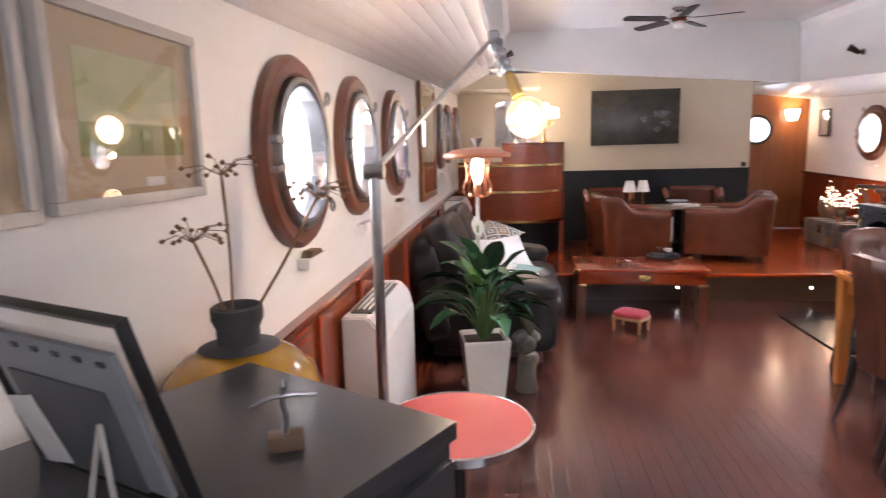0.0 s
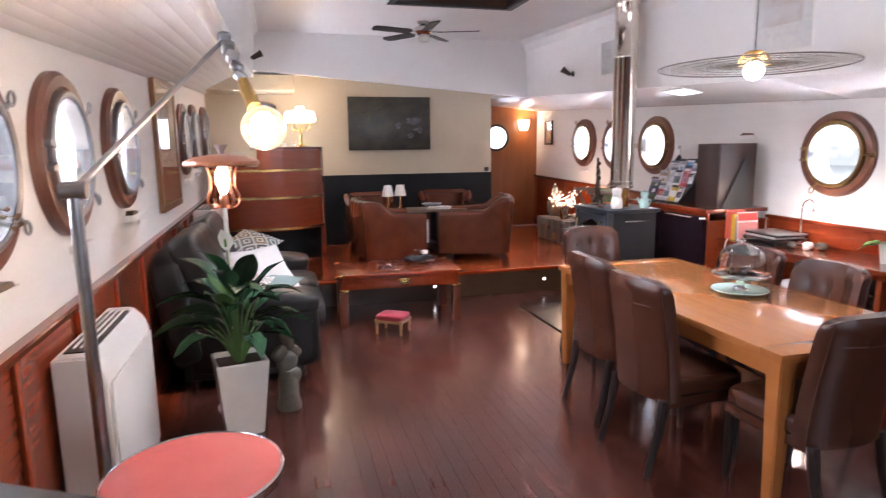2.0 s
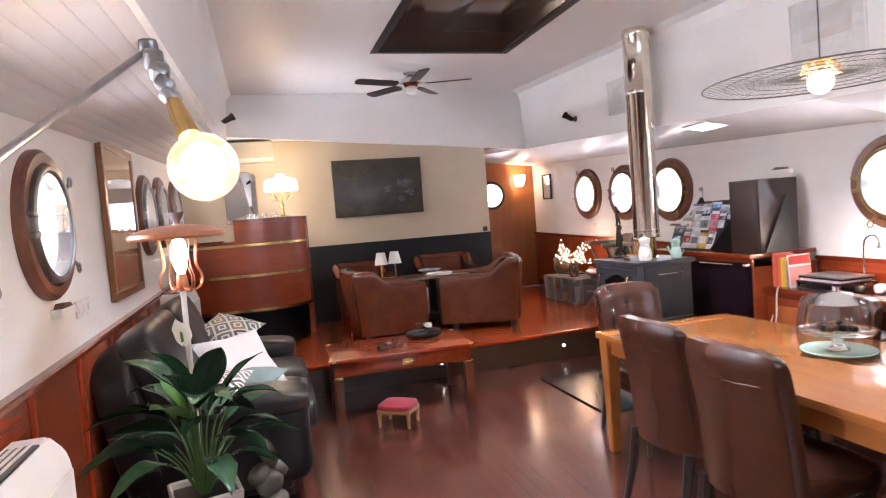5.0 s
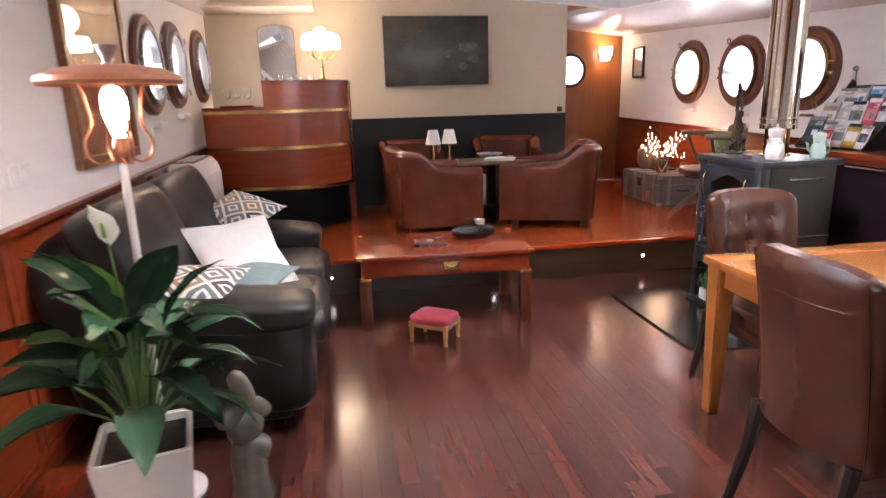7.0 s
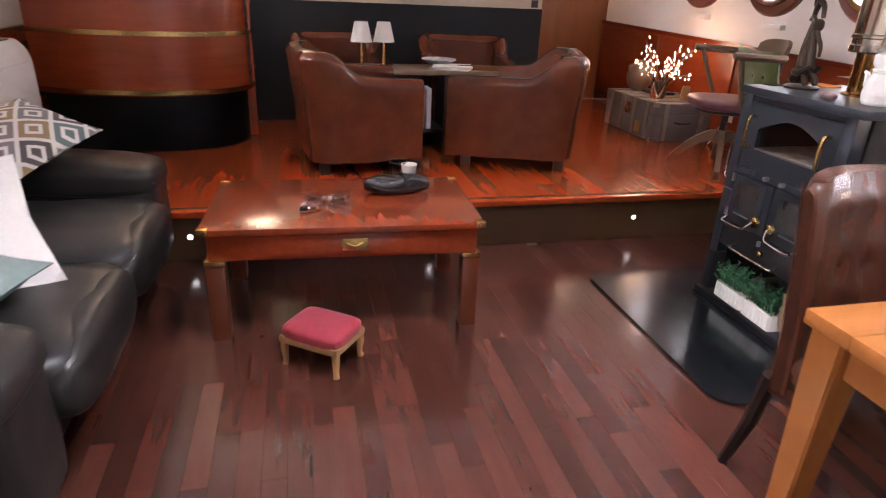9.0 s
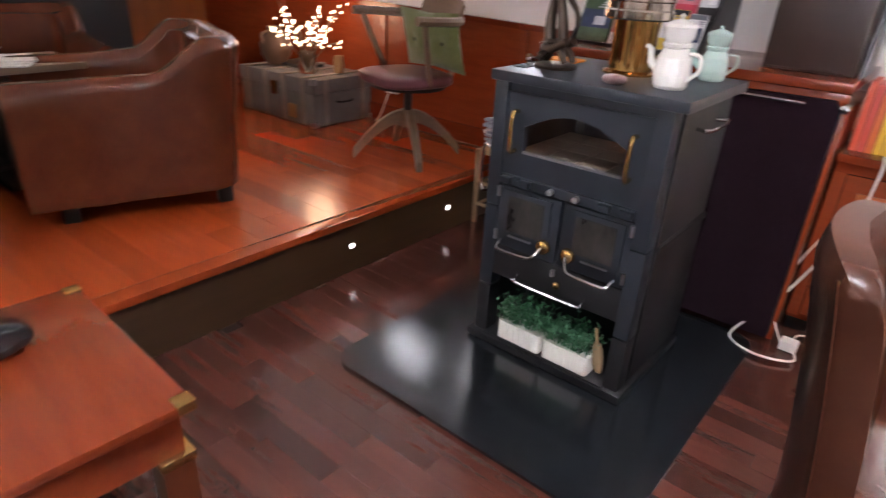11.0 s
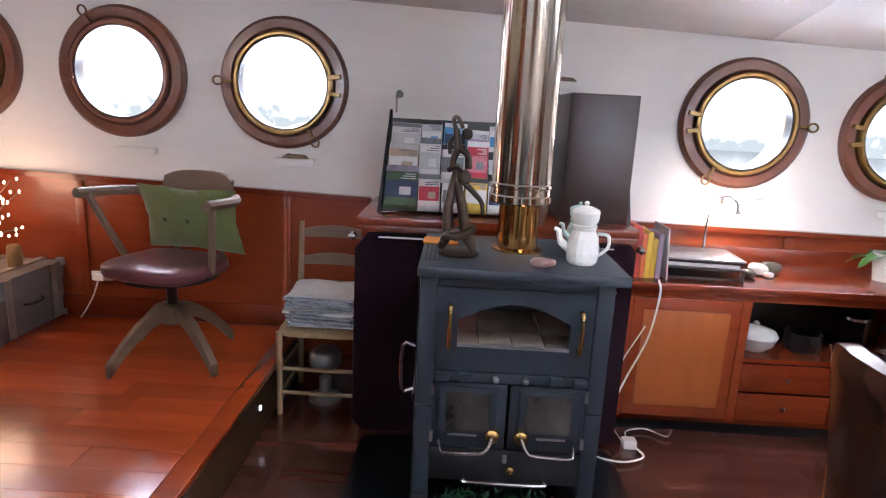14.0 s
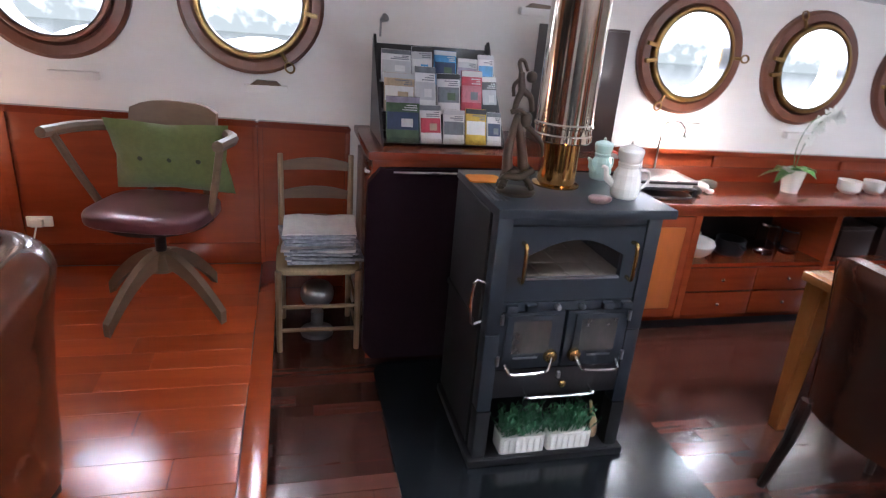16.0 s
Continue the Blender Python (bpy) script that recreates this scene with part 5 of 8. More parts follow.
# ---- wall heater units ----
def heater(y0, y1, z0, z1, depth, label):
    t = thing("air_conditioner", label, "air conditioner", XL + 0.036, (y0 + y1) / 2, z0)
    h, w = z1 - z0, y1 - y0
    b = extrude_outline([(0, 0), (depth - 0.02, 0), (depth, 0.03), (depth, h - 0.10), (depth - 0.015, h - 0.05), (depth - 0.06, h), (0, h)], -w / 2, w / 2, axis="y")
    bmesh.ops.bevel(b, geom=[e for e in b.edges], offset=0.008, segments=2, affect="EDGES")
    part("casing", b, M_CREAMLAC, t)
    part("front_panel", box(depth + 0.001, depth + 0.012, -w / 2 + 0.03, w / 2 - 0.03, 0.08, h - 0.11, 0.005), M_CREAMLAC, t)
    part("outlet", box(0.025, depth - 0.055, -w / 2 + 0.06, w / 2 - 0.10, h - 0.002, h + 0.005), M_BLACKPLASTIC, t, "dark air outlet")
    for k in range(3):
        part("louvre", box(0.045 + k * (depth - 0.10) / 3, 0.050 + k * (depth - 0.10) / 3, -w / 2 + 0.10, w / 2 - 0.10, h + 0.0055, h + 0.013), M_CREAMLAC, t)
    part("lower_slot", box(depth + 0.0005, depth + 0.004, -w / 2 + 0.06, w / 2 - 0.06, 0.035, 0.065), M_BLACKPLASTIC, t)
    part("foot", box(0.02, depth - 0.03, -w / 2 + 0.04, w / 2 - 0.04, -0.03, 0.0), M_CREAMLAC, t)
    return t


heater(1.67, 2.40, 0.11, 0.825, 0.17, "white wall-standing air conditioner unit on the wainscot")
heater(5.42, 6.12, ZP + 0.03, 0.98, 0.22, "white air conditioner unit standing behind the sofa")
sp = thing("heater_plinth", "low mahogany plinth under the air conditioner", "plinth", XL + 0.036, 2.1, 0)
part("box", box(0, 0.16, -0.6, 1.1, 0, 0.079, 0.006), M_MAHOG_H, sp)


sw = thing("wall_switch", "row of white switch plates on the hull side", "switch", XL + 0.001, 3.47, 1.136)
for k in range(3):
    part("plate", box(0, 0.010, -0.118 + 0.08 * k, -0.042 + 0.08 * k, -0.04, 0.04, 0.003), M_WHITEPAINT, sw)
    part("rocker", box(0.0105, 0.014, -0.098 + 0.08 * k, -0.062 + 0.08 * k, -0.018, 0.018, 0.002), M_WHITEPAINT, sw)


# ---- plant ----
def leaf_blade(length, width, droop, m_up):
    """A pointed leaf that starts at the origin, rises along +y and droops."""
    b = bmesh.new()
    n = 12
    rows = []
    for i in range(n + 1):
        f = i / n
        w = width * (math.sin(math.pi * min(1, f * 0.97 + 0.03)) ** 0.9) * (1.12 - 0.42 * f)
        a = droop * f
        y = length * (math.sin(a) / droop if droop > 0.01 else f)
        z = -length * ((1 - math.cos(a)) / droop if droop > 0.01 else 0)
        rows.append([b.verts.new((s * w / 2, y, z + 0.20 * w * abs(s) + 0.004 * math.sin(f * 15 + s * 2) * abs(s))) for s in (-1, -0.5, 0, 0.5, 1)])
    for r, s in zip(rows, rows[1:]):
        for k in range(4):
            b.faces.new((r[k], r[k + 1], s[k + 1], s[k]))
    bmesh.ops.solidify(b, geom=list(b.faces), thickness=0.0015)
    return b


def spathe_plant(x, y):
    t = thing("potted_plant", "peace lily with glossy dark leaves and one white flower", "plant", x, y, 0.395)
    rng = random.Random(4)
    kinds = [(0.30, 0.135, 1.15), (0.28, 0.12, 0.8), (0.26, 0.115, 1.4), (0.26, 0.12, 0.6)]
    meshes = [mesh_of("leaf", leaf_blade(*q, 0), M_LEAF if k < 3 else M_LEAFL, 80) for k, q in enumerate(kinds)]
    for k in range(34):
        a = k * 2.39996 + rng.uniform(-0.25, 0.25)
        tier = k / 33                       # low outer leaves first, upright inner ones last
        reach = 0.15 - 0.10 * tier + rng.uniform(-0.03, 0.04)
        height = 0.15 + 0.25 * tier + rng.uniform(-0.04, 0.05)
        tip = Vector((reach * math.cos(a), reach * math.sin(a), height))
        part("stem", tube(curve_pts([(0.02 * math.cos(a), 0.02 * math.sin(a), 0), (tip.x * 0.55, tip.y * 0.55, tip.z * 0.65), tuple(tip)], 3), [0.0040] * 6 + [0.0028], 5), M_STEM, t)
        lf = new("leaf", meshes[3 if k in (20, 27) else rng.randrange(3)])
        lf.parent = t
        pitch = 18 + 46 * tier ** 1.4 + rng.uniform(-12, 14)
        lf.matrix_basis = Matrix.Translation(tip) @ pose(0, 0, 0, 0, 0, math.degrees(a) - 90) @ pose(0, 0, 0, pitch, rng.uniform(-22, 22), rng.uniform(-12, 12)) @ Matrix.Scale(rng.uniform(0.8, 1.12), 4)
    part("flower_stem", tube(curve_pts([(0, 0, 0), (-0.01, 0.03, 0.35), (-0.03, 0.05, 0.61)], 5), 0.003, 6), M_STEM, t)
    fl = part("flower", leaf_blade(0.14, 0.085, 0.5, 0), M_PETAL, t, "white hooded flower", 80, at=pose(-0.03, 0.05, 0.60, 80, 0, 165))
    part("spadix", tube([(-0.032, 0.038, 0.625), (-0.034, 0.034, 0.69)], 0.006, 8), M_LEAFL, t)
    return t


def square_pot(x, y):
    t = thing("plant_pot", "tall white tapered square planter", "plant pot", x, y, 0, 12)
    b = bmesh.new()
    rows = []
    for h, z in ((0.095, 0), (0.135, 0.42), (0.120, 0.42), (0.112, 0.37)):
        rows.append([b.verts.new((u * h, v * h, z)) for u, v in ((-1, -1), (1, -1), (1, 1), (-1, 1))])
    b.faces.new(rows[0][::-1]), b.faces.new(rows[-1])
    for r, s in zip(rows, rows[1:]):
        for k in range(4):
            b.faces.new((r[k], r[(k + 1) % 4], s[(k + 1) % 4], s[k]))
    bmesh.ops.bevel(b, geom=[e for e in b.edges], offset=0.006, segments=2, affect="EDGES")
    part("body", b, M_WHITECER, t)
    part("soil", box(-0.112, 0.112, -0.112, 0.112, 0.375, 0.395, 0.006), M_SOIL, t)
    return t


square_pot(-0.125, 2.745)
spathe_plant(-0.125, 2.745)


def stone_figure(x, y):
    b = bmesh.new()
    lathe([(0.075, 0), (0.08, 0.02), (0.06, 0.08), (0.065, 0.18), (0.05, 0.24)], 16, b)
    for px, py, pz, sx, sy, sz, r in ((0.0, 0, 0.29, 0.13, 0.09, 0.13, 20), (-0.05, 0, 0.35, 0.11, 0.08, 0.08, -35), (0.055, 0.01, 0.34, 0.10, 0.08, 0.07, 40), (0.0, 0, 0.43, 0.075, 0.09, 0.15, -18), (0.02, -0.01, 0.20, 0.12, 0.10, 0.11, 10)):
        q = pad(sx, sy, sz, 2.2, 5, power_z=1.2, m=pose(px, py, pz, 0, r, 0))
        me = bpy.data.meshes.new("tmp")
        q.to_mesh(me)
        q.free()
        b.from_mesh(me)
        bpy.data.meshes.remove(me)
    return solid("stone_sculpture", b, M_STONE, "carved grey stone figure standing on the floor", "sculpture", at=pose(x, y, 0, 0, 0, 30), sharp=70)


stone_figure(0.125, 2.97)


# ---- lantern floor lamp ----
def lantern_lamp(x, y):
    t = thing("floor_lamp", "copper-shaded floor lamp with a white pole and bare bulb", "lamp", x, y, 0)
    t.scale = (1, 1, 1.046)
    part("foot", lathe([(0.12, 0), (0.12, 0.012), (0.02, 0.03)], 26), M_WHITECER, t)
    part("pole", tube([(0, 0, 0.02), (0, 0, 1.16)], 0.013, 12), M_WHITECER, t, "white pole")
    part("socket", lathe([(0.018, 1.15), (0.026, 1.17), (0.026, 1.20), (0.019, 1.225)], 18), M_COPPER, t)
    part("bulb", lathe([(0.014, 1.22), (0.024, 1.25), (0.038, 1.30), (0.036, 1.345), (0.022, 1.372), (0.004, 1.378)], 22), M_BULB, t, "glowing bulb")
    part("shade", lathe([(0.200, 1.378), (0.207, 1.388), (0.203, 1.402), (0.15, 1.424), (0.06, 1.437), (0.012, 1.440), (0.012, 1.433), (0.06, 1.430), (0.148, 1.416), (0.192, 1.396)], 48, cap=False), M_COPPERPAINT, t, "wide copper-coloured dish shade")
    part("finial", lathe([(0.014, 1.437), (0.014, 1.452), (0.034, 1.482), (0.038, 1.49), (0.004, 1.492)], 18), M_DULLSTEEL, t)
    for k in range(4):
        a = radians(35 + 90 * k)
        c, s = math.cos(a), math.sin(a)
        bend = [(0.022, 1.165), (0.060, 1.150), (0.092, 1.172), (0.098, 1.215), (0.076, 1.26), (0.078, 1.32), (0.098, 1.405)]
        for d in (-0.006, 0.006):
            part("cage_wire", tube(curve_pts([(q * c - d * s, q * s + d * c, z) for q, z in bend], 5), 0.0032, 6), M_COPPER, t)
    return t


lantern_lamp(-0.172, 3.07)


# ---- jointed globe lamp ----
def globe_lamp():
    t = thing("arc_lamp", "jointed steel floor lamp with a large glowing globe", "lamp", -0.36, 1.12, 0)
    o = Vector((-0.36, 1.12, 0))
    tip = Vector((-0.02, 1.72, 1.905)) - o
    globe = Vector((0.098, 1.463, 1.593)) - o
    part("foot", lathe([(0.10, 0), (0.10, 0.015), (0.03, 0.03)], 24), M_DULLSTEEL, t)
    part("pole", tube([(0, 0, 0.02), (0, 0, 1.42)], 0.0165, 14), M_DULLSTEEL, t)
    part("elbow_joint", lathe([(0.022, -0.03), (0.024, 0), (0.022, 0.03)], 14, m=pose(0, 0, 1.43, 0, 90, 0)), M_DULLSTEEL, t)
    part("arm", tube([(0, 0, 1.43), tuple(tip)], [0.010, 0.008], 10), M_DULLSTEEL, t)
    d = (globe - tip)
    for f in (0.0, 0.1, 0.22, 0.33, 0.44):
        p = tip + d * f
        part("chain_joint", pad(0.045, 0.035, 0.05, 3, 3, m=Matrix.Translation(p) @ pose(0, 0, 0, 20 + 200 * f, 100 * f, 0)), M_DULLSTEEL, t)
    part("neck", tube([tuple(tip + d * 0.0), tuple(tip + d * 0.5)], 0.009, 8), M_DULLSTEEL, t)
    part("bulb_holder", tube([tuple(tip + d * 0.45), tuple(tip + d * 0.62), tuple(tip + d * 0.78)], [0.016, 0.022, 0.024], 16), M_BRASS, t, "brass bulb holder")
    part("globe", lathe([(0.070 * math.sin(math.pi * k / 16) + 0.0005, -0.070 * math.cos(math.pi * k / 16)) for k in range(17)], 30, m=Matrix.Translation(globe)), M_GLOBE, t, "large glowing glass globe").visible_shadow = False
    part("inner_bulb", lathe([(0.030 * math.sin(math.pi * k / 10) + 0.0005, -0.036 * math.cos(math.pi * k / 10)) for k in range(11)], 20, m=Matrix.Translation(globe)), M_BULB, t, "glowing bulb inside").visible_shadow = False
    return t


globe_lamp()


# ---- round table, tall cabinet and what stands on it ----
def bistro_table(x, y):
    t = thing("round_table", "small round table with a rose red top and chrome rim", "table", x, y, 0)
    part("tabletop", lathe([(0.215, 0.70), (0.215, 0.722), (0.01, 0.7225)], 48), M_PINK, t)
    part("rim", lathe([(0.2155, 0.695), (0.221, 0.70), (0.221, 0.722), (0.2155, 0.726), (0.2125, 0.7235)], 48, cap=False), M_CHROME, t, "chrome rim")
    part("column", tube([(0, 0, 0.02), (0, 0, 0.70)], 0.022, 16), M_BLACKPLASTIC, t)
    part("foot", lathe([(0.17, 0), (0.17, 0.012), (0.04, 0.035)], 30), M_BLACKPLASTIC, t)
    return t


bistro_table(-0.112, 0.958)


def tall_cabinet():
    t = thing("cabinet", "black lacquered cabinet with a smooth dusty top", "cabinet", -0.03, 0.165, 0, 151.5)
    # local x runs from the near corner along the far edge, local y towards the camera
    part("top", box(0, 0.475, 0, 0.62, 1.072, 1.10, 0.003), M_BLACKLAC, t)
    part("body", box(0.008, 0.467, 0.008, 0.612, 0.02, 1.070, 0.003), M_BLACKLAC, t)
    part("door", box(-0.008, 0.006, 0.02, 0.60, 0.06, 1.05, 0.003), M_BLACKLAC, t)
    for u, v in ((0.03, 0.03), (0.44, 0.03), (0.03, 0.59), (0.44, 0.59)):
        part("foot", lathe([(0.018, 0), (0.018, 0.021)], 10, m=pose(u, v, 0)), M_BLACKPLASTIC, t)
    return t


tall_cabinet()
pf = thing("photo_frame", "glass photo frame with grey backing and easel leg", "picture frame", -0.425, -0.027, 1.108, 158, rx=-16)
part("glass_pane", box(-0.148, 0.148, 0.0, 0.003, 0.0, 0.235), M_GLASS, pf, "clear glass margin")
part("back_board", box(-0.122, 0.126, 0.0045, 0.012, 0.012, 0.200, 0.002), mat("grey_board", (0.25, 0.26, 0.27), 0.6, second=(0.20, 0.21, 0.22), scale=(9, 9, 9)), pf)
part("inner_board", box(-0.085, 0.10, 0.0125, 0.016, 0.012, 0.150, 0.002), mat("dark_board", (0.10, 0.10, 0.105), 0.6, second=(0.075, 0.075, 0.08), scale=(9, 9, 9)), pf)
for q in ((-0.152, -0.148, -0.004, 0.240), (0.148, 0.152, -0.004, 0.240), (-0.148, 0.148, 0.235, 0.240), (-0.148, 0.148, -0.004, 0.0)):
    part("frame_bar", box(q[0], q[1], -0.003, 0.012, q[2], q[3], 0.001), M_BLACKPLASTIC, pf)
for sx in (-1, 1):
    part("easel_leg", tube([(-0.055, 0.018, 0.105), (-0.055 + sx * 0.024, 0.05, 0.016)], 0.0035, 6), M_SILVERFRAME, pf)
for k in range(6):
    part("clip", box(-0.10 + k * 0.04 - 0.006, -0.10 + k * 0.04 + 0.006, 0.0122, 0.0142, 0.184, 0.190), M_BLACKPLASTIC, pf)
part("paper", box(0.045, 0.11, 0.017, 0.0185, 0.03, 0.13, 0.0005), M_PAPER, pf, "white paper slip", at=pose(0, 0, 0, 0, 12, 0))
cf = thing("metal_figure", "small metal figure with spread arms on a wooden block", "sculpture", -0.25, 0.07, 1.10, 20)
part("block", box(-0.032, 0.032, -0.02, 0.02, 0, 0.028, 0.002), M_OLDWOOD, cf)
part("post", tube(curve_pts([(0, 0, 0.028), (0.003, 0, 0.06), (-0.003, 0, 0.09), (0, 0, 0.115)], 4), 0.005, 8), M_DULLSTEEL, cf)
part("arms", tube([(-0.06, 0, 0.085), (-0.02, 0, 0.10), (0.02, 0, 0.102), (0.06, 0, 0.098)], [0.003, 0.005, 0.005, 0.003], 8), M_DULLSTEEL, cf)
part("head", lathe([(0.002, 0.112), (0.008, 0.12), (0.002, 0.132)], 10), M_DULLSTEEL, cf)


cf.scale = (0.72, 0.72, 0.72)


def floor_vase(x, y):
    t = thing("floor_vase", "large yellow glazed vase with a dark clay neck", "vase", x, y, 0)
    part("body", lathe([(0.08, 0), (0.085, 0.02), (0.10, 0.35), (0.11, 0.75), (0.15, 0.88), (0.168, 0.95), (0.167, 0.99), (0.152, 1.035), (0.115, 1.07), (0.075, 1.090)], 40), M_YELLOWGLAZE, t)
    part("shoulder", lathe([(0.084, 1.090), (0.066, 1.096), (0.050, 1.099), (0.044, 1.10), (0.044, 1.09), (0.07, 1.08)], 40, cap=False), M_DARKCLAY, t)
    part("neck", lathe([(0.045, 1.085), (0.044, 1.13), (0.053, 1.15), (0.053, 1.175), (0.047, 1.18), (0.040, 1.165), (0.036, 1.10), (0.03, 1.05)], 36), M_DARKCLAY, t, "dark unglazed neck")
    return t


VX, VY = -0.525, 0.515
floor_vase(VX, VY)


def dried_stem(bx, by, tip, label, seed, heads):
    t = thing("dried_flower", label, "dried flower", VX + bx, VY + by, 1.12, group="dried flowers in the vase")
    rng = random.Random(seed)
    tipv = Vector(tip) - Vector((VX + bx, VY + by, 1.12))
    part("stalk", tube(curve_pts([(0, 0, 0), tuple(tipv * 0.5 + Vector((0.006, 0, 0.0))), tuple(tipv)], 5), [0.003] * 10 + [0.002], 6), M_DRYFLOWER, t)
    for k in range(heads):
        a = rng.uniform(0, 6.28)
        r = rng.uniform(0.02, 0.075)
        e = tipv + Vector((r * math.cos(a), r * math.sin(a), rng.uniform(-0.01, 0.03)))
        part("ray", tube([tuple(tipv - Vector((0, 0, 0.01))), tuple((tipv + e) / 2 + Vector((0, 0, 0.008))), tuple(e)], 0.0009, 4), M_DRYFLOWER, t)
        part("seed_head", lathe([(0.001, -0.005), (0.006, 0), (0.001, 0.005)], 6, m=Matrix.Translation(e)), M_DRYFLOWER, t)
    return t


dried_stem(-0.012, 0.0, (-0.505, 0.455, 1.46), "thin dried umbel flower in the yellow vase", 1, 14)
dried_stem(-0.01, -0.01, (-0.56, 0.425, 1.335), "thin dried umbel flower in the yellow vase", 2, 16)
dried_stem(0.01, 0.0, (-0.375, 0.635, 1.40), "dark dried flower stalk leaning from the vase", 3, 26)


# ---- ceiling fittings ----
def spot(x, y, z, face, aim):
    t = thing("spotlight", "small dark bronze spotlight on the roof side", "spotlight", x, y, z, group="spotlights")
    part("base", lathe([(0.028, 0), (0.028, 0.012), (0.012, 0.02)], 16, m=pose(0, 0, 0, 0, 90 * face, 0)), M_BRONZE, t)
    part("arm", tube([(0.015 * face, 0, 0), (0.06 * face, 0, 0.01)], 0.008, 8), M_BRONZE, t)
    part("can", lathe([(0.012, -0.05), (0.022, -0.035), (0.026, 0.03), (0.036, 0.055), (0.032, 0.055), (0.02, 0.0)], 18, m=pose(0.075 * face, 0, 0.015, aim, 60 * face, 0)), M_BRONZE, t)
    return t


spot(-0.10, 2.22, 2.37, 1, 20)
spot(-0.085, 5.66, 2.40, 1, -10)
spot(edge_right(5.4) - 0.035, 5.4, 2.28, -1, 0)
spot(edge_right(2.03) - 0.032, 2.03, 2.16, -1, 20)


def ceiling_fan(x, y):
    t = thing("ceiling_fan", "chrome ceiling fan with five dark blades", "fan", x, y, ZC)
    part("canopy", lathe([(0.07, 0.0), (0.07, -0.03), (0.05, -0.05), (0.018, -0.06)], 26), M_CHROME, t)
    part("motor", lathe([(0.02, -0.05), (0.09, -0.08), (0.095, -0.12), (0.07, -0.15), (0.04, -0.165)], 30), M_CHROME, t)
    part("light_cap", lathe([(0.04, -0.16), (0.06, -0.18), (0.045, -0.215), (0.005, -0.225)], 24), M_WHITECER, t)
    for k in range(5):
        a = -20 + 72 * k
        part("bracket", box(0.07, 0.16, -0.018, 0.018, -0.128, -0.120, 0.002), M_CHROME, t, at=pose(0, 0, 0, 0, 0, a))
        part("blade", extrude_outline(round_rect(0.14, 0.56, -0.055, 0.055, 0.045), -0.004, 0.004), M_DARKLEG, t, at=pose(0, 0, -0.128, 0, 0, a) @ pose(0, 0, 0, 10, 0, 0))
    return t


ceiling_fan(1.62, 5.58)


def pendant(x, y):
    t = thing("pendant_lamp", "wide flat wire mesh pendant lamp on a thin cord", "lamp", x, y, 0)
    part("cord", tube([(0, 0, ZC), (0, 0, 2.03)], 0.003, 6), M_BLACKPLASTIC, t)
    part("ceiling_rose", lathe([(0.04, ZC - 0.025), (0.045, ZC - 0.001)], 18), M_WHITECER, t)
    part("holder", lathe([(0.014, 2.035), (0.018, 2.03), (0.018, 1.985), (0.024, 1.975)], 16), M_BRASS, t)
    crown = bmesh.new()
    dome = [(0.085, 1.955), (0.080, 1.985), (0.060, 2.015), (0.030, 2.03)]
    for k in range(20):
        a = 2 * math.pi * k / 20
        tube([(q * math.cos(a + 0.25 * i), q * math.sin(a + 0.25 * i), z) for i, (q, z) in enumerate(dome)], 0.0022, 4, crown)
    for q, z in dome:
        tube([(q * math.cos(a), q * math.sin(a), z) for a in [k * math.pi / 12 for k in range(24)]], 0.0025, 4, crown, closed=True)
    part("crown", crown, M_BRASS, t, "brass wire basket crown")
    disc = bmesh.new()
    for k in range(56):
        a = 2 * math.pi * k / 56
        c, q = math.cos(a), math.sin(a)
        tube([(0.085 * c, 0.085 * q, 1.955), (0.30 * c, 0.30 * q, 1.957), (0.50 * c, 0.50 * q, 1.948)], [0.0012, 0.0012, 0.0012], 4, disc)
    for q in (0.085, 0.19, 0.30, 0.40, 0.50):
        tube([(q * math.cos(a), q * math.sin(a), 1.956 - 0.008 * (q / 0.5) ** 2) for a in [k * math.pi / 32 for k in range(64)]], 0.0016 if q < 0.5 else 0.004, 5, disc, closed=True)
    tagged(part("disc", disc, M_MESH, t), "flat dark wire mesh disc", kind="stuff")
    part("bulb", lathe([(0.052 * math.sin(math.pi * k / 10) + 0.0005, 1.925 - 0.052 * math.cos(math.pi * k / 10)) for k in range(11)], 20), M_CLEARBULB, t, "glowing bulb")
    return t


pendant(2.70, 2.30)


# glowing panel added to make the bright patch on the side ceiling
dl = thing("ceiling_glow", "added glowing white panel on the side ceiling", "light", 3.58, 4.10, 1.987, -5, ry=9.5)
part("frame", box(-0.10, 0.10, -0.16, 0.16, -0.006, 0.006, 0.002), M_CREAMLAC, dl)
part("glow_face", box(-0.088, 0.088, -0.148, 0.148, -0.009, -0.0065), mat("glowing_white_face", (0.9, 0.9, 0.9), 0.4, emit=((0.95, 0.97, 1.0), 1.6)), dl, "glowing white face")


# ---- step lights ----
for x in (-0.3, 0.40, 1.62, 2.836, 3.5):
    s = thing("step_light", "tiny round white light in the step riser", "light", x, YSTEP - 0.001, 0.128, group="step lights")
    part("lens", lathe([(0.012, 0), (0.012, 0.004)], 14, m=pose(0, 0, 0, 90)), M_LED, s)
    part("bezel", lathe([(0.012, 0), (0.016, 0), (0.016, 0.003), (0.012, 0.004)], 14, cap=False, m=pose(0, 0, 0, 90)), M_CHROME, s)


# ---- stove on its slab ----
sl = solid("hearth_slab", extrude_outline(round_rect(2.335, 3.54, 3.74, 4.836, 0.09), 0.001, 0.013), M_SLAB, "glossy black hearth slab under the stove", "hearth")

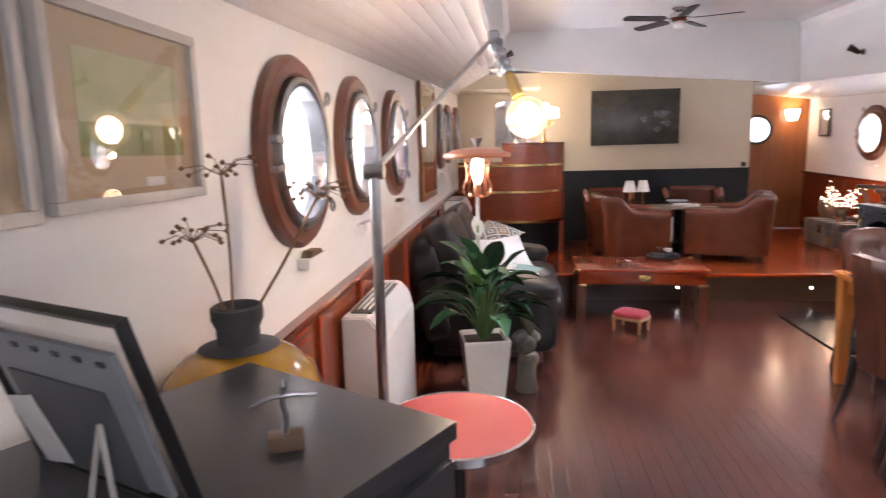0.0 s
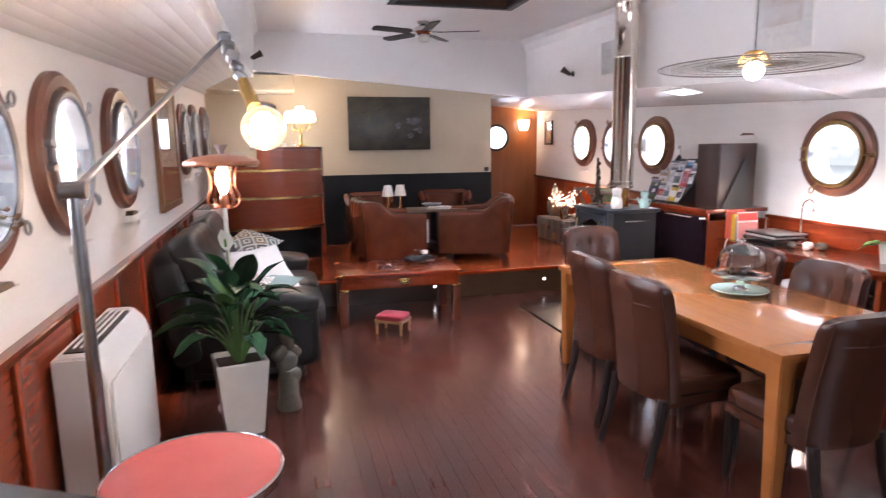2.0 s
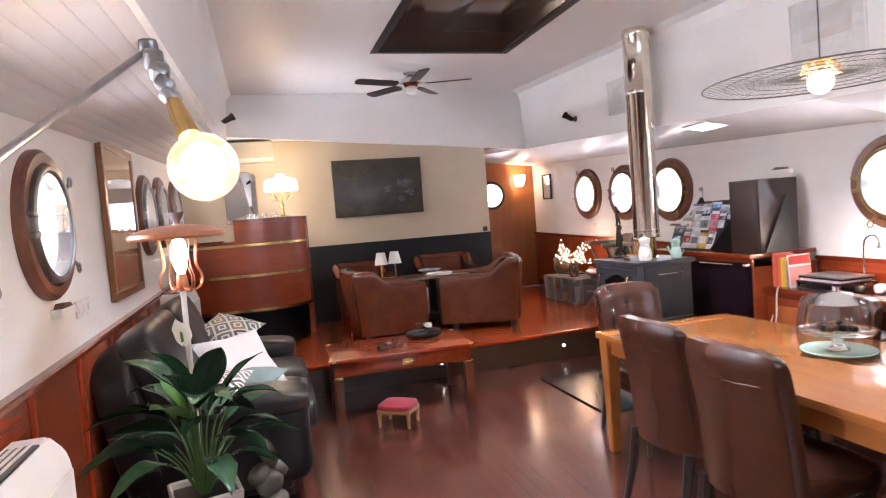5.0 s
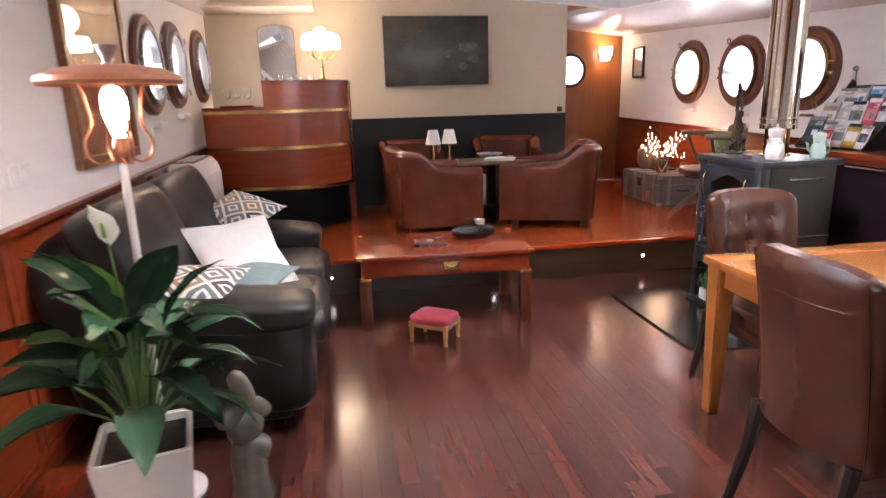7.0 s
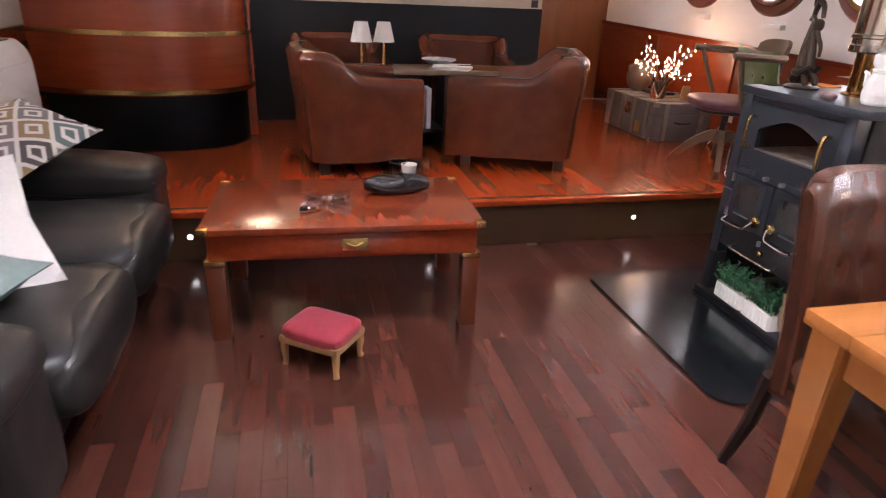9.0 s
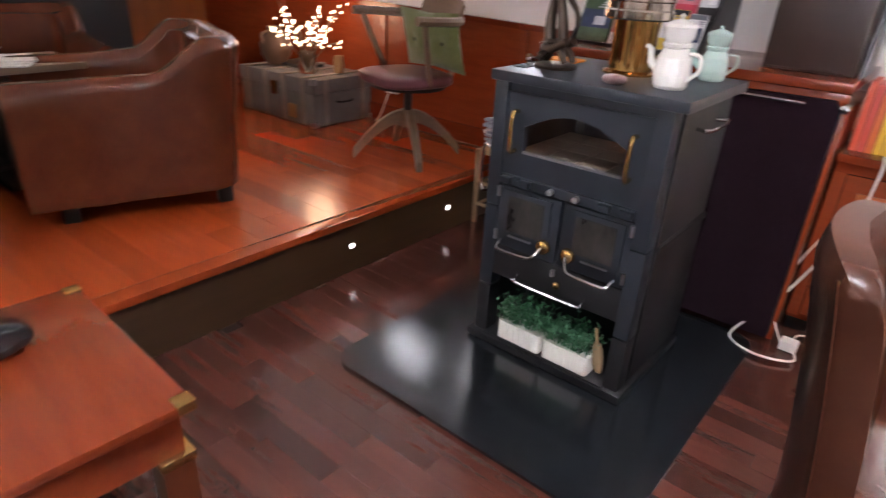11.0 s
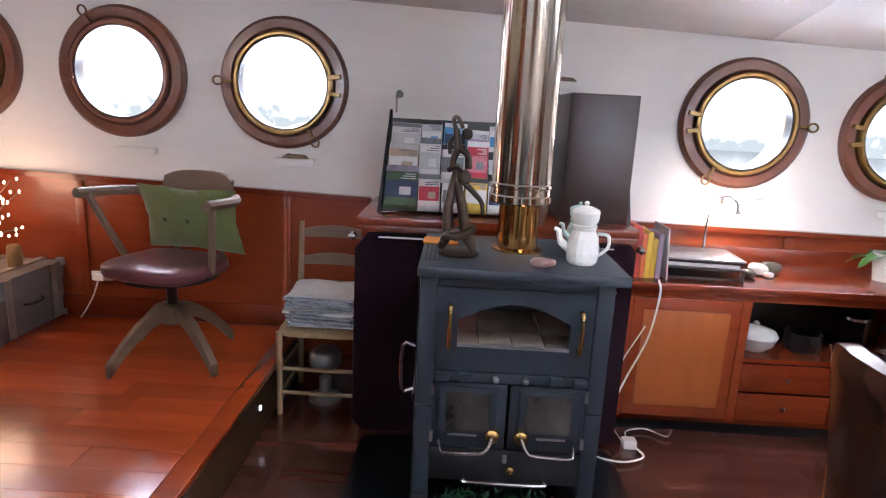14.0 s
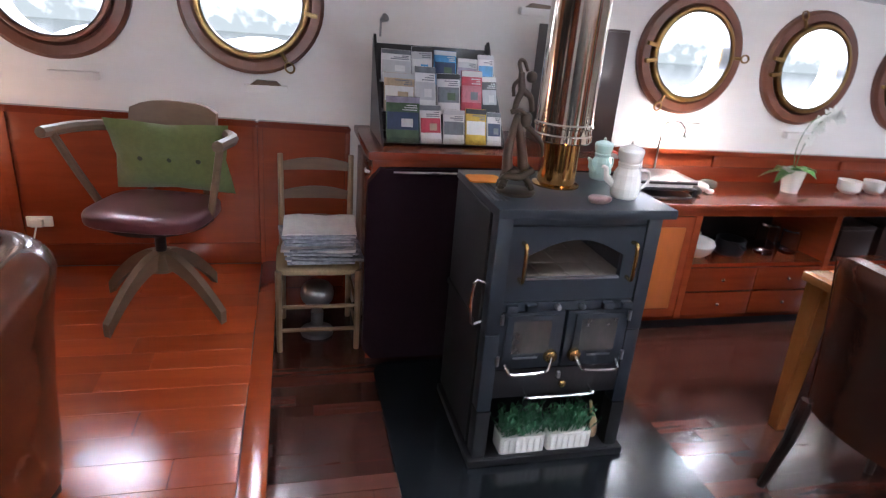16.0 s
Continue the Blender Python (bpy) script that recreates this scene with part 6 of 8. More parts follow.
SX, SY = 2.825, 4.275
def stove():
    t = thing("stove", "dark blue-grey iron wood stove with an arched oven window", "stove", SX, SY, 0.0135)
    W, D, H = 0.285, 0.46, 0.93          # half width, depth, height to the underside of the top
    t.scale = (1, 1, 1.015)
    part("top_plate", box(-0.03, D + 0.02, -W - 0.042, W + 0.012, H, H + 0.032, 0.006), M_STOVE, t)
    part("base_flange", box(-0.035, D + 0.01, -W - 0.022, W + 0.022, 0.0, 0.030, 0.004), M_STOVEDARK, t)
    for s in (-1, 1):
        for z0, z1 in ((0.030, 0.22), (0.222, 0.52), (0.522, H)):
            part("corner_post", box(-0.012 - (0.004 if z0 < 0.1 else 0), 0.05, s * (W - 0.022) - 0.026, s * (W - 0.022) + 0.026, z0, z1, 0.006), M_STOVE if z0 > 0.2 else M_STOVEDARK, t)
        part("side_panel", box(0.05, D, s * W - 0.012, s * W + 0.012, 0.05, H, 0.003), M_STOVEDARK, t)
        part("side_ledge", box(0.05, D, s * (W + 0.006) - 0.014, s * (W + 0.006) + 0.014, 0.51, 0.53, 0.003), M_STOVEDARK, t)
    part("back_panel", box(D - 0.02, D, -W + 0.012, W - 0.012, 0.05, H), M_STOVEDARK, t)
    part("inner_body", box(0.07, D - 0.02, -W + 0.012, W - 0.012, 0.30, 0.60), M_STOVEDARK, t)
    # oven front: a plate with an arched opening
    def arch_plate():
        b = bmesh.new()
        n = 16
        inner = [(-0.17, 0.715)] + [(-0.17 + 0.34 * k / n, 0.80 + 0.055 * math.sin(math.pi * k / n)) for k in range(n + 1)] + [(0.17, 0.715)]
        outer = [(-0.245, 0.64)] + [(-0.245 + 0.49 * k / n, 0.90) for k in range(n + 1)] + [(0.245, 0.64)]
        loops = []
        for x in (-0.004, 0.02):
            loops.append(([b.verts.new((x, u, v)) for u, v in inner], [b.verts.new((x, u, v)) for u, v in outer]))
        m = len(inner)
        for (i0, o0), flip in ((loops[0], 1), (loops[1], -1)):
            for k in range(m):
                q = (i0[k], i0[(k + 1) % m], o0[(k + 1) % m], o0[k])
                b.faces.new(q)
        for g in (0, 1):
            for k in range(m):
                b.faces.new((loops[0][g][k], loops[0][g][(k + 1) % m], loops[1][g][(k + 1) % m], loops[1][g][k]))
        return b
    od = part("oven_door", arch_plate(), M_STOVE, t, sharp=25)
    g = part("oven_glass", box(0.012, 0.016, -0.172, 0.172, 0.712, 0.86), M_GLASS, od, "clear oven window")
    g.visible_shadow = False
    part("oven_sill", box(-0.002, 0.011, -0.17, 0.17, 0.712, 0.722), M_DULLSTEEL, od)
    for k in range(4):
        for q in range(3):
            part("firebrick", box(0.03 + q * 0.115, 0.142 + q * 0.115, -0.205 + k * 0.103, -0.105 + k * 0.103, 0.690, 0.716, 0.002), M_FIREBRICK, t)
    for s in (-1, 1):
        part("oven_side", box(0.022, D - 0.03, s * 0.215 - 0.006, s * 0.215 + 0.006, 0.69, 0.90), M_STOVEDARK, t)
    part("oven_back", box(D - 0.045, D - 0.03, -0.209, 0.209, 0.69, 0.90), M_STOVEDARK, t)
    part("oven_roof", box(0.022, D - 0.046, -0.209, 0.209, 0.885, 0.90), M_STOVEDARK, t)
    for s in (-1, 1):
        part("oven_handle", tube(curve_pts([(-0.006, s * 0.195, 0.845), (-0.035, s * 0.195, 0.845), (-0.042, s * 0.195, 0.80), (-0.042, s * 0.195, 0.745), (-0.035, s * 0.195, 0.722), (-0.006, s * 0.195, 0.722)], 4), 0.007, 10), M_BRASS, od, "brass upright handle")
    part("upper_frame", box(0.0, 0.022, -0.246, 0.246, 0.9005, H, 0.002), M_STOVE, t)
    part("middle_rail", box(-0.008, 0.022, -0.246, 0.246, 0.605, 0.637, 0.004), M_STOVE, t)
    for y in (-0.21, -0.14, -0.045, 0.045, 0.14, 0.21):
        small = abs(y) < 0.1
        part("hinge_knob" if small else "hinge_block", lathe([(0.010, 0), (0.010, 0.02), (0.004, 0.024)], 10, m=pose(-0.008, y, 0.622, 0, -90, 0)) if small else box(-0.03, -0.006, y - 0.02, y + 0.02, 0.612, 0.634, 0.004), M_DULLSTEEL if small else M_STOVE, t)
    # two fire doors
    for s in (-1, 1):
        d = part("fire_door", box(-0.006, 0.02, min(s * 0.005, s * 0.24), max(s * 0.005, s * 0.24), 0.385, 0.600, 0.005), M_STOVE, t)
        part("door_frame", box(-0.014, -0.0065, s * 0.125 - 0.092, s * 0.125 + 0.092, 0.425, 0.590, 0.004), M_STOVE, d)
        part("door_glass", box(-0.0165, -0.0145, s * 0.125 - 0.068, s * 0.125 + 0.068, 0.450, 0.572), M_SOOTGLASS, d, "sooty glass")
        part("air_bar", box(-0.020, -0.0145, s * 0.138 - 0.045, s * 0.138 + 0.045, 0.430, 0.436, 0.001), M_DULLSTEEL, d)
        for z in (0.425, 0.58):
            part("hinge", lathe([(0.007, 0), (0.007, 0.035)], 10, m=pose(-0.012, s * 0.236, z - 0.02)), M_DULLSTEEL, d)
        part("rosette", lathe([(0.026, 0), (0.022, 0.012), (0.012, 0.018)], 18, m=pose(-0.014, s * 0.045, 0.435, 0, -90, 0)), M_BRASS, d, "brass rosette")
        part("door_handle", tube(curve_pts([(-0.03, s * 0.045, 0.435), (-0.05, s * 0.06, 0.408), (-0.055, s * 0.085, 0.395), (-0.055, s * 0.19, 0.392), (-0.04, s * 0.205, 0.40), (-0.018, s * 0.208, 0.41)], 4), 0.006, 8), M_CHROME, d, "bright bent handle")
    part("ash_front", box(-0.006, 0.02, -0.246, 0.246, 0.27, 0.382, 0.004), M_STOVEDARK, t)
    part("ash_knob", lathe([(0.012, 0), (0.014, 0.012), (0.006, 0.018)], 12, m=pose(-0.006, -0.02, 0.318, 0, -90, 0)), M_BRASS, t)
    part("key_latch", box(-0.02, -0.0065, -0.006, 0.006, 0.345, 0.368, 0.002), M_DULLSTEEL, t)
    part("towel_bar", tube(curve_pts([(-0.006, -0.125, 0.305), (-0.04, -0.125, 0.297), (-0.048, -0.11, 0.293), (-0.048, 0.11, 0.293), (-0.04, 0.125, 0.297), (-0.006, 0.125, 0.305)], 4), 0.006, 8), M_CHROME, t, "bright steel bar")
    part("niche_floor", box(-0.03, D - 0.03, -0.246, 0.246, 0.0305, 0.036), M_STOVEDARK, t)
    part("niche_top", box(0.02, D - 0.03, -0.246, 0.246, 0.268, 0.29), M_STOVEDARK, t)
    part("side_rail", tube(curve_pts([(0.16, -W - 0.012, 0.86), (0.16, -W - 0.05, 0.86), (0.34, -W - 0.05, 0.86), (0.34, -W - 0.012, 0.86)], 3), 0.006, 8), M_CHROME, t)
    part("side_rail", tube(curve_pts([(0.02, W + 0.012, 0.70), (0.02, W + 0.05, 0.70), (0.02, W + 0.05, 0.56), (0.02, W + 0.012, 0.56)], 3), 0.006, 8), M_CHROME, t)
    # grill slots in the plate
    for k in range(4):
        part("vent_slot", box(0.06, 0.30, W - 0.05 + k * 0.014, W - 0.044 + k * 0.014, H + 0.0322, H + 0.0345), M_STOVEDARK, t)
    return t


stove()
STOP = 0.0135 + 0.962 * 1.015 + 0.0005


def flue():
    t = thing("stove_pipe", "polished steel stove pipe over a heat-tinted collar", "stove pipe", 3.105, 4.258, STOP)
    part("collar", lathe([(0.085, 0.0), (0.085, 0.006), (0.068, 0.012), (0.068, 0.20)], 36, cap=False), M_FLUELOW, t, "amber heat-tinted lower pipe")
    part("pipe", lathe([(0.060, 0.16), (0.098, 0.16), (0.103, 0.165), (0.103, 0.185), (0.099, 0.19), (0.099, 0.21), (0.103, 0.214), (0.103, 0.222), (0.0985, 0.227), (0.0985, 1.28), (0.101, 1.284), (0.101, 1.31), (0.0985, 1.314), (0.0985, 1.72), (0.105, 1.73), (0.105, 1.765), (0.0985, 1.77), (0.0985, ZC - STOP + 0.02)], 48, cap=False), M_STEEL, t, "mirror-bright steel pipe")
    return t


flue()


def herb_box(y):
    t = thing("herb_planter", "white ribbed planter with green artificial herbs", "planter", SX + 0.025, y, 0.0505, group="herb planters under the stove")
    b = extrude_outline(round_rect(-0.045, 0.045, -0.088, 0.088, 0.012, 3), 0.0, 0.07)
    part("trough", b, M_WHITECER, t)
    for k in range(7):
        part("rib", box(-0.049, -0.0455, -0.078 + k * 0.024, -0.066 + k * 0.024, 0.006, 0.064, 0.001), M_WHITECER, t)
    rng = random.Random(int(y * 100))
    g = bmesh.new()
    for k in range(170):
        x0, y0 = rng.uniform(-0.035, 0.035), rng.uniform(-0.08, 0.08)
        h = rng.uniform(0.035, 0.10)
        a = rng.uniform(0, 6.28)
        lean = Vector((rng.uniform(-0.05, 0.03), rng.uniform(-0.04, 0.04), h))
        base = Vector((x0, y0, 0.068))
        w = Vector((math.cos(a), math.sin(a), 0)) * 0.008
        for q in range(3):
            p = base + lean * (0.45 + 0.27 * q)
            d = Vector((rng.uniform(-1, 1), rng.uniform(-1, 1), rng.uniform(0.2, 1))) * 0.018
            g.faces.new([g.verts.new(v) for v in (p - w, p + d * 0.5 - w * 0.3 + Vector((0, 0, 0.004)), p + d, p + w)])
        g.faces.new([g.verts.new(v) for v in (base - w * 0.3, base + w * 0.3, base + lean + w * 0.15, base + lean - w * 0.15)])
    part("foliage", g, M_GREENERY, t, "dense small green leaves")
    return t


herb_box(SY + 0.098)
herb_box(SY - 0.088)
br = thing("hand_brush", "small pale wooden scoop beside the planters", "brush", SX + 0.02, SY - 0.205, 0.06, rx=-12)
part("blade", pad(0.02, 0.04, 0.12, 2.5, 5, m=pose(0, 0, 0.06), power_z=1.3), M_PALEWOOD, br)
part("handle", tube([(0, 0, 0.11), (0, 0, 0.17)], 0.006, 8), M_PALEWOOD, br)


def join_pads(b, blobs):
    for px, py, pz, sx, sy, sz, r in blobs:
        q = pad(sx, sy, sz, 2.2, 4, power_z=1.2, m=pose(px, py, pz, r, r * 0.6, 0))
        me = bpy.data.meshes.new("tmp")
        q.to_mesh(me)
        q.free()
        b.from_mesh(me)
        bpy.data.meshes.remove(me)
    return b


def standing_pair():
    """Two slender abstract shapes on a knotted foot; u runs along -y."""
    b = bmesh.new()
    def bar(pts, rad, seg=8):
        n = (len(pts) - 1) * 4 + 1
        line = curve_pts([(w, -u, z) for u, z, w in pts], 4)
        tube(line, [rad[0] + (rad[1] - rad[0]) * k / (n - 1) for k in range(n)], seg, b)
    lathe([(0.066, 0.0), (0.068, 0.008), (0.055, 0.014)], 20, b)
    for w in (-0.02, 0.02):
        bar([(-0.05, 0.03, w), (-0.02, 0.075, -w), (0.03, 0.05, w), (0.05, 0.02, w)], (0.014, 0.011))
        bar([(0.045, 0.085, w), (0.0, 0.06, w * 1.5), (-0.04, 0.06, w), (-0.055, 0.02, -w)], (0.013, 0.012))
    bar([(-0.035, 0.06, 0.0), (-0.04, 0.14, 0.0), (-0.032, 0.20, 0.0), (-0.02, 0.265, 0.0)], (0.019, 0.011))
    bar([(0.02, 0.07, 0.0), (0.005, 0.15, 0.0), (-0.012, 0.215, 0.0), (-0.02, 0.25, 0.0)], (0.019, 0.011))
    bar([(0.0, 0.235, 0.0), (0.04, 0.20, -0.01), (0.066, 0.17, -0.01), (0.072, 0.13, -0.01)], (0.011, 0.006))
    bar([(-0.045, 0.265, 0.0), (-0.02, 0.275, -0.01), (0.0, 0.262, -0.01)], (0.009, 0.007))
    bar([(-0.035, 0.262, 0.0), (-0.03, 0.30, 0.0), (-0.017, 0.335, 0.0)], (0.009, 0.012))
    bar([(0.022, 0.272, 0.0), (0.012, 0.315, 0.0), (-0.015, 0.335, 0.0)], (0.008, 0.012))
    bar([(-0.016, 0.33, 0.0), (-0.022, 0.36, 0.0), (-0.026, 0.39, 0.0)], (0.014, 0.010))
    bar([(-0.026, 0.385, 0.0), (-0.036, 0.42, 0.0), (-0.022, 0.425, 0.0), (-0.006, 0.395, 0.0)], (0.007, 0.006))
    bar([(-0.02, 0.375, 0.0), (-0.045, 0.35, 0.0), (-0.042, 0.315, 0.0)], (0.007, 0.006))
    join_pads(b, [(0, -0.006, 0.245, 0.04, 0.042, 0.05, 0), (0, -0.008, 0.378, 0.032, 0.034, 0.036, 0)])
    return solid("bronze_figure", b, M_BRONZE, "dark bronze abstract figure on the stove top", "sculpture", at=pose(2.985, 4.455, STOP, 0, 0, -8), sharp=60)


standing_pair()


def coffee_pot(x, y, rz, s, label, glaze=M_WHITECER):
    t = thing("coffee_pot", label, "coffee pot", x, y, STOP, rz, group="enamel pots on the stove")
    flut = lathe([(0.045 * s, 0), (0.052 * s, 0.01 * s), (0.056 * s, 0.04 * s), (0.050 * s, 0.09 * s), (0.038 * s, 0.115 * s), (0.040 * s, 0.12 * s)], 16)
    part("body", flut, glaze, t, sharp=12)
    part("filter", lathe([(0.040 * s, 0.121 * s), (0.042 * s, 0.13 * s), (0.037 * s, 0.135 * s), (0.045 * s, 0.15 * s), (0.047 * s, 0.175 * s)], 24), glaze, t)
    lid = part("lid", lathe([(0.048 * s, 0.1755 * s), (0.044 * s, 0.185 * s), (0.02 * s, 0.195 * s), (0.006 * s, 0.198 * s), (0.009 * s, 0.207 * s), (0.003 * s, 0.213 * s)], 24), glaze, t)
    part("spout", tube(curve_pts([(0, 0.045 * s, 0.045 * s), (0, 0.075 * s, 0.07 * s), (0, 0.085 * s, 0.105 * s), (0, 0.10 * s, 0.112 * s)], 4), [0.014 * s] * 5 + [0.010 * s] * 4 + [0.007 * s] * 4, 8), glaze, t)
    part("handle", tube(curve_pts([(0, -0.045 * s, 0.105 * s), (0, -0.08 * s, 0.10 * s), (0, -0.082 * s, 0.06 * s), (0, -0.052 * s, 0.03 * s)], 4), 0.006 * s, 8), glaze, t)
    return t


coffee_pot(2.95, 4.068, -10, 0.92, "cream enamel coffee pot with filter on the stove")
coffee_pot(3.20, 4.035, 20, 0.75, "pale jade green enamel coffee pot at the stove's back", M_JADE)
shb = pad(0.085, 0.06, 0.035, 2.4, 6, wrinkle=0.012, power_z=1.2)
solid("shell", shb, mat("mottled_shell", (0.35, 0.25, 0.22), 0.4, second=(0.16, 0.07, 0.08), scale=(30, 30, 30)), "mottled brown sea shell on the stove", "shell", at=pose(2.87, 4.20, STOP + 0.015, 0, 8, 60))
oc = thing("trivet", "flat orange felt trivet on the stove", "trivet", 3.15, 4.515, STOP + 0.001)
part("felt", extrude_outline(round_rect(-0.05, 0.05, -0.06, 0.06, 0.02), 0, 0.006), plain("orange_felt", (0.75, 0.24, 0.02), 0.8), oc)


# ---- tall counter behind the stove ----
def tall_counter():
    t = thing("counter_unit", "mahogany counter with aubergine cloth doors and steel rails", "cabinet", 0, 0, 0)
    part("carcass", box(3.60, XR - 0.02, 3.70, 4.86, 0.0, 0.895, 0.004), M_MAHOG, t)
    part("worktop", box(3.57, XR - 0.001, 3.70, 4.88, 0.955, 0.99, 0.006), M_MAHOG_H, t)
    part("fascia", box(3.585, 3.61, 3.70, 4.86, 0.897, 0.953, 0.003), M_MAHOG_H, t)
    for y0, y1 in ((3.715, 4.275), (4.285, 4.88)):
        d = part("door", extrude_outline([(y0, 0.03), (y1 - 0.04, 0.03), (y1, 0.08), (y1, 0.86), (y1 - 0.05, 0.925), (y0 + 0.02, 0.93), (y0, 0.90)], 3.545, 3.598, axis="x"), M_PURPLECLOTH, t, "aubergine cloth-covered door")
        part("rail", tube([(3.525, y0 + 0.10, 0.915), (3.525, y1 - 0.10, 0.915)], 0.006, 8), M_CHROME, d, "bright steel rail")
    for y in (3.70, 4.89):
        part("rail_knob", lathe([(0.012, 0), (0.016, 0.012), (0.010, 0.03), (0.014, 0.045), (0.004, 0.055)], 14, m=pose(3.56, y, 0.915, 0, -90, 0)), M_CHROME, t, "chrome knob")
    part("plinth", box(3.63, 3.65, 3.72, 4.84, 0.0, 0.10), M_BLACKPANEL, t)
    return t


tall_counter()

bx = thing("speaker_cabinet", "dark brown veneered box standing on the counter", "cabinet", 3.84, 3.865, 0.991)
part("body", box(-0.14, 0.22, -0.14, 0.15, 0.0, 0.545, 0.004), M_BROWNBOX, bx)
part("front_cloth", box(-0.147, -0.141, -0.13, 0.14, 0.01, 0.535, 0.003), M_BROWNBOX, bx)
part("foot", box(-0.12, 0.12, -0.12, 0.13, -0.0005, 0.0), M_BLACKPLASTIC, bx)
part("side_bracket", extrude_outline([(-0.12, 0.0), (0.13, 0.0), (0.13, 0.42), (0.09, 0.42)], -0.165, -0.150, axis="y"), M_BLACKPLASTIC, bx, "black slanting side plate")


RX, RY = 3.80, 4.53          # rack: front edge, middle of its width
def brochure_rack():
    t = thing("brochure_rack", "black stepped rack full of colourful brochures", "rack", RX, RY, 0.991)
    for y in (-0.275, 0.275):
        part("side", extrude_outline([(-0.11, 0.0), (0.30, 0.0), (0.32, 0.42), (0.29, 0.44), (0.235, 0.37)], y - 0.006, y + 0.006, axis="y"), M_BLACKPLASTIC, t, "black slanting side")
    for k in range(3):
        part("tier", box(-0.10 + 0.115 * k, 0.0 + 0.115 * k, -0.268, 0.268, 0.006 + 0.115 * k, 0.012 + 0.115 * k), M_BLACKPLASTIC, t)
        part("front_lip", box(-0.104 + 0.115 * k, -0.1005 + 0.115 * k, -0.268, 0.268, 0.004 + 0.115 * k, 0.035 + 0.115 * k), M_GLASS, t, "clear plastic lip")
    part("back", extrude_outline([(0.28, 0.0), (0.295, 0.0), (0.325, 0.40), (0.312, 0.40)], -0.268, 0.268, axis="y"), M_BLACKPLASTIC, t)
    return t


brochure_rack()
COVER = {"white": (0.72, 0.72, 0.72), "grey": (0.52, 0.53, 0.55), "sky": (0.10, 0.38, 0.75), "navy": (0.03, 0.05, 0.12), "black": (0.02, 0.02, 0.022), "leaf": (0.07, 0.13, 0.06), "red": (0.55, 0.05, 0.08), "pink": (0.62, 0.22, 0.26), "sand": (0.55, 0.42, 0.28), "yellow": (0.72, 0.48, 0.05), "slate": (0.20, 0.22, 0.25), "lilac": (0.34, 0.30, 0.42)}
COVERM = {k: mat("brochure_" + k, c, 0.3, second=tuple(q * (0.86 if min(c) > 0.4 else 0.55) for q in c), scale=(30, 34, 26), mix=0.35) for k, c in COVER.items()}
# one tier a row, front tier first: width, height, cover, photo, header
LEAFLETS = [
    [(0.15, 0.20, "leaf", "navy", "lilac"), (0.10, 0.17, "white", "red", "slate"), (0.10, 0.15, "white", "slate", "grey"), (0.10, 0.16, "yellow", "white", "black"), (0.07, 0.15, "white", "navy", "slate")],
    [(0.14, 0.17, "sand", "white", "grey"), (0.10, 0.21, "white", "grey", "slate"), (0.11, 0.18, "white", "slate", "black"), (0.10, 0.20, "red", "pink", "white"), (0.08, 0.18, "black", "grey", "white")],
    [(0.14, 0.15, "white", "grey", "slate"), (0.10, 0.17, "grey", "white", "black"), (0.11, 0.16, "sky", "navy", "white"), (0.10, 0.13, "grey", "lilac", "white"), (0.08, 0.15, "white", "sky", "grey")],
]
rb = random.Random(9)
for tier, row in enumerate(LEAFLETS):
    y = RY + 0.262
    for w, h, cover, photo, header in row:
        y -= w + 0.002
        b = thing("brochure", "printed brochure standing in the black rack", "brochure", group="brochures in the rack")
        b.matrix_world = pose(RX - 0.088 + 0.115 * tier, y + w / 2, 1.0035 + 0.115 * tier, rb.uniform(-2.5, 2.5), 20 + rb.uniform(-3, 3), rb.uniform(-3, 3))
        e = w / 2 - 0.002
        part("cover", box(0, 0.012, -e, e, 0, h, 0.001), COVERM[cover], b)
        part("photo", box(-0.0012, -0.0002, -e + 0.004, e - 0.004, h * 0.28, h * 0.66), COVERM[photo], b)
        part("header", box(-0.0012, -0.0002, -e, e, h * 0.86, h - 0.002), COVERM[header], b)
        part("inset", box(-0.0022, -0.0014, -e * 0.6, e * 0.1, h * 0.34, h * 0.52), COVERM[rb.choice(("white", "slate", "sky", "sand", "leaf"))], b)
        for q in range(3):
            u = rb.uniform(0.2, 0.8) * e
            part("text_bar", box(-0.0012, -0.0002, -e * 0.85, -e * 0.85 + u * 1.6, h * (0.80 - 0.05 * q), h * (0.80 - 0.05 * q) + 0.004), COVERM["slate" if cover in ("white", "grey", "sand", "yellow") else "white"], b)
cl = thing("clip_lamp", "small grey clip lamp on the rack's corner", "lamp", 4.09, 4.78, 1.44)
part("stalk", tube([(0, 0, -0.02), (0, 0.0, 0.05)], 0.005, 8), M_DULLSTEEL, cl)
part("head", lathe([(0.008, 0), (0.02, 0.035), (0.016, 0.035)], 14, m=pose(0, 0, 0.05, 30, -60, 0)), M_DULLSTEEL, cl)


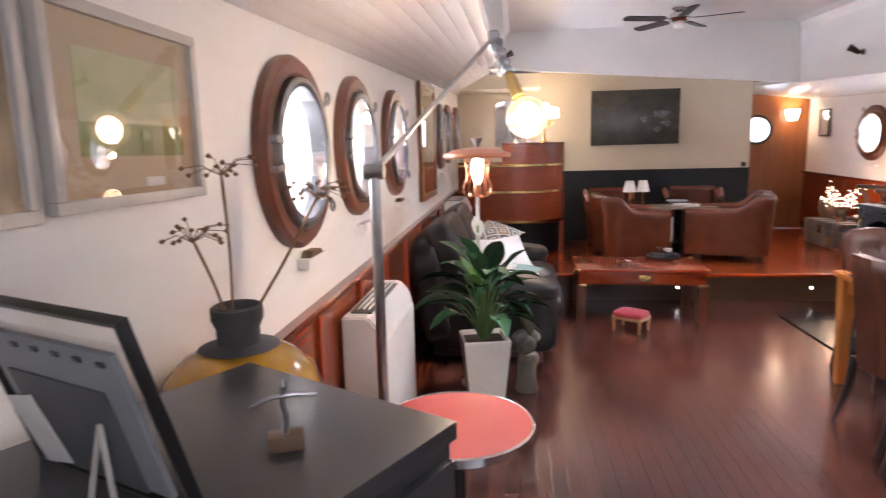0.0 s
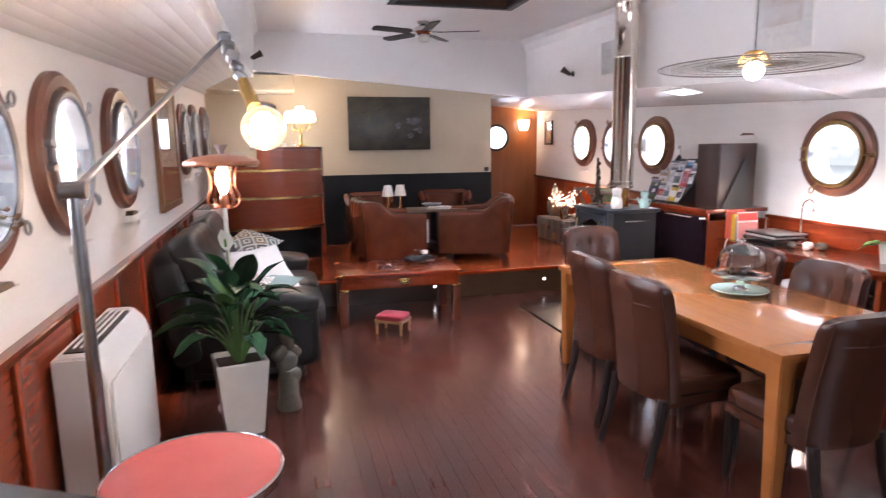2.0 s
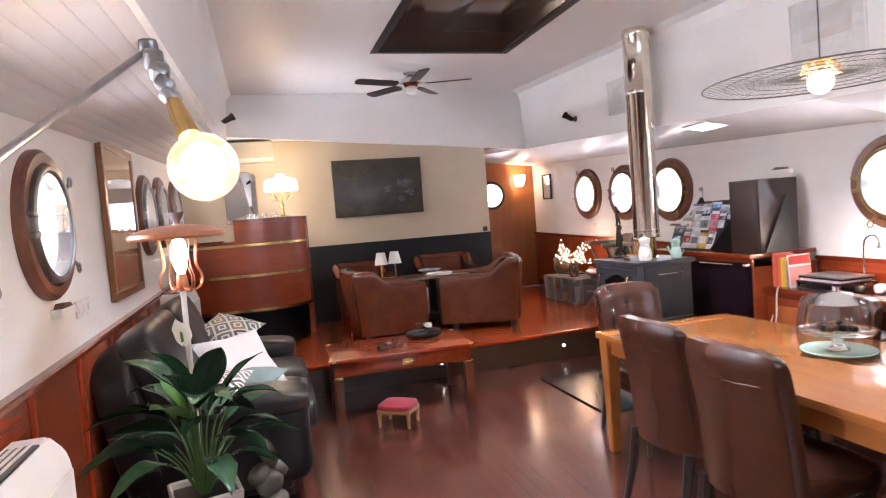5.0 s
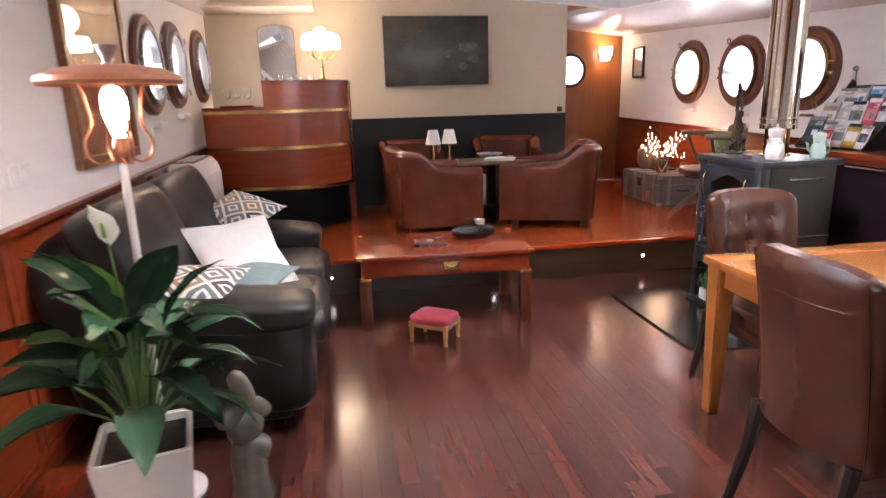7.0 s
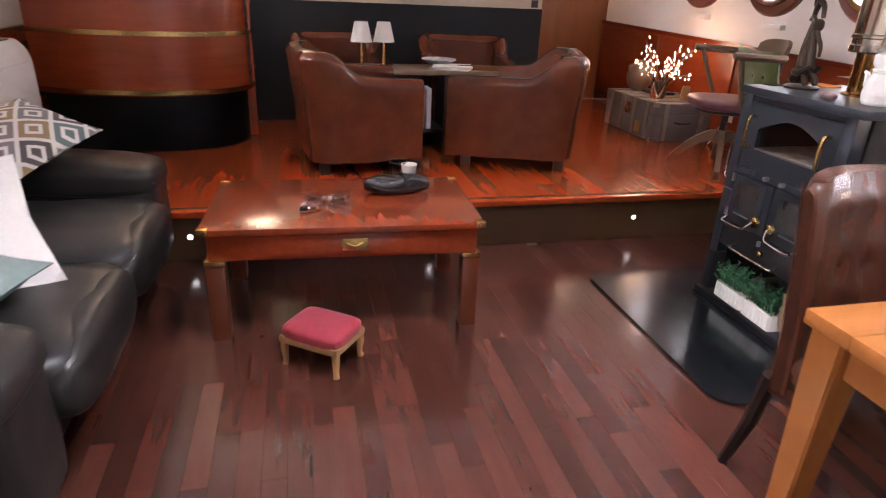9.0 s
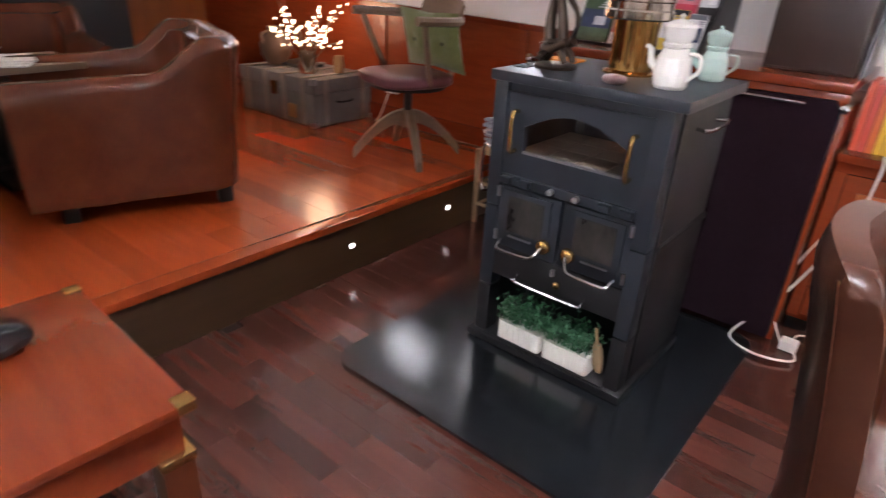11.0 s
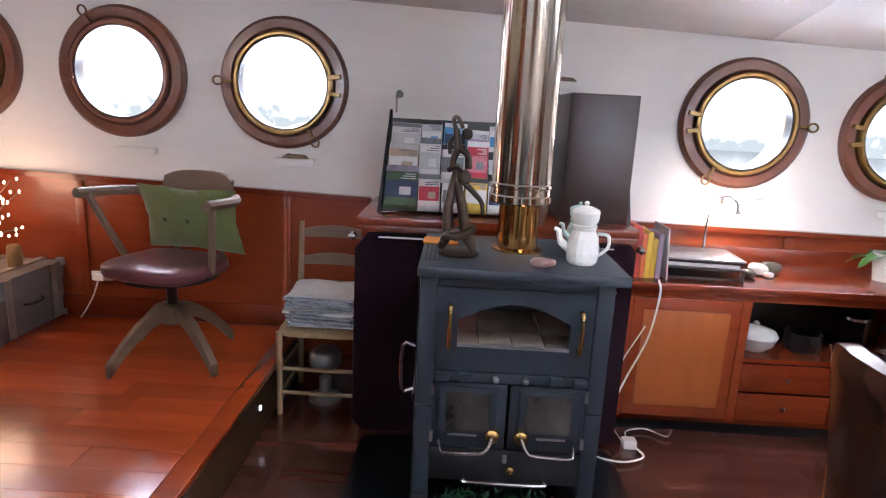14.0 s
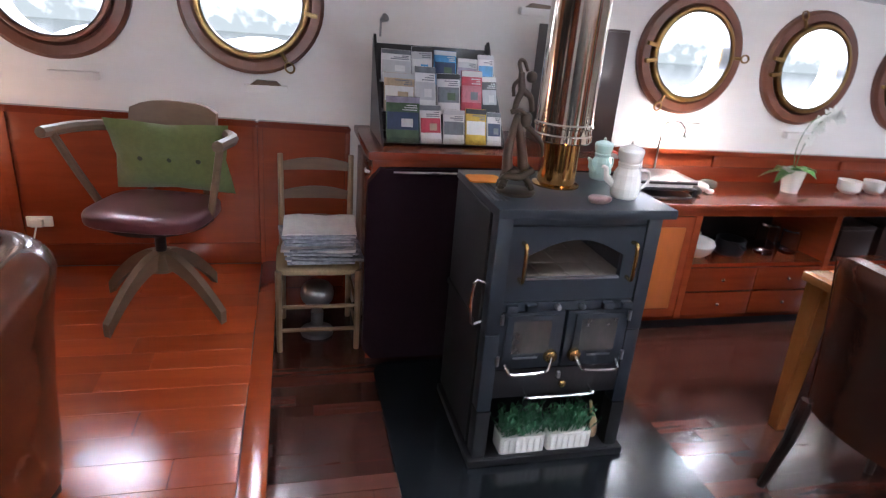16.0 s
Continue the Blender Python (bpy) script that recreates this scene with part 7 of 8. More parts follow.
# ---- low sideboard along the east side ----
def sideboard():
    t = thing("sideboard", "long mahogany sideboard with doors, drawers and open shelves", "sideboard", 0, 0, 0)
    x0, x1 = 3.70, XR - 0.001
    part("worktop", box(x0 - 0.025, x1, -1.6, 3.695, 0.715, 0.745, 0.006), M_MAHOG_H, t)
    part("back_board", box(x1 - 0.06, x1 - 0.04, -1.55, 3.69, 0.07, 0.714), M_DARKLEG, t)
    part("plinth", box(x0 + 0.06, x0 + 0.08, -1.55, 3.69, 0.0, 0.07), M_BLACKPANEL, t)
    part("bottom", box(x0 + 0.02, x1 - 0.06, -1.55, 3.69, 0.07, 0.09), M_MAHOG_H, t)
    part("fascia", box(x0, x0 + 0.02, -1.55, 3.69, 0.675, 0.714, 0.002), M_MAHOG_H, t)
    for y in (3.67, 3.145, 2.25, 1.35, 0.45, -0.45, -1.54):
        part("upright", box(x0 + 0.001, x1 - 0.06, y - 0.02, y + 0.02, 0.09, 0.714), M_MAHOG, t)
    d = part("door", box(x0, x0 + 0.02, 3.168, 3.648, 0.10, 0.672, 0.003), M_MAHOG, t)
    part("door_panel", box(x0 - 0.005, x0 - 0.001, 3.215, 3.60, 0.155, 0.615, 0.004), M_PANELWOOD, d, "orange wooden panel")
    for a, c in ((2.272, 3.123), (1.372, 2.228), (0.472, 1.328), (-0.428, 0.428), (-1.52, -0.472)):
        part("shelf", box(x0 + 0.01, x1 - 0.062, a, c, 0.385, 0.405), M_MAHOG_H, t)
        half = (a + c) / 2
        for u, v in ((a, half - 0.004), (half + 0.004, c)):
            for z0, z1 in ((0.10, 0.235), (0.245, 0.38)):
                dr = part("drawer", box(x0 + 0.002, x0 + 0.022, u, v, z0, z1, 0.003), M_MAHOG_H, t)
                part("knob", lathe([(0.008, 0), (0.010, 0.012), (0.003, 0.016)], 10, m=pose(x0 + 0.002, (u + v) / 2, (z0 + z1) / 2, 0, -90, 0)), M_CHROME, dr, "small steel knob")
    return t


sideboard()
SB = 0.7455
for k, (c, h, w) in enumerate((((0.62, 0.10, 0.05), 0.24, 0.028), ((0.55, 0.08, 0.06), 0.23, 0.02), ((0.62, 0.14, 0.04), 0.20, 0.015), ((0.75, 0.50, 0.05), 0.21, 0.012), ((0.70, 0.45, 0.05), 0.18, 0.018), ((0.30, 0.22, 0.30), 0.20, 0.012))):
    b = thing("book", "upright book between counter and laptop", "book", 3.84, 3.665 - 0.024 * k, SB, group="books on the sideboard")
    part("cover", box(-0.09, 0.07, -0.011, 0.011, 0, h, 0.002), plain("book_cloth", c), b)
    part("pages", box(-0.086, 0.074, -0.008, 0.008, 0.003, h - 0.004), M_PAPER, b)
mz = thing("magazine", "glossy red and white magazine standing against the books", "magazine", 3.83, 3.505, SB, rx=-4)
part("pages", box(-0.10, 0.10, 0.0, 0.006, 0, 0.235, 0.001), M_PAPER, mz)
part("cover_photo", box(-0.096, 0.096, -0.0015, -0.0003, 0.02, 0.15), plain("pink_photo", (0.62, 0.24, 0.22), 0.3), mz)
part("cover_title", box(-0.096, 0.096, -0.0015, -0.0003, 0.165, 0.225), plain("red_print", (0.60, 0.06, 0.04), 0.3), mz)
lt = thing("laptop", "closed silver laptop on a black tray of papers", "laptop", 3.92, 3.32, SB, -4)
part("tray", box(-0.15, 0.15, -0.18, 0.18, 0.0, 0.012, 0.003), M_BLACKPLASTIC, lt)
part("tray_rim", box(-0.15, 0.15, -0.18, 0.18, 0.045, 0.055, 0.003), M_BLACKPLASTIC, lt)
for u, v in ((-0.14, -0.17), (0.14, -0.17), (-0.14, 0.17), (0.14, 0.17)):
    part("tray_leg", box(u - 0.008, u + 0.008, v - 0.008, v + 0.008, 0.012, 0.045), M_BLACKPLASTIC, lt)
part("paper_sheet", box(-0.13, 0.13, -0.16, 0.16, 0.0555, 0.072, 0.002), M_PAPER, lt)
part("body", box(-0.135, 0.135, -0.185, 0.17, 0.0725, 0.084, 0.004), M_DARKLEG, lt)
part("lid", box(-0.135, 0.135, -0.185, 0.17, 0.0845, 0.094, 0.004), M_DULLSTEEL, lt)


def desk_lamp():
    t = thing("desk_lamp", "thin gooseneck desk lamp lit on the sideboard", "lamp", 4.07, 3.22, SB)
    part("foot", lathe([(0.035, 0), (0.035, 0.012), (0.012, 0.02)], 20), M_CHROME, t)
    part("neck", tube(curve_pts([(0, 0, 0.02), (0.0, 0.005, 0.20), (-0.005, -0.01, 0.32), (-0.01, -0.07, 0.355), (-0.02, -0.115, 0.33), (-0.025, -0.125, 0.30)], 5), 0.006, 8), M_CHROME, t)
    part("head", lathe([(0.010, 0), (0.012, 0.02), (0.02, 0.03)], 14, m=pose(-0.025, -0.126, 0.30, 180)), M_CHROME, t)
    return t


desk_lamp()
for k, (x, y, s) in enumerate(((3.86, 3.09, 0.06), (3.93, 3.01, 0.075), (3.97, 2.93, 0.08), (3.88, 2.98, 0.04))):
    solid("pebble", pad(s * 1.3, s, s * 0.8, 2.2, 5, wrinkle=0.006, power_z=1.2), M_WHITECER if k % 2 else M_STONE, "smooth round pebble on the sideboard", "stone", group="pebbles", at=pose(x, y, SB + s * 0.38, 0, 0, 30 * k))
gl = thing("eyeglasses", "folded thin eyeglasses on the sideboard", "glasses", 4.06, 3.52, SB + 0.001)
for s in (-1, 1):
    part("rim", tube([(0.0, s * 0.032 + 0.024 * math.cos(a), 0.055 + 0.02 * math.sin(a)) for a in [k * math.pi / 8 for k in range(16)]], 0.002, 5, closed=True), M_BLACKPLASTIC, gl)
    part("temple", tube([(0.0, s * 0.056, 0.055), (-0.10, s * 0.05, 0.0)], 0.0018, 5), M_BLACKPLASTIC, gl)


def orchid(x, y, z):
    t = thing("orchid", "white orchid with broad green leaves", "orchid", x, y, z + 0.10)
    meshes = mesh_of("leaf", leaf_blade(0.20, 0.07, 0.7, 0), M_LEAFL, 80)
    for k, a in enumerate((80, 190, 260, 20, 300)):
        lf = new("leaf", meshes)
        lf.parent = t
        lf.matrix_basis = pose(0, 0, 0.02, 0, 0, a) @ pose(0, 0, 0, 22 - 6 * k, 0, 0)
    for s in (1, -1):
        part("stem", tube(curve_pts([(0, 0, 0), (0.01, -0.02 * s, 0.15), (0, -0.05 - 0.03 * s, 0.30), (-0.02, -0.14 - 0.03 * s, 0.36)], 5), 0.0025, 6), M_STEM, t)
    rng = random.Random(3)
    for k in range(11):
        f = k / 10
        p = Vector((0 - 0.03 * f + rng.uniform(-0.02, 0.02), -0.03 - 0.16 * f, 0.20 + 0.16 * math.sin(f * 2.2)))
        b = bmesh.new()
        for q in range(5):
            a = q * 2 * math.pi / 5
            c, s = math.cos(a), math.sin(a)
            c2, s2 = math.cos(a + 0.55), math.sin(a + 0.55)
            c1, s1 = math.cos(a - 0.55), math.sin(a - 0.55)
            r = 0.046
            b.faces.new([b.verts.new(v) for v in ((0, 0, 0), (-0.004, c1 * r * 0.65, s1 * r * 0.65), (-0.001, c * r, s * r), (-0.004, c2 * r * 0.65, s2 * r * 0.65))])
        bmesh.ops.solidify(b, geom=list(b.faces), thickness=0.001)
        part("blossom", b, M_PETAL, t, "white blossom", 80, at=Matrix.Translation(p) @ pose(0, 0, 0, rng.uniform(-30, 30), rng.uniform(-30, 30), rng.uniform(-40, 40)))
    return t


op = thing("flower_pot", "slim white flower pot on the sideboard", "flower pot", 3.95, 2.40, SB)
part("body", lathe([(0.045, 0), (0.064, 0.135), (0.058, 0.135), (0.05, 0.09), (0.001, 0.09)], 32), M_WHITECER, op)
part("soil", lathe([(0.053, 0.0905), (0.053, 0.105), (0.01, 0.11)], 20), M_SOIL, op)
orchid(3.95, 2.40, SB)
for y, s in ((1.98, 1.0), (1.80, 0.9), (1.52, 1.1)):
    cp = thing("bowl", "plain white ceramic bowl on the sideboard", "bowl", 3.95, y, SB, group="bowls on the sideboard")
    part("body", lathe([(0.04 * s, 0), (0.062 * s, 0.02), (0.066 * s, 0.075), (0.062 * s, 0.075), (0.056 * s, 0.02), (0.01, 0.012)], 28), M_WHITECER, cp)
# things on the open shelf
tu = thing("tureen", "white lidded tureen on the open shelf", "tureen", 3.84, 3.02, 0.4055)
part("body", lathe([(0.05, 0), (0.085, 0.03), (0.10, 0.07), (0.098, 0.075)], 28), M_WHITECER, tu)
tl = part("lid", lathe([(0.102, 0.076), (0.09, 0.095), (0.03, 0.115), (0.01, 0.12), (0.016, 0.132), (0.004, 0.14)], 28), M_WHITECER, tu)
for k, (y, w, h) in enumerate(((2.78, 0.16, 0.09), (2.55, 0.12, 0.17), (2.38, 0.10, 0.13))):
    dk = thing("kitchen_pan" if k == 0 else "glass_jar", "dark stacked cookware on the open shelf" if k == 0 else "clear glass jar on the open shelf", "cookware" if k == 0 else "jar", 3.86, y, 0.4055)
    part("body", lathe([(w * 0.45, 0), (w * 0.5, h * 0.2), (w * 0.5, h), (w * 0.47, h), (w * 0.46, h * 0.1), (0.01, 0.008)], 26), M_BLACKPLASTIC if k == 0 else M_GLASS, dk)
    part("handle" if k == 0 else "lid", tube([(-0.07, 0, h * 0.8), (-0.16, 0.03, h * 0.85)], 0.008, 8) if k == 0 else lathe([(w * 0.5, h), (w * 0.5, h + 0.012), (0.01, h + 0.014)], 20), M_BLACKPLASTIC if k == 0 else M_CHROME, dk)
for y in (2.0, 1.7, 0.9, 0.1):
    dk = thing("storage_box", "dark box stored on the open shelf", "box", 3.88, y, 0.4055, group="boxes on the shelf")
    part("body", box(-0.10, 0.10, -0.12, 0.12, 0, 0.16, 0.006), M_BROWNBOX, dk)
    part("lid", box(-0.103, 0.103, -0.123, 0.123, 0.161, 0.185, 0.005), M_BROWNBOX, dk)


# ---- cable and adapter ----
cb = thing("power_cable", "loose white power cable with an adapter on the floor", "cable", 0, 0, 0)
part("cord", tube(curve_pts([(3.68, 3.56, 0.76), (3.655, 3.555, 0.70), (3.66, 3.58, 0.50), (3.65, 3.66, 0.30), (3.60, 3.74, 0.14), (3.50, 3.83, 0.02), (3.42, 3.72, 0.02), (3.47, 3.60, 0.018), (3.56, 3.62, 0.02)], 8), 0.0045, 6), M_WHITEPAINT, cb)
part("thin_cord", tube(curve_pts([(3.59, 3.63, 0.02), (3.68, 3.62, 0.02), (3.72, 3.52, 0.018), (3.66, 3.44, 0.018), (3.70, 3.40, 0.03)], 8), 0.003, 6), M_WHITEPAINT, cb)
part("thin_cord", tube(curve_pts([(3.66, 3.60, 0.55), (3.665, 3.70, 0.32), (3.62, 3.72, 0.12), (3.56, 3.66, 0.02)], 8), 0.003, 6), M_WHITEPAINT, cb)
part("adapter", box(3.55, 3.60, 3.605, 3.665, 0.002, 0.042, 0.006), M_WHITEPAINT, cb, "white plug adapter")


# ---- ladder-back chair with newspapers ----
def ladder_chair():
    t = thing("ladder_chair", "weathered ladder-back chair with a rush seat", "chair", 3.87, 5.07, 0, 90)
    # faces local +y which points to -x in the room
    w = 0.165
    for s in (-1, 1):
        part("back_post", tube([(s * w, -0.17, 0), (s * w, -0.17, 0.42), (s * w * 1.02, -0.21, 0.86)], [0.014, 0.016, 0.013], 8), M_PALEWOOD, t)
        part("front_leg", tube([(s * w * 1.08, 0.17, 0), (s * w * 1.08, 0.17, 0.41)], [0.013, 0.016], 8), M_PALEWOOD, t)
        for z in (0.10, 0.22):
            part("side_rung", tube([(s * w * 1.04, -0.17, z), (s * w * 1.08, 0.17, z)], 0.009, 6), M_PALEWOOD, t)
    for z in (0.11, 0.23):
        part("front_rung", tube([(-w * 1.08, 0.17, z), (w * 1.08, 0.17, z)], 0.010, 6), M_PALEWOOD, t)
    for z in (0.52, 0.66, 0.80):
        b = bmesh.new()
        n = 8
        rows = []
        for k in range(n + 1):
            s = 2 * k / n - 1
            y = -0.17 - 0.04 * (z - 0.42) / 0.44 - 0.02 * (1 - s * s)
            h = 0.02 + 0.022 * (1 - s * s)
            rows.append([b.verts.new(p) for p in ((s * w, y - 0.005, z - 0.018), (s * w, y + 0.005, z - 0.018), (s * w, y + 0.005, z + h), (s * w, y - 0.005, z + h))])
        for r, q in zip(rows, rows[1:]):
            for k in range(4):
                b.faces.new((r[k], r[(k + 1) % 4], q[(k + 1) % 4], q[k]))
        part("back_slat", b, M_OLDWOOD, t)
    part("seat", pad(0.38, 0.37, 0.045, 8, 6, 0.1, m=pose(0, 0, 0.405)), mat("rush_weave", (0.34, 0.24, 0.12), 0.8, second=(0.24, 0.16, 0.08), scale=(60, 9, 60), bump=0.5, bump_scale=90), t)
    return t


ladder_chair()
npile = thing("newspapers", "untidy pile of folded grey newspapers on the chair", "newspapers", 3.84, 5.06, 0.43)
rn = random.Random(5)
for k in range(7):
    side = rn.choice((-1, 1))
    b = bmesh.new()
    n = 8
    rows = []
    for i in range(n + 1):
        u = 2 * i / n - 1
        swell = 0.006 * math.sin(3.1 * u + k) + 0.004 * rn.uniform(-1, 1)
        rows.append([(u * 0.135, v * 0.165, swell + 0.005 * math.cos(5 * v + k * 1.7)) for v in (-1, -0.6, -0.2, 0.2, 0.6, 1)])
    sheet(rows, 0.013, b)
    part("newspaper", b, M_PAPERGREY if k % 3 else M_PAPER, npile, at=pose(rn.uniform(-0.015, 0.015), rn.uniform(-0.02, 0.02), 0.012 + 0.021 * k, 0, side * 1.5, rn.uniform(-9, 9)))
    part("fold", tube([(-0.137, -0.15, 0.006), (-0.137, 0.15, 0.006)], 0.008, 8), M_PAPERGREY, npile, at=pose(rn.uniform(-0.01, 0.01), 0, 0.012 + 0.021 * k, 0, 0, rn.uniform(-6, 6)))
fn = thing("floor_fan", "small grey appliance under the ladder-back chair", "appliance", 3.87, 5.07, 0)
part("base", lathe([(0.08, 0), (0.08, 0.02), (0.03, 0.05), (0.03, 0.12)], 20), M_DULLSTEEL, fn)
part("head", pad(0.16, 0.16, 0.12, 2.3, 6, m=pose(0, 0, 0.22), power_z=1.2), M_DULLSTEEL, fn)


# ---- captain's swivel chair ----
def swivel_chair():
    t = thing("swivel_chair", "old wooden swivel chair with a maroon leather seat", "chair", 3.645, 5.71, ZP, 75)
    # faces local +y: -x in the room
    part("seat", pad(0.455, 0.42, 0.07, 3.6, 9, 0.15, m=pose(0, 0.02, 0.455)), M_MAROON, t, "maroon leather seat")
    part("seat_base", lathe([(0.12, 0.39), (0.20, 0.405), (0.20, 0.425), (0.01, 0.43)], 26), M_DARKLEG, t)
    part("spindle", tube([(0, 0, 0.24), (0, 0, 0.40)], 0.022, 12), M_DARKLEG, t)
    part("hub", lathe([(0.045, 0.19), (0.05, 0.22), (0.04, 0.27), (0.025, 0.28)], 16), M_OLDWOOD, t)
    for k in range(4):
        a = radians(71 + 90 * k)
        c, s = math.cos(a), math.sin(a)
        b = bmesh.new()
        n = 8
        rows = []
        for i in range(n + 1):
            f = i / n
            r = 0.03 + 0.27 * f
            z = 0.245 - 0.20 * f ** 1.7
            h = 0.035 - 0.008 * f
            w = 0.019 - 0.003 * f
            rows.append([b.verts.new((r * c + u * w * -s, r * s + u * w * c, max(0, z + v * h))) for u, v in ((-1, -1), (1, -1), (1, 1), (-1, 1))])
        for p, q in zip(rows, rows[1:]):
            for m in range(4):
                b.faces.new((p[m], p[(m + 1) % 4], q[(m + 1) % 4], q[m]))
        b.faces.new(rows[0]), b.faces.new(rows[-1][::-1])
        part("leg", b, M_OLDWOOD, t)
    # bowed arm rail and back
    part("arm_rail", (tube(curve_pts([(-0.32, 0.16, 0.765), (-0.30, -0.05, 0.757), (-0.17, -0.20, 0.75), (0, -0.24, 0.75), (0.17, -0.20, 0.75), (0.30, -0.05, 0.757), (0.32, 0.16, 0.765)], 5), 0.022, 8)), M_OLDWOOD, t)
    b = bmesh.new()
    n = 10
    rows = []
    for k in range(n + 1):
        s = 2 * k / n - 1
        y = -0.235 + 0.045 * s * s
        h = 0.105 - 0.03 * s ** 4
        rows.append([b.verts.new(p) for p in ((s * 0.18, y - 0.016, 0.745), (s * 0.18, y + 0.016, 0.745), (s * 0.18, y + 0.012 - 0.02, 0.745 + h), (s * 0.18, y - 0.012 - 0.02, 0.745 + h))])
    for p, q in zip(rows, rows[1:]):
        for m in range(4):
            b.faces.new((p[m], p[(m + 1) % 4], q[(m + 1) % 4], q[m]))
    b.faces.new(rows[0]), b.faces.new(rows[-1][::-1])
    part("back_crest", b, M_OLDWOOD, t)
    for s in (-1, 1):
        part("arm_post", tube(curve_pts([(s * 0.31, 0.11, 0.755), (s * 0.265, 0.06, 0.60), (s * 0.21, 0.0, 0.43)], 4), 0.015, 8), M_OLDWOOD, t)
        part("back_post", tube([(s * 0.13, -0.215, 0.73), (s * 0.12, -0.19, 0.43)], 0.013, 8), M_OLDWOOD, t)
    return t


swivel_chair()
gc = thing("cushion", "olive green buttoned cushion on the swivel chair", "cushion", 3.775, 5.665, ZP + 0.64, 80, rx=-13)
cb_ = cushion(0.40, 0.10)
bmesh.ops.scale(cb_, vec=(1.22, 1.1, 0.78), verts=cb_.verts)
for v in cb_.verts:
    for k in (-1, 0, 1):
        d = (Vector((v.co.x - 0.115 * k, 0, v.co.z))).length
        v.co.y *= 1 - 0.5 * math.exp(-(d / 0.035) ** 2)
part("cover", cb_, M_GREENCLOTH, gc, sharp=70)
for k in (-1, 0, 1):
    part("button", lathe([(0.012, 0), (0.010, 0.006), (0.003, 0.009)], 12, m=pose(0.115 * k, 0.026, 0, -90)), plain("dark_olive_button", (0.03, 0.035, 0.012), 0.7), gc)
sc = thing("wall_socket", "white double socket with a plug on the wainscot", "socket", XR - 0.036, 6.33, 0.49)
part("plate", box(-0.012, 0, -0.055, 0.055, -0.025, 0.025, 0.004), M_WHITEPAINT, sc)
part("plug", box(-0.04, -0.012, -0.02, 0.03, -0.02, 0.015, 0.005), M_WHITEPAINT, sc)
part("cord", tube(curve_pts([(-0.03, 0.01, -0.02), (-0.05, 0.03, -0.10), (-0.04, 0.08, -0.18), (-0.06, 0.10, -0.222)], 5), 0.004, 6), M_WHITEPAINT, sc)


# ---- trunk with lights ----
def trunk():
    t = thing("steamer_trunk", "worn grey steamer trunk with pale slats and straps", "trunk", 3.93, 6.96, ZP)
    hx, hy = 0.25, 0.40
    part("body", box(-hx, hx, -hy, hy, 0.0, 0.26, 0.006), M_TRUNK, t)
    part("lid", box(-hx - 0.006, hx + 0.006, -hy - 0.006, hy + 0.006, 0.264, 0.375, 0.008), M_TRUNK, t)
    for y in (-0.30, -0.10, 0.10, 0.30):
        part("slat", box(-hx - 0.014, hx + 0.014, y - 0.02, y + 0.02, 0.376, 0.388, 0.003), M_TRUNKWOOD, t)
        part("front_slat", box(-hx - 0.016, -hx - 0.007, y - 0.02, y + 0.02, 0.01, 0.375, 0.003), M_TRUNKWOOD, t)
    for x in (-0.16, 0.16):
        part("end_slat", box(x - 0.02, x + 0.02, -hy - 0.016, -hy - 0.007, 0.01, 0.375, 0.003), M_TRUNKWOOD, t)
    for x in (-hx, hx):
        part("corner", box(x - 0.02, x + 0.02, -hy - 0.018, -hy + 0.02, 0.34, 0.392, 0.006), M_DULLSTEEL, t)
        part("corner", box(x - 0.02, x + 0.02, -hy - 0.018, -hy + 0.02, 0.0, 0.04, 0.006), M_DULLSTEEL, t)
    part("clasp", box(-hx - 0.022, -hx - 0.006, -0.03, 0.03, 0.20, 0.31, 0.004), M_BRASS, t, "brass clasp")
    part("strap_tag", box(-hx - 0.026, -hx - 0.017, -0.24, -0.16, 0.05, 0.16, 0.003), plain("tan_leather", (0.45, 0.26, 0.08)), t, "tan leather tag")
    t.scale = (1, 1, 0.80)
    part("handle", tube(curve_pts([(-0.07, -hy - 0.008, 0.19), (-0.04, -hy - 0.03, 0.185), (0.04, -hy - 0.03, 0.185), (0.07, -hy - 0.008, 0.19)], 4), 0.008, 8), M_DARKLEG, t)
    return t


trunk()
ZT = ZP + 0.389 * 0.80


def fairy_vase(x, y):
    t = thing("lit_branches", "glass vase of twigs with many tiny warm lights", "lamp", x, y, ZT)
    part("vase", lathe([(0.05, 0), (0.06, 0.02), (0.058, 0.12), (0.045, 0.16), (0.055, 0.19), (0.05, 0.19), (0.04, 0.16), (0.052, 0.12), (0.01, 0.01)], 24), M_GLASS, t)
    rng = random.Random(8)
    glow = mesh_of("light", lathe([(0.002, -0.006), (0.0048, 0), (0.0034, 0.007), (0.001, 0.010)], 8), M_FAIRY, 60)
    for k in range(18):
        a = k * 2.4
        tip = Vector((0.27 * math.cos(a) * rng.uniform(0.5, 1), 0.31 * math.sin(a) * rng.uniform(0.5, 1), rng.uniform(0.20, 0.44)))
        part("twig", tube(curve_pts([(0, 0, 0.03), tuple(tip * 0.55 + Vector((0, 0, 0.06))), tuple(tip)], 4), [0.003] * 8 + [0.0015], 5), M_OLDWOOD, t)
        for q in range(6):
            p = tip * (0.50 + 0.10 * q) + Vector((rng.uniform(-0.04, 0.04), rng.uniform(-0.04, 0.04), 0.05 * (1 - q / 5) + rng.uniform(-0.02, 0.03)))
            lo = new("light", glow)
            lo.parent = t
            lo.matrix_basis = Matrix.Translation(p)
    return t


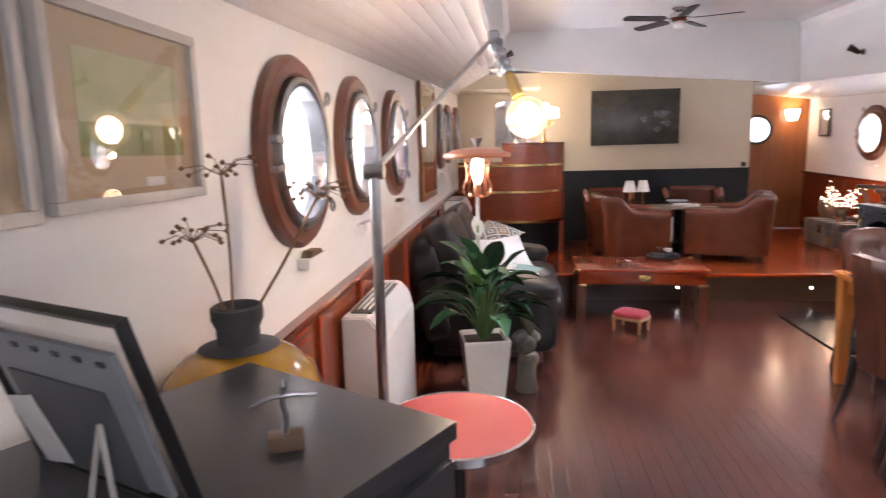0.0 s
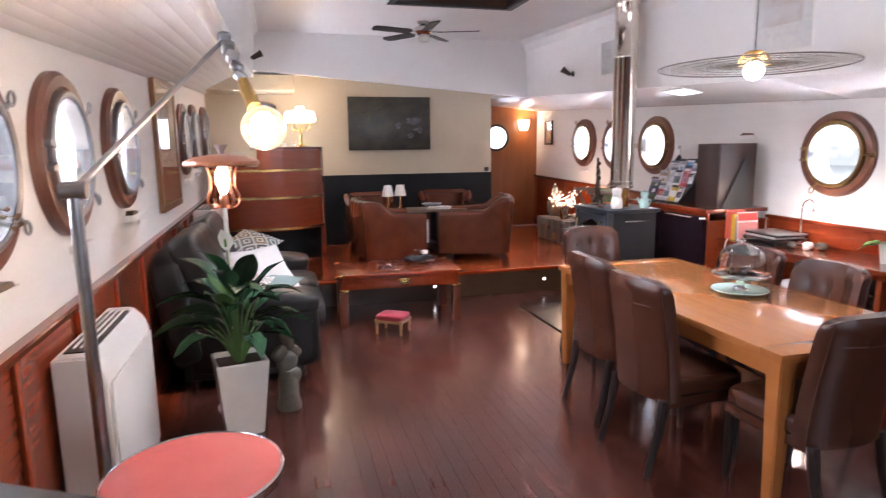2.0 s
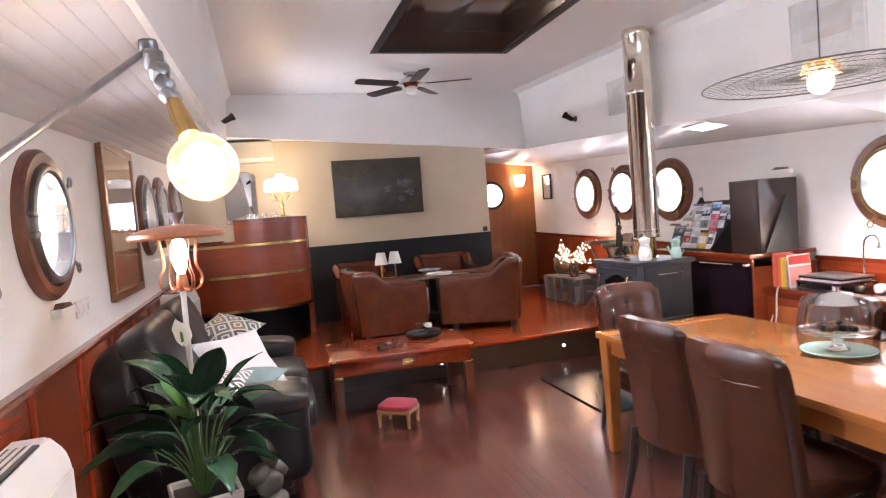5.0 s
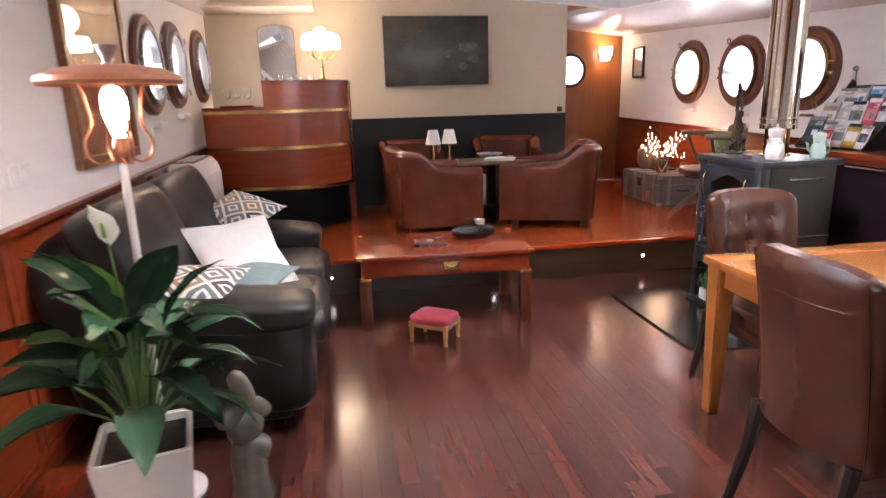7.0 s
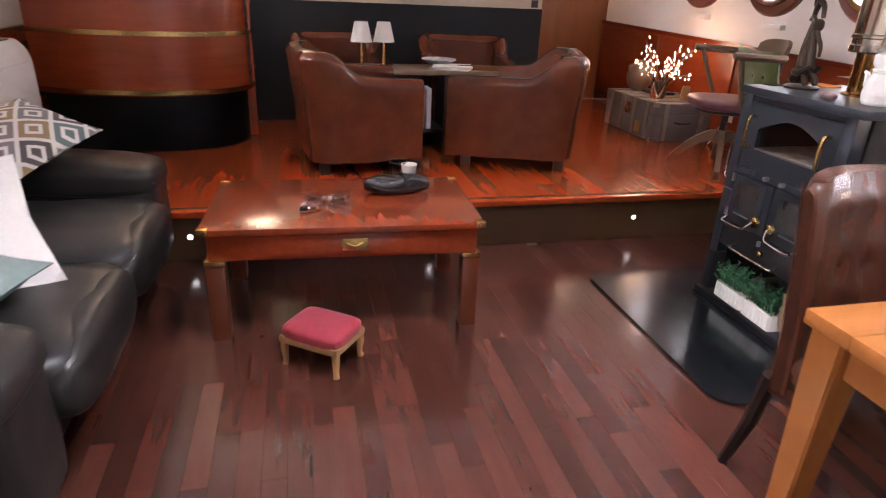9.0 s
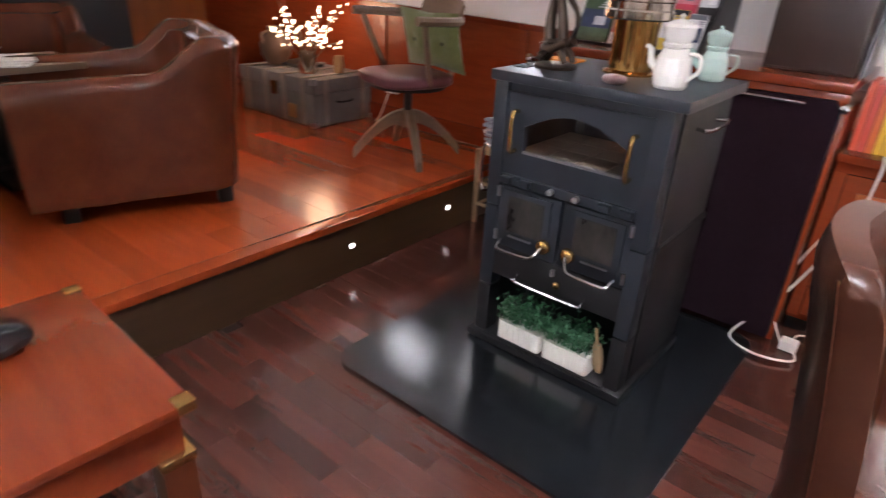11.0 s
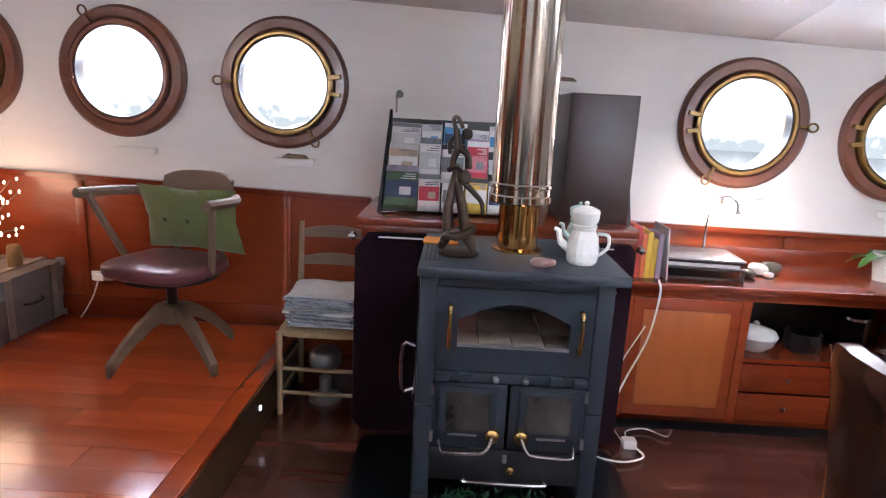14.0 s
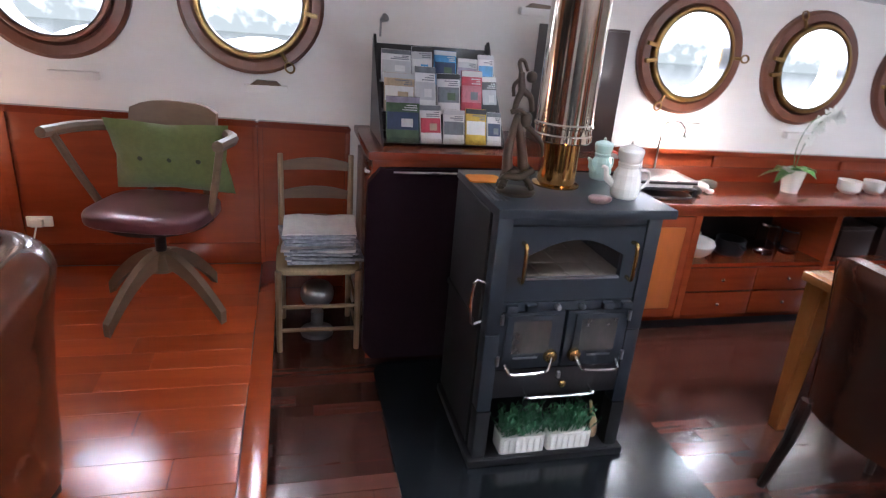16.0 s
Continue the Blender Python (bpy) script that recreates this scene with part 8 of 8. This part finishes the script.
fairy_vase(3.80, 6.76)
jg = thing("jug", "brown earthenware jug standing on the trunk", "jug", 3.86, 7.18, ZT)
part("body", lathe([(0.06, 0), (0.10, 0.06), (0.11, 0.13), (0.085, 0.20), (0.05, 0.23), (0.055, 0.25), (0.048, 0.25), (0.04, 0.22)], 28), M_JUG, jg)
part("handle", tube(curve_pts([(-0.06, 0, 0.22), (-0.11, 0, 0.20), (-0.10, 0, 0.13)], 4), 0.010, 8), M_JUG, jg)
cn = thing("wooden_cup", "small turned wooden cup on the trunk", "cup", 3.98, 6.66, ZT)
part("body", lathe([(0.032, 0), (0.036, 0.05), (0.03, 0.10), (0.024, 0.11), (0.02, 0.09)], 20), M_GILT, cn)
bk = thing("book", "dark book lying on the trunk", "book", 3.95, 7.02, ZT)
part("cover", box(-0.09, 0.09, -0.13, 0.13, 0, 0.02, 0.002), M_BLACKPLASTIC, bk)
part("pages", box(-0.088, 0.092, -0.126, 0.126, 0.003, 0.017), M_PAPER, bk)


# ---- on the coffee table ----
CT = 0.4735
cg = thing("leather_bag", "rolled black glossy bag on the coffee table", "bag", 1.36, 4.84, CT, 8)
part("roll", pad(0.30, 0.105, 0.085, 3, 16, 0.0, 0.016, m=pose(0, 0, 0.036), power_z=1.5), M_VINYL, cg)
part("strap", box(0.02, 0.038, -0.056, 0.056, 0.02, 0.084, 0.01), M_VINYL, cg)
cup = thing("paper_cup", "white paper cup standing on the coffee table", "cup", 1.44, 4.97, CT)
part("body", lathe([(0.027, 0), (0.036, 0.085), (0.038, 0.088), (0.034, 0.088), (0.024, 0.004)], 24), M_WHITECER, cup)
gb2 = thing("wire_basket", "small dark wire ring beside the cup", "basket", 1.40, 5.03, CT)
part("rim", tube([(0.042 * math.cos(a), 0.042 * math.sin(a), 0.085) for a in [k * math.pi / 10 for k in range(20)]], 0.003, 5, closed=True), M_BLACKPLASTIC, gb2)
for k in range(6):
    a = k * math.pi / 3
    part("wire", tube([(0.04 * math.cos(a), 0.04 * math.sin(a), 0.0), (0.042 * math.cos(a), 0.042 * math.sin(a), 0.085)], 0.002, 5), M_BLACKPLASTIC, gb2)
gf = thing("glass_ornament", "clear cut glass ornament with four leaves", "ornament", 1.05, 4.72, CT, 20)
for k in range(4):
    a = 20 + 90 * k
    part("leaf", extrude_outline([(0.012, -0.008), (0.05, -0.022), (0.095, -0.014), (0.115, 0.0), (0.095, 0.014), (0.05, 0.022), (0.012, 0.008)], 0.0, 0.018), M_CHROME if k % 2 else M_GLASS, gf, at=pose(0, 0, 0, 0, 0, a))
part("centre", lathe([(0.018, 0), (0.02, 0.02), (0.01, 0.028)], 14), M_CHROME, gf)
gf.scale = (1.25, 1.25, 1.1)


# ---- on the dining table ----
DT = 0.7055
ck = thing("cake_stand", "two-tier glass stand with dark fruit under a dome", "cake stand", 2.60, 2.18, DT)
part("plate", lathe([(0.05, 0), (0.135, 0.008), (0.15, 0.018), (0.148, 0.022), (0.13, 0.013), (0.01, 0.006)], 36), mat("pale_green_glass", (0.55, 0.70, 0.60), 0.06, second=(0.45, 0.62, 0.52), scale=(9, 9, 9)), ck, "pale green glass plate")
part("stem", lathe([(0.05, 0.02), (0.025, 0.035), (0.02, 0.07), (0.045, 0.085)], 24), M_GLASS, ck)
part("bowl", lathe([(0.045, 0.086), (0.14, 0.095), (0.155, 0.11), (0.15, 0.112), (0.13, 0.10), (0.01, 0.094)], 36), M_GLASS, ck)
part("dome", lathe([(0.125, 0.113), (0.128, 0.16), (0.11, 0.23), (0.06, 0.27), (0.012, 0.28), (0.016, 0.30), (0.002, 0.31), (0.001, 0.278), (0.058, 0.266), (0.107, 0.228), (0.124, 0.16), (0.121, 0.113)], 36, cap=False), M_GLASS, ck, "clear glass dome")
rf = random.Random(6)
for k in range(14):
    a, r = rf.uniform(0, 6.28), rf.uniform(0, 0.08)
    part("fruit", pad(0.04, 0.035, 0.03, 2.2, 3, m=pose(r * math.cos(a), r * math.sin(a), 0.118), power_z=1.2), M_JUG if k % 3 else M_BLACKPLASTIC, ck)


# ---- floor planks, last ----
def planks(owner, name, x0, x1, y0, y1, width, lengths, m, ztop, rng, near=None, m_rest=None):
    """Boards laid along y; those outside the stretch near are joined into one."""
    rest = bmesh.new()
    meshes = {}
    nx = round((x1 - x0) / width)
    w = (x1 - x0) / nx
    for i in range(nx):
        y = y0 - rng.uniform(0, lengths[0])
        while y < y1 - 0.01:
            L = rng.choice(lengths)
            a, c = max(y, y0), min(y + L, y1)
            y += L
            if c - a < 0.06:
                continue
            xm = x0 + w * (i + 0.5)
            if near and not (near[0] < xm < near[1] and near[2] < (a + c) / 2 < near[3]):
                u, g = w / 2 - 0.0003, 0.0005
                lo = [rest.verts.new((xm + p * u, q, ztop - 0.004)) for p, q in ((-1, a + 0.0003), (1, a + 0.0003), (1, c - 0.0003), (-1, c - 0.0003))]
                hi = [rest.verts.new((xm + p * (u - g), q, ztop + 0.002)) for p, q in ((-1, a + 0.0008), (1, a + 0.0008), (1, c - 0.0008), (-1, c - 0.0008))]
                rest.faces.new(hi)
                for k in range(4):
                    rest.faces.new((lo[k], lo[(k + 1) % 4], hi[(k + 1) % 4], hi[k]))
                continue
            key = round(c - a, 2)
            if key not in meshes:
                b = box(-w / 2 + 0.0003, w / 2 - 0.0003, -(c - a) / 2 + 0.0003, (c - a) / 2 - 0.0003, -0.008, 0.0)
                top = [e for e in b.edges if all(v.co.z > -0.001 for v in e.verts)]
                bmesh.ops.bevel(b, geom=top, offset=0.0005, segments=1, affect="EDGES")
                meshes[key] = mesh_of(name, b, m)
            o = new(name, meshes[key])
            o.parent = owner
            o.location = (xm, (a + c) / 2, ztop + 0.002)
    if near:
        tagged(part("planks", rest, m_rest, owner), kind="stuff")


planks(floor_ob, "plank", XL + 0.04, XR, -1.0, YSTEP - 0.001, 0.072, (0.42, 0.5, 0.56), M_FLOOR, 0.0 - 0.002, random.Random(11), (0.3, 2.55, 1.9, 5.3), M_FLOOR_REST)
planks(plat_ob, "plank", XL + 0.04, XR - 0.04, YSTEP + 0.062, YTV - 0.02, 0.122, (0.9, 1.2), M_PLAT, ZP - 0.002, random.Random(12))
planks(plat_ob, "plank", 3.04, XR - 0.04, YTV - 0.018, YB - 0.01, 0.122, (1.2,), M_PLAT, ZP - 0.002, random.Random(13))
